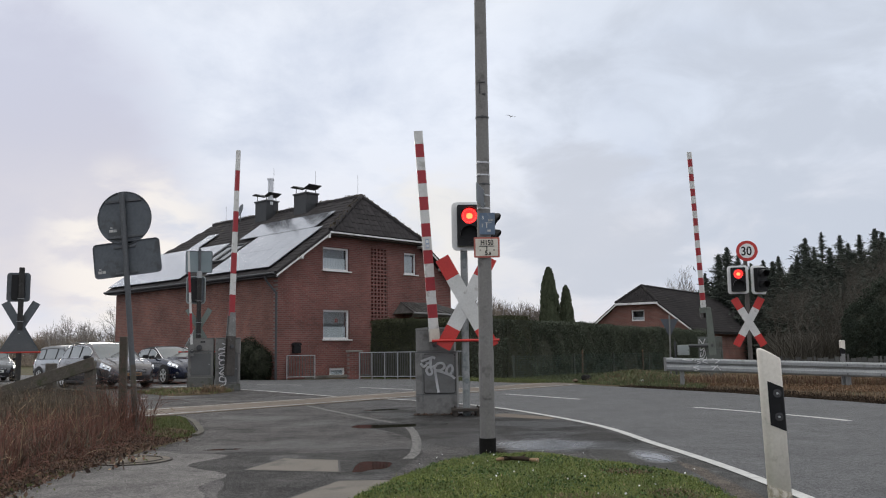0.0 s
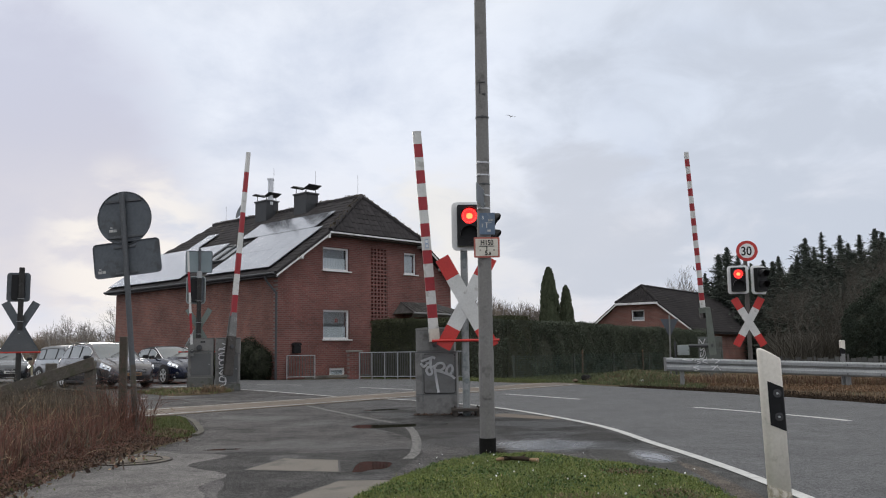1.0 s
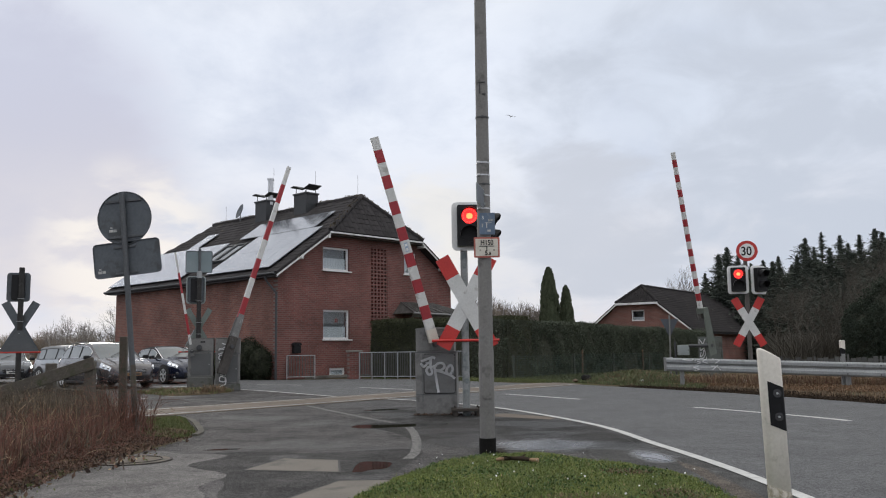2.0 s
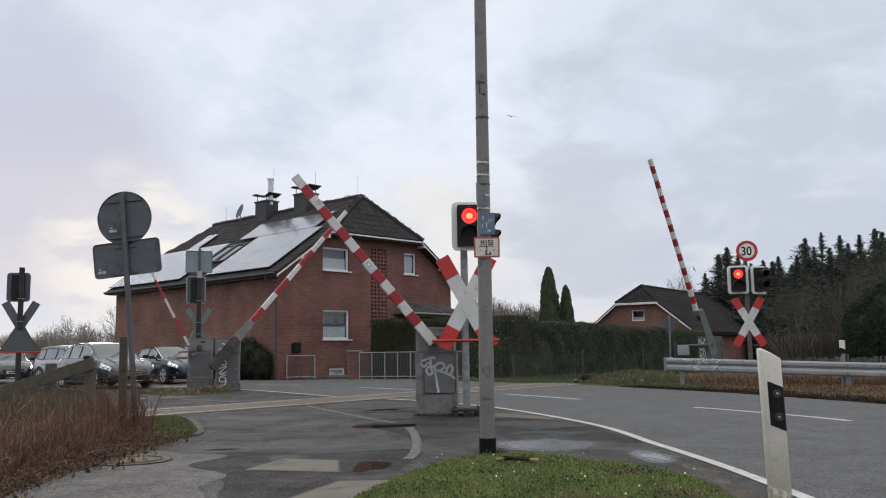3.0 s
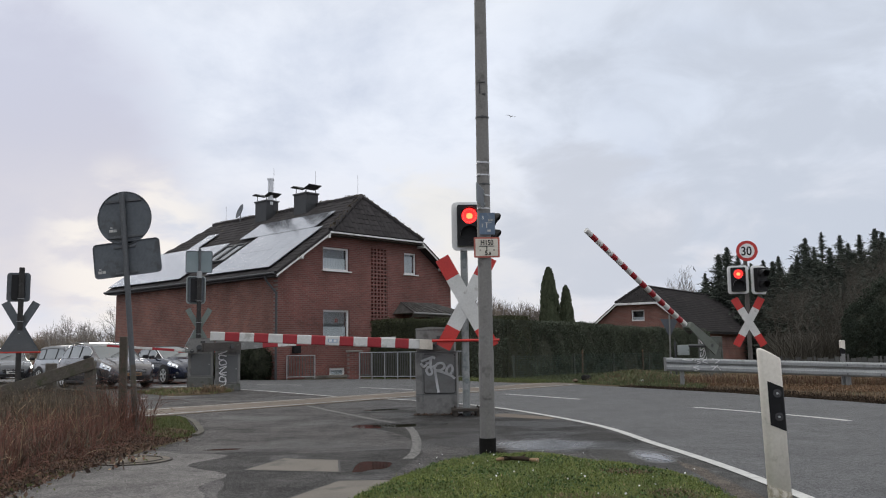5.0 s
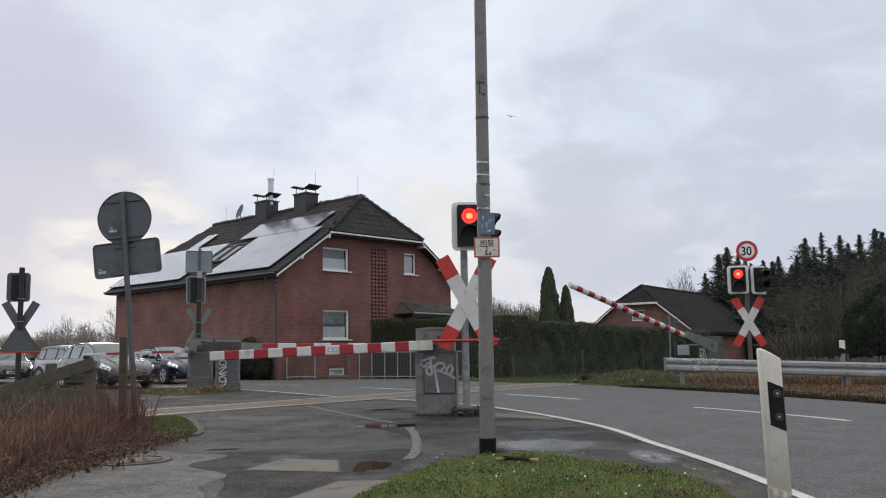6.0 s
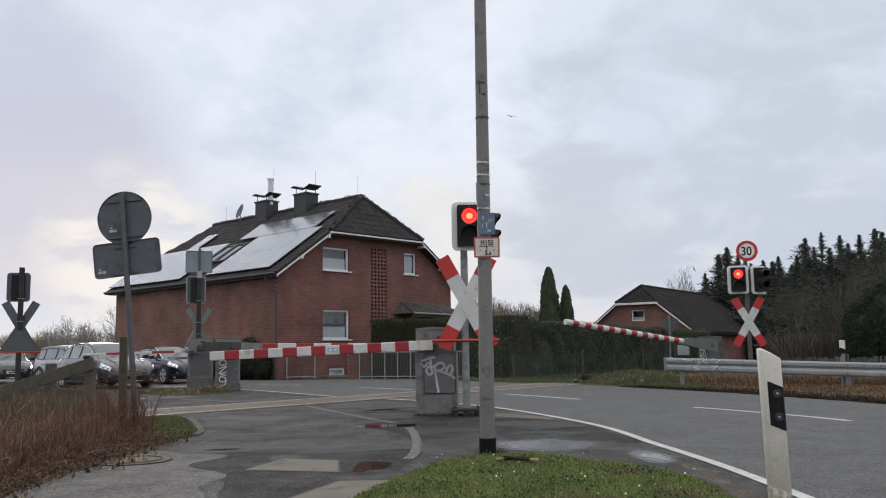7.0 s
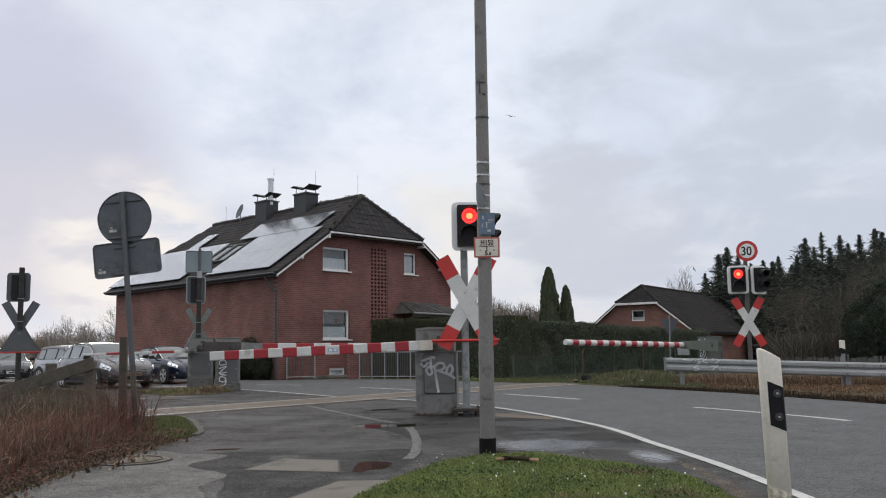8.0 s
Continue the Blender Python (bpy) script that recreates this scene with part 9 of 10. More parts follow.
def build_car(m, label, paint, L=4.5, W=1.82, H=1.48, hood=0.92, tail=0.98, a=0.95, b=0.28, c=-1.55, d=-2.12, belt=0.95, roof_mat=None, windows=(), plate="plate_white", lit=None, rails=False, group="waiting cars", day=False, chrome=True, wheel_r=0.325):
    """A car, nose along +x: one shell of rounded sections, parted into body, roof, screens, side glass and lamps."""
    car = thing("car", m, label, "car", group)
    half = L / 2
    hw = lambda x: W / 2 * piece(x, [(-half, 0.72), (-half + 0.12, 0.87), (-half + 0.45, 0.97), (-half + 1.0, 1.0), (half - 1.0, 1.0), (half - 0.45, 0.95), (half - 0.14, 0.80), (half, 0.60)])
    low = lambda x: piece(x, [(-half, 0.40), (-half + 0.2, 0.24), (-half + 0.6, 0.19), (half - 0.6, 0.18), (half - 0.2, 0.20), (half, 0.26)])
    deck = lambda x: piece(x, [(-half, tail - 0.34), (-half + 0.10, tail - 0.12), (-half + 0.22, tail), (d + 0.3, belt + 0.03), (a, belt), (a + 0.10, hood + 0.03), (half - 0.62, hood - 0.06), (half - 0.25, hood - 0.17), (half - 0.06, hood - 0.29), (half, hood - 0.42)])
    crown = lambda x: piece(x, [(d, belt + 0.02), (c, H - 0.05), (lerp(c, b, 0.5), H), (b, H - 0.04), (a, belt + 0.02)]) if d < x < a else 0.0

    def section(x):
        w, z0, zd = hw(x), low(x), deck(x)
        cab = max(0.0, min(1.0, (crown(x) - zd) / max(0.05, H - zd)))
        zt = max(crown(x), zd)
        sh = zd - 0.03 if not cab else lerp(zd, belt, min(1, cab * 3)) - 0.03
        pts = [(0, z0), (w * 0.80, z0), (w * 0.95, z0 + 0.05), (w * 0.995, lerp(z0, sh, 0.30)), (w, lerp(z0, sh, 0.55)), (w * 1.0, lerp(z0, sh, 0.76)), (w * 0.975, lerp(z0, sh, 0.90)), (w * 0.935, sh)]
        top = W / 2 * 0.73
        e = lerp(w * 0.80, min(w * 0.86, top), cab)
        for s in (0.12, 0.5, 0.90):
            pts.append((lerp(w * 0.92, e, s * (1 + 0.25 * (1 - s) * cab)), lerp(sh + 0.01, zt - 0.035 * min(1, cab * 4) - 0.002, s if cab else 0.3 + 0.6 * s)))
        pts += [(e * 0.96, zt - 0.012), (e * 0.80, zt + 0.010), (e * 0.45, zt + 0.030), (0, zt + 0.038)]
        return pts

    marks = {-half, half, a, b, c, d, half - 0.14, half - 0.62, *(x for w_ in windows for x in w_)}
    n = 58
    xs = sorted(marks | {-half + L * i / n for i in range(n + 1) if min(abs(-half + L * i / n - k) for k in marks) > 0.03})
    rows = [section(x) for x in xs]
    cols = len(rows[0])
    bins = {}

    def put(key, i, j, side):
        bins.setdefault(key, []).append((i, j, side))
    for i in range(len(xs) - 1):
        x = (xs[i] + xs[i + 1]) / 2
        for j in range(cols - 1):
            for side in (1, -1):
                key = ("body", 0)
                if d < x < a and j >= 10:
                    key = ("roof", 0)
                    if j >= 11 and lerp(b, a, 0.06) < x < lerp(b, a, 0.97):
                        key = ("windscreen", 0)
                    elif j >= 11 and lerp(c, d, 0.1) > x > lerp(c, d, 0.9):
                        key = ("rear_window", 0)
                elif d < x < a and 8 <= j < 10:
                    key = ("roof" if roof_mat else "body", 0)
                    for k, (x0, x1) in enumerate(windows):
                        if x0 < x < x1:
                            key = ("side_window", (k, side))
                elif half - 0.62 < x < half - 0.14 and 5 <= j < 7:
                    key = ("headlight", side)
                elif x < -half + 0.28 and 5 <= j < 7:
                    key = ("tail_light", side)
                put(key, i, j, side)
    mats = {"body": M[paint], "roof": M[roof_mat or paint], "windscreen": M["screen_glass"], "rear_window": M["screen_glass"], "side_window": M["car_glass"], "headlight": M["lamp_glass"], "tail_light": M["tail_red"]}
    labels = {"windscreen": "slanted windscreen glass", "rear_window": "slanted rear glass", "side_window": "side glass with pale sky put into its colour", "headlight": "clear headlight unit", "tail_light": "red tail light"}
    made = {}
    for key, cells in bins.items():
        bm = BM()
        vs = {}

        def vert(i, j, side):
            y, z = rows[i][j]
            k = (i, j, side if y > 1e-6 else 0)
            if k not in vs:
                vs[k] = bm.verts.new((xs[i], y * side, z))
            return vs[k]
        for i, j, side in cells:
            q = [vert(i, j, side), vert(i + 1, j, side), vert(i + 1, j + 1, side), vert(i, j + 1, side)]
            q = list(dict.fromkeys(q))
            if len(q) > 2:
                bm.faces.new(q if side < 0 else q[::-1])
        if key[0] == "body":
            for i in (0, len(xs) - 1):
                ring = [vert(i, j, 1) for j in range(cols)] + [vert(i, j, -1) for j in range(cols - 2, 0, -1)]
                bm.faces.new(ring)
        bmesh.ops.recalc_face_normals(bm, faces=bm.faces[:])
        made[key] = part(key[0], bm, mats[key[0]], car, labels.get(key[0], ""), smooth=True)
    at_ = lambda x, j: section(x)[j]
    x0, x1 = windows[0][0], windows[-1][1]
    for side in (1, -1):
        # bright line round the side glass
        bm = BM()
        span = [lerp(x0 - 0.03, x1 + 0.03, i / 14) for i in range(15)]
        edge = [(x, side * (at_(x, 8)[0] + 0.006), at_(x, 8)[1]) for x in span] + [(x, side * (at_(x, 10)[0] + 0.006), at_(x, 10)[1]) for x in span[::-1]]
        tube(bm, edge + [edge[0]], 0.011, 6, False)
        part("window_trim", bm, M["chrome"] if chrome else M["black"], car, "bright trim round the side glass")
        for k in range(len(windows) - 1):
            xm = (windows[k][1] + windows[k + 1][0]) / 2
            bm = BM()
            tube(bm, [(xm, side * (at_(xm, j)[0] + 0.004), at_(xm, j)[1]) for j in (8, 9, 10)], 0.022, 6, False)
            part("window_post", bm, M["black"], car, "dark post between side windows")
        bm = BM()
        tube(bm, [(lerp(a, b, i / 8), side * (at_(lerp(a, b, i / 8), 11)[0]), at_(lerp(a, b, i / 8), 11)[1] + 0.008) for i in range(9)], 0.020, 6)
        part("screen_pillar", bm, M["chrome"] if roof_mat == "soft_top" else M[paint], car, "windscreen pillar")
        bm = BM()
        box(bm, (a - 0.30, side * (W / 2 + 0.10), belt + 0.055), (0.13, 0.20, 0.135), bevel=0.045)
        box(bm, (a - 0.30, side * (W / 2 - 0.02), belt + 0.01), (0.08, 0.12, 0.05), bevel=0.015)
        part("wing_mirror", bm, M["black"] if roof_mat != "roof_silver_dimmed" else M[paint], car, "dark wing mirror")
        for hx in (0.10, -0.90):
            bm = BM()
            box(bm, (hx, side * (hw(hx) + 0.004), lerp(low(hx), belt, 0.78)), (0.2, 0.03, 0.03), bevel=0.01)
            part("door_handle", bm, M[paint], car)
        for sx in (a - 0.28, windows[-1][0] - 0.04, windows[0][0] - 0.02):
            bm = BM()
            tube(bm, [(sx, side * (at_(sx, j)[0] - 0.001), at_(sx, j)[1]) for j in (3, 4, 5, 6, 7)], 0.006, 4, False)
            part("door_seam", bm, M["black"], car)
        bm = BM()
        box(bm, (-0.05, side * W / 2 * 0.97, 0.22), (L * 0.48, 0.05, 0.08), bevel=0.02)
        part("sill", bm, M["black"], car, "black sill")
        if rails:
            bm = BM()
            tube(bm, [(lerp(c + 0.1, b - 0.1, i / 8), side * at_(lerp(c + 0.1, b - 0.1, i / 8), 11)[0], at_(lerp(c + 0.1, b - 0.1, i / 8), 11)[1] + 0.04) for i in range(9)], 0.02, 6)
            part("roof_rail", bm, M["galv_dark"], car, "grey roof rail")
        hl = made[("headlight", side)]
        bm = BM()
        for hx, r in ((half - 0.42, 0.052), (half - 0.27, 0.05)):
            y, z = at_(hx, 6)
            bmesh.ops.create_icosphere(bm, subdivisions=2, radius=r, matrix=Matrix.Translation((hx + 0.02, side * (y - 0.02), z - 0.02)))
        part("lamp_bulb", bm, M["headlamp"] if lit else M["reflector"], hl, "lit headlamp" if lit else "bright lamp reflector")
        if day:
            bm = BM()
            tube(bm, [(lerp(half - 0.60, half - 0.16, i / 5), side * (at_(lerp(half - 0.60, half - 0.16, i / 5), 6)[0] + 0.006), at_(lerp(half - 0.60, half - 0.16, i / 5), 6)[1] - 0.012 * (1 - i / 5)) for i in range(6)], 0.022, 6)
            part("day_light", bm, M["lamp_day"], hl, "lit daytime light strip")
        bm = BM()
        bmesh.ops.create_icosphere(bm, subdivisions=2, radius=0.065, matrix=Matrix.Translation((half - 0.16, side * (at_(half - 0.16, 3)[0] - 0.02), 0.40)))
        part("fog_light", bm, M["lens_dark"], car, "round fog light")
        for wx in (half - 0.88, -half + 0.90):
            bm = BM()
            k = wheel_r / 0.325
            ring = []
            for (r, y) in ((0.225, 0.085), (0.24, 0.10), (0.30, 0.105), (0.325, 0.07), (0.325, -0.09), (0.21, -0.1)):
                ring.append([bm.verts.new((k * r * math.cos(t), y * side, k * r * math.sin(t))) for t in [2 * math.pi * i / 32 for i in range(32)]])
            for q, r in zip(ring, ring[1:]):
                for i in range(32):
                    bm.faces.new((q[i], q[(i + 1) % 32], r[(i + 1) % 32], r[i]))
            bmesh.ops.recalc_face_normals(bm, faces=bm.faces[:])
            wheel = part("wheel", bm, M["rubber"], car, "black tyre on alloy rim", pose(wx, side * (W / 2 - 0.085), wheel_r), True)
            bm = BM()
            tube(bm, [(0, 0.05 * side, 0), (0, 0.092 * side, 0)], 0.045, 14)
            for i in range(5):
                t = 2 * math.pi * i / 5 + 0.3
                for e in (-0.16, 0.16):
                    tube(bm, [Vector((math.cos(t) * 0.03, 0.085 * side, math.sin(t) * 0.03)), Vector((math.cos(t + e) * 0.215 * k, 0.09 * side, math.sin(t + e) * 0.215 * k))], 0.017, 6)
            tube(bm, [(k * 0.222 * math.cos(2 * math.pi * i / 28), 0.09 * side, k * 0.222 * math.sin(2 * math.pi * i / 28)) for i in range(29)], 0.013, 6, False)
            part("rim", bm, M["rim_silver"], wheel, "five-spoke alloy rim")
            bm = BM()
            tube(bm, [(0, 0.0, 0), (0, 0.03 * side, 0)], 0.22 * k, 24)
            part("wheel_back", bm, M["black"], wheel)
            bm = BM()
            prism(bm, [(0.39 * k * math.cos(t), 0.39 * k * math.sin(t)) for t in [radians(-30 + 240 * i / 24) for i in range(25)]], side * (W / 2 - 0.16), side * (W / 2 + 0.002), pose(wx, 0, wheel_r))
            part("wheel_arch", bm, M["black"], car, "dark wheel arch")
    # nose
    bm = BM()
    box(bm, (half - 0.03, 0, hood - 0.40), (0.10, W * 0.46, 0.15), bevel=0.03)
    gr = part("grille", bm, M["black"], car, "dark radiator grille")
    for dz in (0.065, 0.02, -0.025):
        bm = BM()
        box(bm, (half + 0.022, 0, hood - 0.40 + dz), (0.014, W * 0.43, 0.014), bevel=0.003)
        part("grille_bar", bm, M["chrome"], gr, "chrome grille bar")
    bm = BM()
    tube(bm, [(half + 0.02, 0, hood - 0.37), (half + 0.035, 0, hood - 0.37)], 0.055, 16)
    part("badge", bm, M["chrome"], gr, "round chrome badge")
    bm = BM()
    box(bm, (half - 0.03, 0, 0.34), (0.10, W * 0.56, 0.16), bevel=0.03)
    part("air_intake", bm, M["black"], car, "dark lower air intake")
    bm = BM()
    box(bm, (half + 0.02, 0, 0.47), (0.03, 0.52, 0.11), bevel=0.005)
    pl = part("number_plate", bm, M[plate], car, "plain number plate")
    bm = BM()
    box(bm, (half + 0.037, 0, 0.47), (0.004, 0.36, 0.05))
    part("plate_bar", bm, M["dark_grey"], pl)
    bm = BM()
    tube(bm, [(half - 0.30 * abs(k / 6) ** 2.2 + 0.01, k / 6 * W * 0.42, 0.255) for k in range(-6, 7)], 0.018, 6)
    part("bumper_lip", bm, M["chrome"], car, "bright bumper strip")
    for sg in (1, -1):
        bm = BM()
        tube(bm, [(lerp(a + 0.12, half - 0.30, i / 6), sg * (0.62 - 0.02 * i) * hw(0), at_(lerp(a + 0.12, half - 0.30, i / 6), 13)[1] + 0.002) for i in range(7)], 0.010, 5)
        part("bonnet_crease", bm, M[paint], car)
    for e in (-0.30, 0.28):
        bm = BM()
        tube(bm, [(a - 0.02, e, belt + 0.075), (lerp(a, b, 0.30), e + 0.40, lerp(belt, H, 0.30) + 0.06)], 0.010, 5)
        part("wiper", bm, M["black"], car)
    return car


build_car(pose(-11.75, 30.35, 0, 0, 0, -46), "brown-grey metallic estate car waiting at the barrier", "paint_grey", L=4.6, W=1.84, H=1.52, a=1.25, b=0.30, c=-1.45, d=-2.22, hood=0.96, belt=0.98, windows=((-1.75, -1.12), (-1.06, -0.20), (-0.14, 0.66)), plate="plate_yellow", rails=True)
build_car(pose(-14.55, 34.6, 0, 0, 0, -40), "silver hatchback standing behind the estate car", "paint_silver", L=4.2, W=1.76, H=1.5, a=1.1, b=0.25, windows=((-1.55, -1.05), (-0.98, -0.1), (-0.04, 0.55)), roof_mat="roof_silver_dimmed", chrome=False)
build_car(pose(-10.85, 34.4, 0, 0, 0, -46), "dark blue convertible with black fabric roof", "paint_blue", L=4.7, W=1.82, H=1.40, a=1.0, b=0.22, c=-0.75, d=-1.75, hood=0.95, belt=0.95, roof_mat="soft_top", windows=((-0.85, -0.12), (-0.06, 0.52)), day=True, wheel_r=0.335)
moving_car = build_car(pose(-18.9, 37.7, 0, 0, 0, -54), "dark small car rolling up with lit headlamps", "paint_dark", L=4.0, W=1.72, H=1.45, windows=((-0.98, -0.14), (-0.08, 0.55)), lit=True)


# ---------------------------------------------------------------- small things
M["kerb"] = surface("kerb_concrete", (0.07, 0.064, 0.056), (0.13, 0.12, 0.105), rough=0.9, coarse=3, fine=45, bump=0.4, spec=0.2, stain=(0.08, 0.078, 0.06), stain_scale=4)


def build_kerb():
    line = smooth_line([(-4.62, 15.3), (-4.25, 14.65), (-3.92, 13.85), (-3.70, 13.2), (-3.46, 12.5), (-3.34, 12.05), (-3.32, 11.7)], 6)
    k = thing("kerb", pose(0, 0, 0), "pale curved concrete kerb round the grass corner", "kerb", "", "structure")
    n = len(line)
    step = 3
    for i in range(0, n - step, step):
        a, b = line[i], line[min(i + step, n - 1)]
        d = b - a
        bm = BM()
        box(bm, (0, 0, -0.006), (d.length - 0.006, 0.09, 0.055), pose((a.x + b.x) / 2, (a.y + b.y) / 2, 0, 0, 0, math.degrees(math.atan2(d.y, d.x))), bevel=0.015)
        part("kerb_stone", bm, M["kerb"], k)


M["iron"] = surface("cast_iron", (0.03, 0.026, 0.023), (0.065, 0.055, 0.047), rough=0.8, metal=0.3, coarse=6, fine=50, bump=0.3)
M["fill"] = surface("worn_concrete_fill", (0.085, 0.07, 0.055), (0.165, 0.14, 0.108), rough=0.9, coarse=4, fine=50, bump=0.5, stain=(0.06, 0.055, 0.045), stain_scale=5)


def build_manhole():
    m = thing("manhole_cover", pose(-3.19, 9.02, -0.006), "round cast iron and concrete manhole cover in the path", "manhole cover")
    bm = BM()
    tube(bm, [(0, 0, 0), (0, 0, 0.012)], 0.40, 36)
    part("outer_ring", bm, M["iron"], m, "dark cast iron ring")
    bm = BM()
    tube(bm, [(0, 0, 0.002), (0, 0, 0.013)], 0.375, 36)
    part("concrete_fill", bm, M["fill"], m, "tan concrete infill")
    bm = BM()
    ring = [(0.30 * math.cos(2 * math.pi * i / 36), 0.30 * math.sin(2 * math.pi * i / 36), 0.016) for i in range(37)]
    tube(bm, ring, 0.006, 6, False)
    part("inner_ring", bm, M["iron"], m)


def build_yield_sign():
    s = thing("traffic_sign", pose(8.12, 31.6, 0.3, 0, 1.0, -10), "triangular sign seen from behind on a thin post", "traffic sign")
    bm = BM()
    tube(bm, [(0, 0, -0.3), (0, 0, 1.95)], 0.03, 10)
    part("sign_pole", bm, M["pole"], s)
    bm = BM()
    prism(bm, [(-0.32, 1.80), (0.32, 1.80), (0.04, 1.22), (-0.04, 1.22)], 0.04, 0.05)
    part("triangle_plate", bm, M["plate_slate"], s, "dark blue-grey back of a triangular sign")
    bm = BM()
    box(bm, (0.02, -0.02, 0.35), (0.12, 0.1, 0.16), bevel=0.01)
    part("junction_box", bm, M["galv"], s)
    b = thing("meter_box", pose(8.55, 31.4, 0.3, 0, 0, -10), "pale grey switch box on a short post", "switch box")
    bm = BM()
    tube(bm, [(-0.27, 0.05, -0.3), (-0.27, 0.05, 1.0)], 0.035, 8)
    part("box_post", bm, M["dark_grey"], b)
    bm = BM()
    box(bm, (0.0, 0, 0.68), (0.40, 0.2, 0.36), bevel=0.02)
    part("box_body", bm, M["sign_back_light"], b)
    bm = BM()
    box(bm, (0.16, -0.105, 0.68), (0.02, 0.02, 0.05), bevel=0.004)
    part("box_latch", bm, M["dark_grey"], b)


M["plate_slate"] = surface("slate_blue_back", (0.06, 0.07, 0.085), (0.09, 0.10, 0.12), rough=0.5, metal=0.2, coarse=3, fine=40, bump=0.03)
build_near_cabinet()
build_kerb()
build_manhole()
build_yield_sign()


def build_low_fence():
    f = thing("board_fence", pose(16.5, 43.0, 0, 0, 0, 4), "low grey wooden board fence before the wood", "fence")
    for k in range(44):
        bm = BM()
        hh = 0.46 + 0.06 * math.sin(k * 2.7) + (0.12 if k % 6 == 0 else 0)
        box(bm, (k * 0.28, 0.02 * math.sin(k), hh / 2), (0.25 if k % 6 else 0.1, 0.03, hh))
        part("fence_board", bm, M["board_grey"], f)
    bm = BM()
    box(bm, (6, 0.05, 0.3), (12.3, 0.04, 0.08))
    part("fence_rail", bm, M["board_grey"], f)


M["board_grey"] = surface("grey_board", (0.06, 0.06, 0.06), (0.10, 0.10, 0.097), rough=0.9, coarse=3, fine=20, bump=0.4, vary=0.2)
build_low_fence()
for x, y, r_, hh, sd in ((22.6, 46.5, 1.15, 3.2, 14), (23.9, 46.0, 1.45, 4.5, 15), (25.4, 46.8, 1.6, 5.0, 17), (27.4, 47.4, 1.9, 5.2, 18)):
    bush(pose(x, y, 0), r_, hh, 34000, 0.045, sd, "large dark evergreen at the edge of the wood", "thuja_dark")


def bird(m, span, label, dark):
    b = thing("bird", m, label, "bird", "birds in the sky")
    bm = BM()
    tube(bm, [(-0.5 * span * 0.35, 0, 0), (-0.1 * span, 0, 0.01), (0.1 * span, 0, 0.0), (0.2 * span, 0, 0.0)], [0.006 * span, 0.04 * span, 0.035 * span, 0.008 * span], 8)
    part("bird_body", bm, M[dark], b)
    for s in (1, -1):
        bm = BM()
        prev = None
        for k in range(6):
            t = k / 5
            y, z, c = s * span * 0.5 * t, span * 0.10 * math.sin(t * 2.6), span * 0.10 * (1 - 0.75 * t)
            cur = [bm.verts.new((c - 0.05 * t * span, y, z)), bm.verts.new((-c - 0.05 * t * span, y, z)), bm.verts.new((-0.05 * t * span, y, z + 0.012 * span))]
            if prev:
                for i in range(3):
                    bm.faces.new((prev[i], prev[(i + 1) % 3], cur[(i + 1) % 3], cur[i]))
            prev = cur
        bmesh.ops.recalc_face_normals(bm, faces=bm.faces[:])
        part("wing", bm, M[dark], b)


bird(pose(4.93, 60.0, 17.46, 10, 0, 95), 0.72, "pale gull gliding far up under the clouds", "grey_box")
bird(pose(17.33, 60.0, 6.44, 50, 0, 130), 0.42, "small dark bird over the far roof", "black")

def build_marker_pole():
    p = thing("marker_pole", pose(1.27, 35.2, 0, 0, 0, 0), "thin pale post at the hedge foot", "post")
    bm = BM()
    tube(bm, [(0, 0, 0), (0, 0, 1.85)], 0.04, 10)
    tube(bm, [(0, 0, 1.85), (0, 0, 1.9)], [0.045, 0.03], 10)
    part("post_shaft", bm, M["galv"], p)


build_marker_pole()


# scraps along the verge
def scrap(m, w, label, material, name="litter_scrap"):
    s = thing(name, m, label, "litter")
    bm = BM()
    bmesh.ops.create_icosphere(bm, subdivisions=2, radius=w / 2)
    for v in bm.verts:
        v.co = v.co * (1 + 0.5 * noise.noise(v.co * 9 / w)); v.co.z = v.co.z * 0.6 + w * 0.25
    part("scrap_body", bm, M[material], s)


FOOT = smooth_line([(-9.0, 25.4), (-8.0, 24.2), (-7.3, 23.3), (-6.75, 23.5), (-6.35, 24.0), (-6.1, 24.9), (-6.3, 26.0), (-7.2, 26.4), (-8.7, 26.1), (-9.0, 25.4)], 5)[:-1]
mound("verge_cabinet", FOOT, 0.07, M["soil"], "low heap of dark soil round the cabinet feet", step=0.12, soft=0.4)
blades("cabinet_grass", FOOT, 2400, 0.11, 0.006, M["grass_dull"], "ragged grass round the cabinet foot", 96, 0.02, 1.2, 1.5)
blades("cabinet_straw", FOOT, 1200, 0.12, 0.006, M["straw_bank"], "dry straw among the grass at the cabinet foot", 98, 0.02, 1.0, 1.5)
blades("cabinet_straw", [(-6.75, 24.1), (-6.25, 24.3), (-6.15, 25.0), (-6.7, 25.0)], 420, 0.24, 0.006, M["straw_bank"], "tuft of dry straw at the cabinet foot", 97, 0.02, 0.0, 1.2)
scrap(pose(0.565, 9.12, -0.006, 0, 0, 20), 0.11, "dark lump of soil against the pole", "base_dark")
scrap(pose(8.05, 23.6, 0.10), 0.16, "crumpled white paper on the bank", "white")
scrap(pose(4.05, 27.35, 0.05), 0.18, "pale torn scrap at the road edge", "straw_bank")
scrap(pose(4.42, 27.6, 0.03, 0, 30, 0), 0.42, "black plastic rag at the road edge", "bitumen")
scrap(pose(5.6, 25.0, 0.12), 0.12, "white paper scrap on the bank", "white")
tw = thing("fallen_branch", pose(0.64, 7.99, 0.062, 0, 0, -6), "short reddish-brown fallen branch on the grass", "branch")
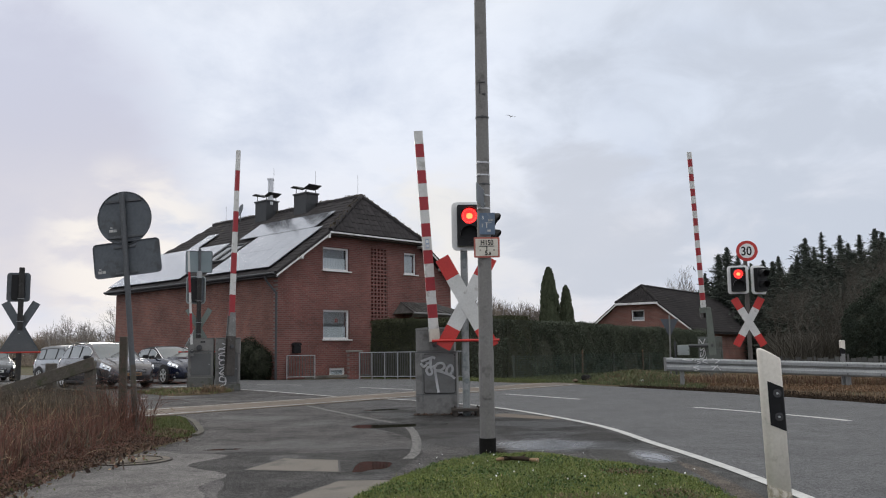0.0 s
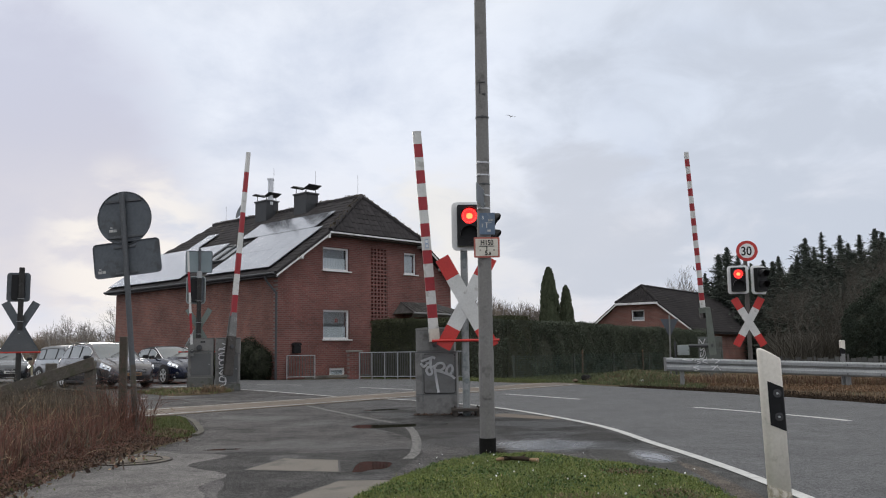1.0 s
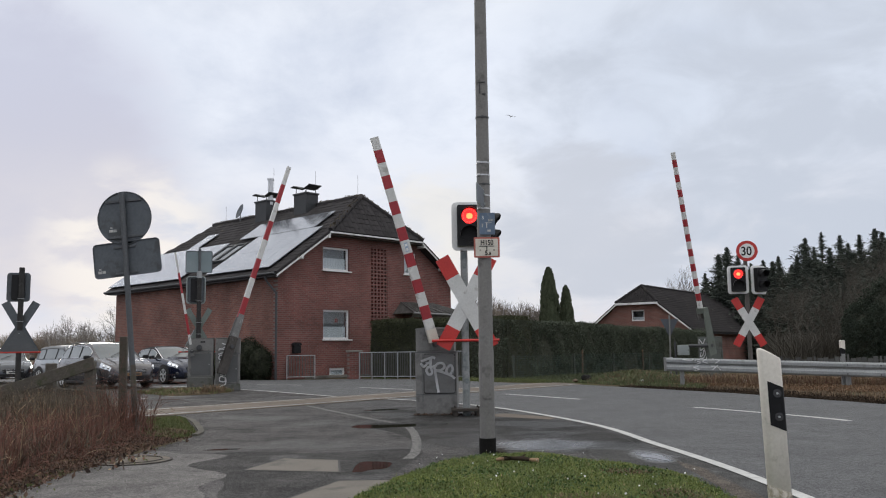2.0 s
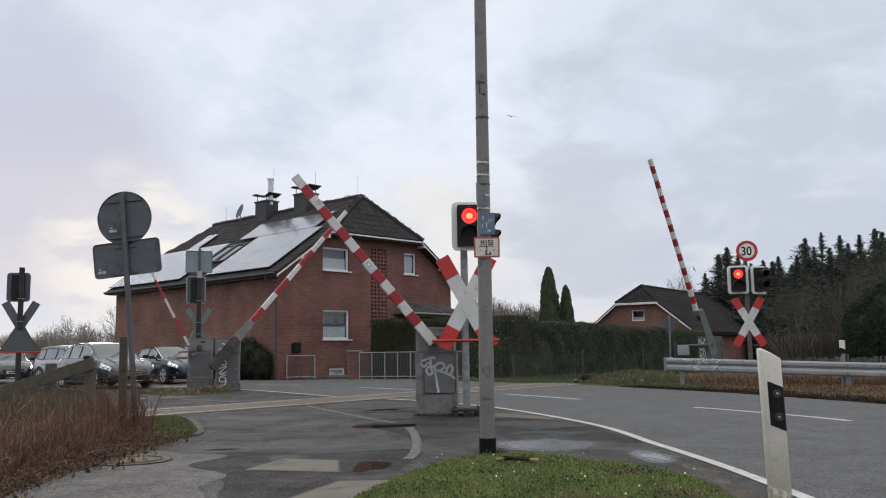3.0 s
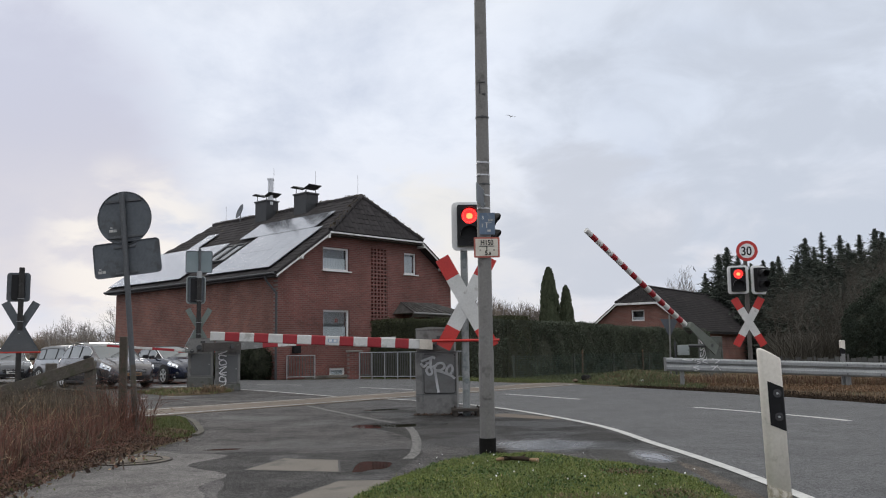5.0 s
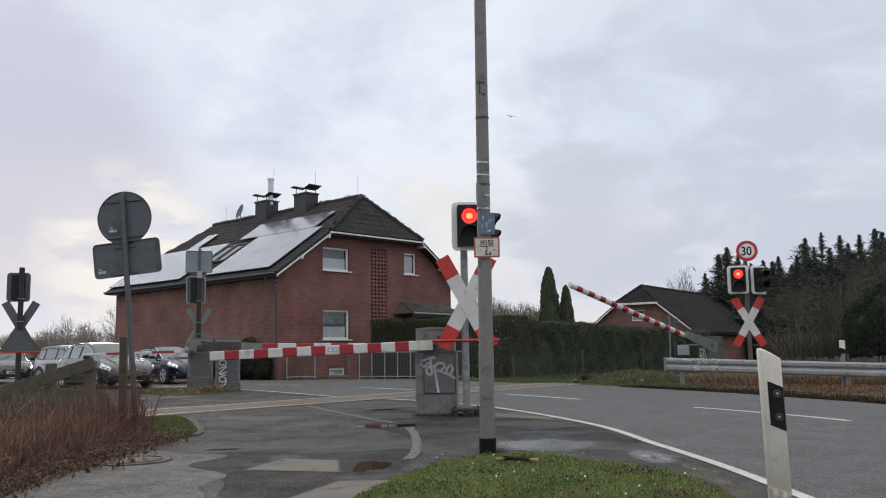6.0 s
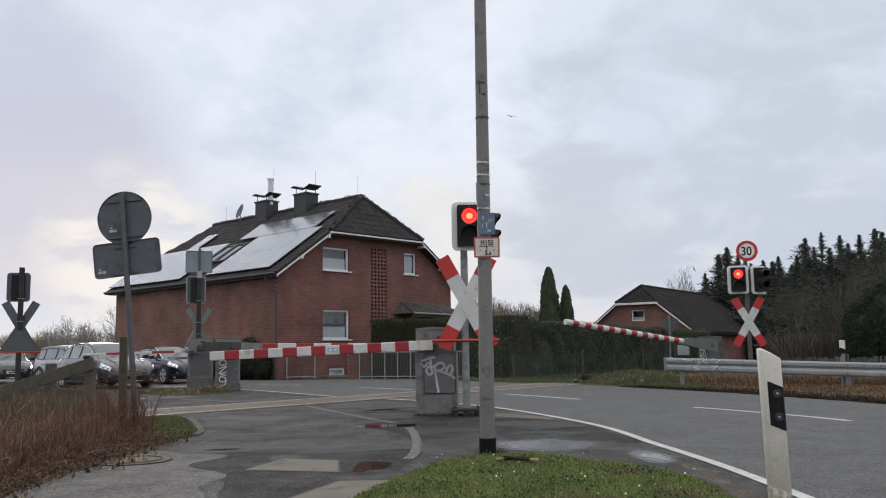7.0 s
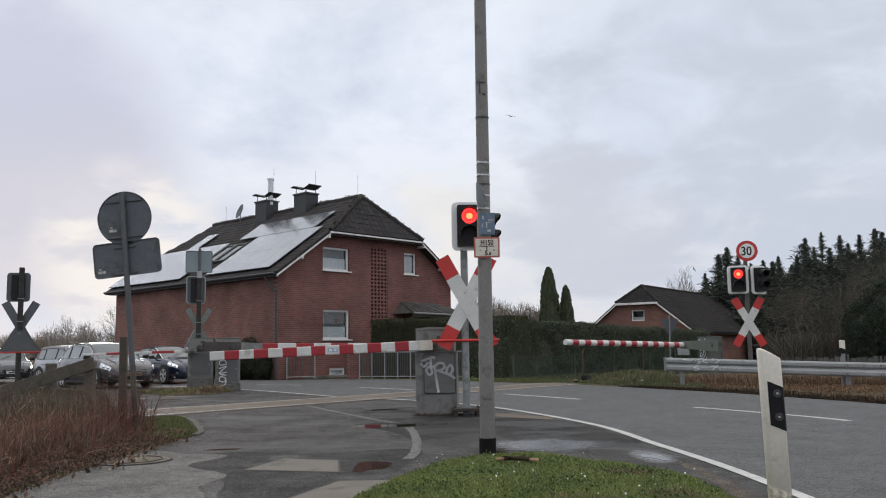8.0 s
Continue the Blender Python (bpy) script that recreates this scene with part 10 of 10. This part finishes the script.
bm = BM()
tube(bm, [(-0.18, 0.02, 0.01), (-0.13, 0.02, 0.02), (-0.04, 0.01, 0.026), (0.06, -0.005, 0.024), (0.12, -0.02, 0.016), (0.18, -0.03, 0.01)], [0.010, 0.018, 0.017, 0.021, 0.015, 0.009], 8)
tube(bm, [(0.02, 0.0, 0.03), (0.08, 0.05, 0.06)], [0.010, 0.004], 5)
tube(bm, [(-0.06, 0.0, 0.03), (-0.10, -0.05, 0.05), (-0.15, -0.06, 0.045)], [0.009, 0.006, 0.003], 5)
part("branch_wood", bm, M["mud"], tw, "dark mossy bark")
for a_, b_ in (((-0.19, 0.022, 0.012), (-0.12, 0.018, 0.024)), ((0.10, -0.018, 0.018), (0.19, -0.034, 0.012))):
    bm = BM()
    tube(bm, [a_, b_], [0.013, 0.021], 8)
    part("broken_end", bm, M["post_brown_light"], tw, "pale broken end")
for cx, cy, rx, ry, n_, sd in ((1.48, 7.35, 0.22, 0.16, 900, 197), (1.62, 6.2, 0.22, 0.25, 900, 198), (0.9, 6.0, 0.3, 0.25, 500, 199), (-0.3, 6.0, 0.25, 0.25, 500, 200)):
    oval = [(cx + rx * math.cos(i * math.pi / 8), cy + ry * math.sin(i * math.pi / 8)) for i in range(16)]
    blades("brown_patch", oval, n_, 0.04, 0.003, M["straw_bank"], "thin brown withered patch in the grass", sd, 0.05, 0.0, 1.5)
rd = np.random.default_rng(95)
dx, dy = rd.uniform(-0.6, 2.1, 800), rd.uniform(4.8, 9.3, 800)
kd = in_poly(dx, dy, [(p[0], p[1]) for p in ov]) & (rd.random(800) < 0.13)
scatter_mesh("daisies", leaf_quads(rd, np.stack([dx[kd], dy[kd], np.full(kd.sum(), 0.080)], 1), 0.0078, 1.0), M["white"], "tiny white daisies in the grass", "flowers")


# ---------------------------------------------------------------- movement
def swing(p, turn, rows):
    return [(t, pose(*p, 0, -a, turn)) for t, a in rows]


def motions():
    walk(near_boom, swing((-0.16, 14.8, 1.168), 189.7, [(0, 86.2), (0.9, 86.1), (1.2, 84.3), (1.5, 81.6), (1.7, 79.0), (2.25, 69.0), (2.8, 56.4), (3.5, 34.3), (4.0, 19.5), (4.5, 8.9), (4.7, 6.3), (5.2, 0.8), (5.6, -2.1), (8.0, -2.1)]))
    walk(road_boom, swing((-6.33, 25.9, 1.30), 38.2, [(0, 88.3), (0.5, 88.3), (1.0, 85.1), (1.2, 83.2), (1.5, 79.5), (1.7, 76.5), (2.25, 66.0), (2.8, 53.1), (3.5, 32.8), (4.0, 18.6), (4.5, 7.8), (4.7, 5.0), (5.2, 0.8), (5.6, 0.0), (8.0, 0.0)]))
    walk(path_boom, swing((-7.454, 25.85, 1.172), 199.0, [(0, 87.2), (0.9, 87.0), (1.3, 85.8), (1.5, 84.5), (1.7, 82.9), (2.25, 76.2), (2.8, 66.9), (3.0, 63.0), (3.5, 48.6), (4.0, 31.5), (4.5, 15.7), (4.7, 10.6), (5.2, 1.6), (5.5, -1.0), (8.0, -1.0)]))
    walk(right_boom, swing((7.62, 25.45, 1.11), 216.4, [(0, 86.1), (0.5, 86.1), (1.0, 84.7), (1.5, 82.1), (1.7, 80.8), (2.25, 76.2), (2.8, 70.4), (3.5, 59.9), (4.0, 51.0), (4.5, 41.8), (4.7, 37.9), (5.25, 27.6), (5.8, 18.8), (6.2, 13.9), (6.5, 10.7), (7.0, 6.5), (7.5, 3.4), (8.0, 1.3)]))


    ahead = Vector((math.cos(radians(-54)), math.sin(radians(-54))))
    walk(moving_car, [(t, pose(-18.9 - ahead.x * s, 37.7 - ahead.y * s, 0, 0, 0, -54)) for t, s in ((0, 3.8), (0.2, 2.75), (0.4, 1.95), (0.6, 1.45), (0.8, 1.0), (1.0, 0.58), (1.2, 0.32), (1.6, 0.08), (2.0, 0.0), (2.6, 0.0), (8.0, 0.0))])


motions()
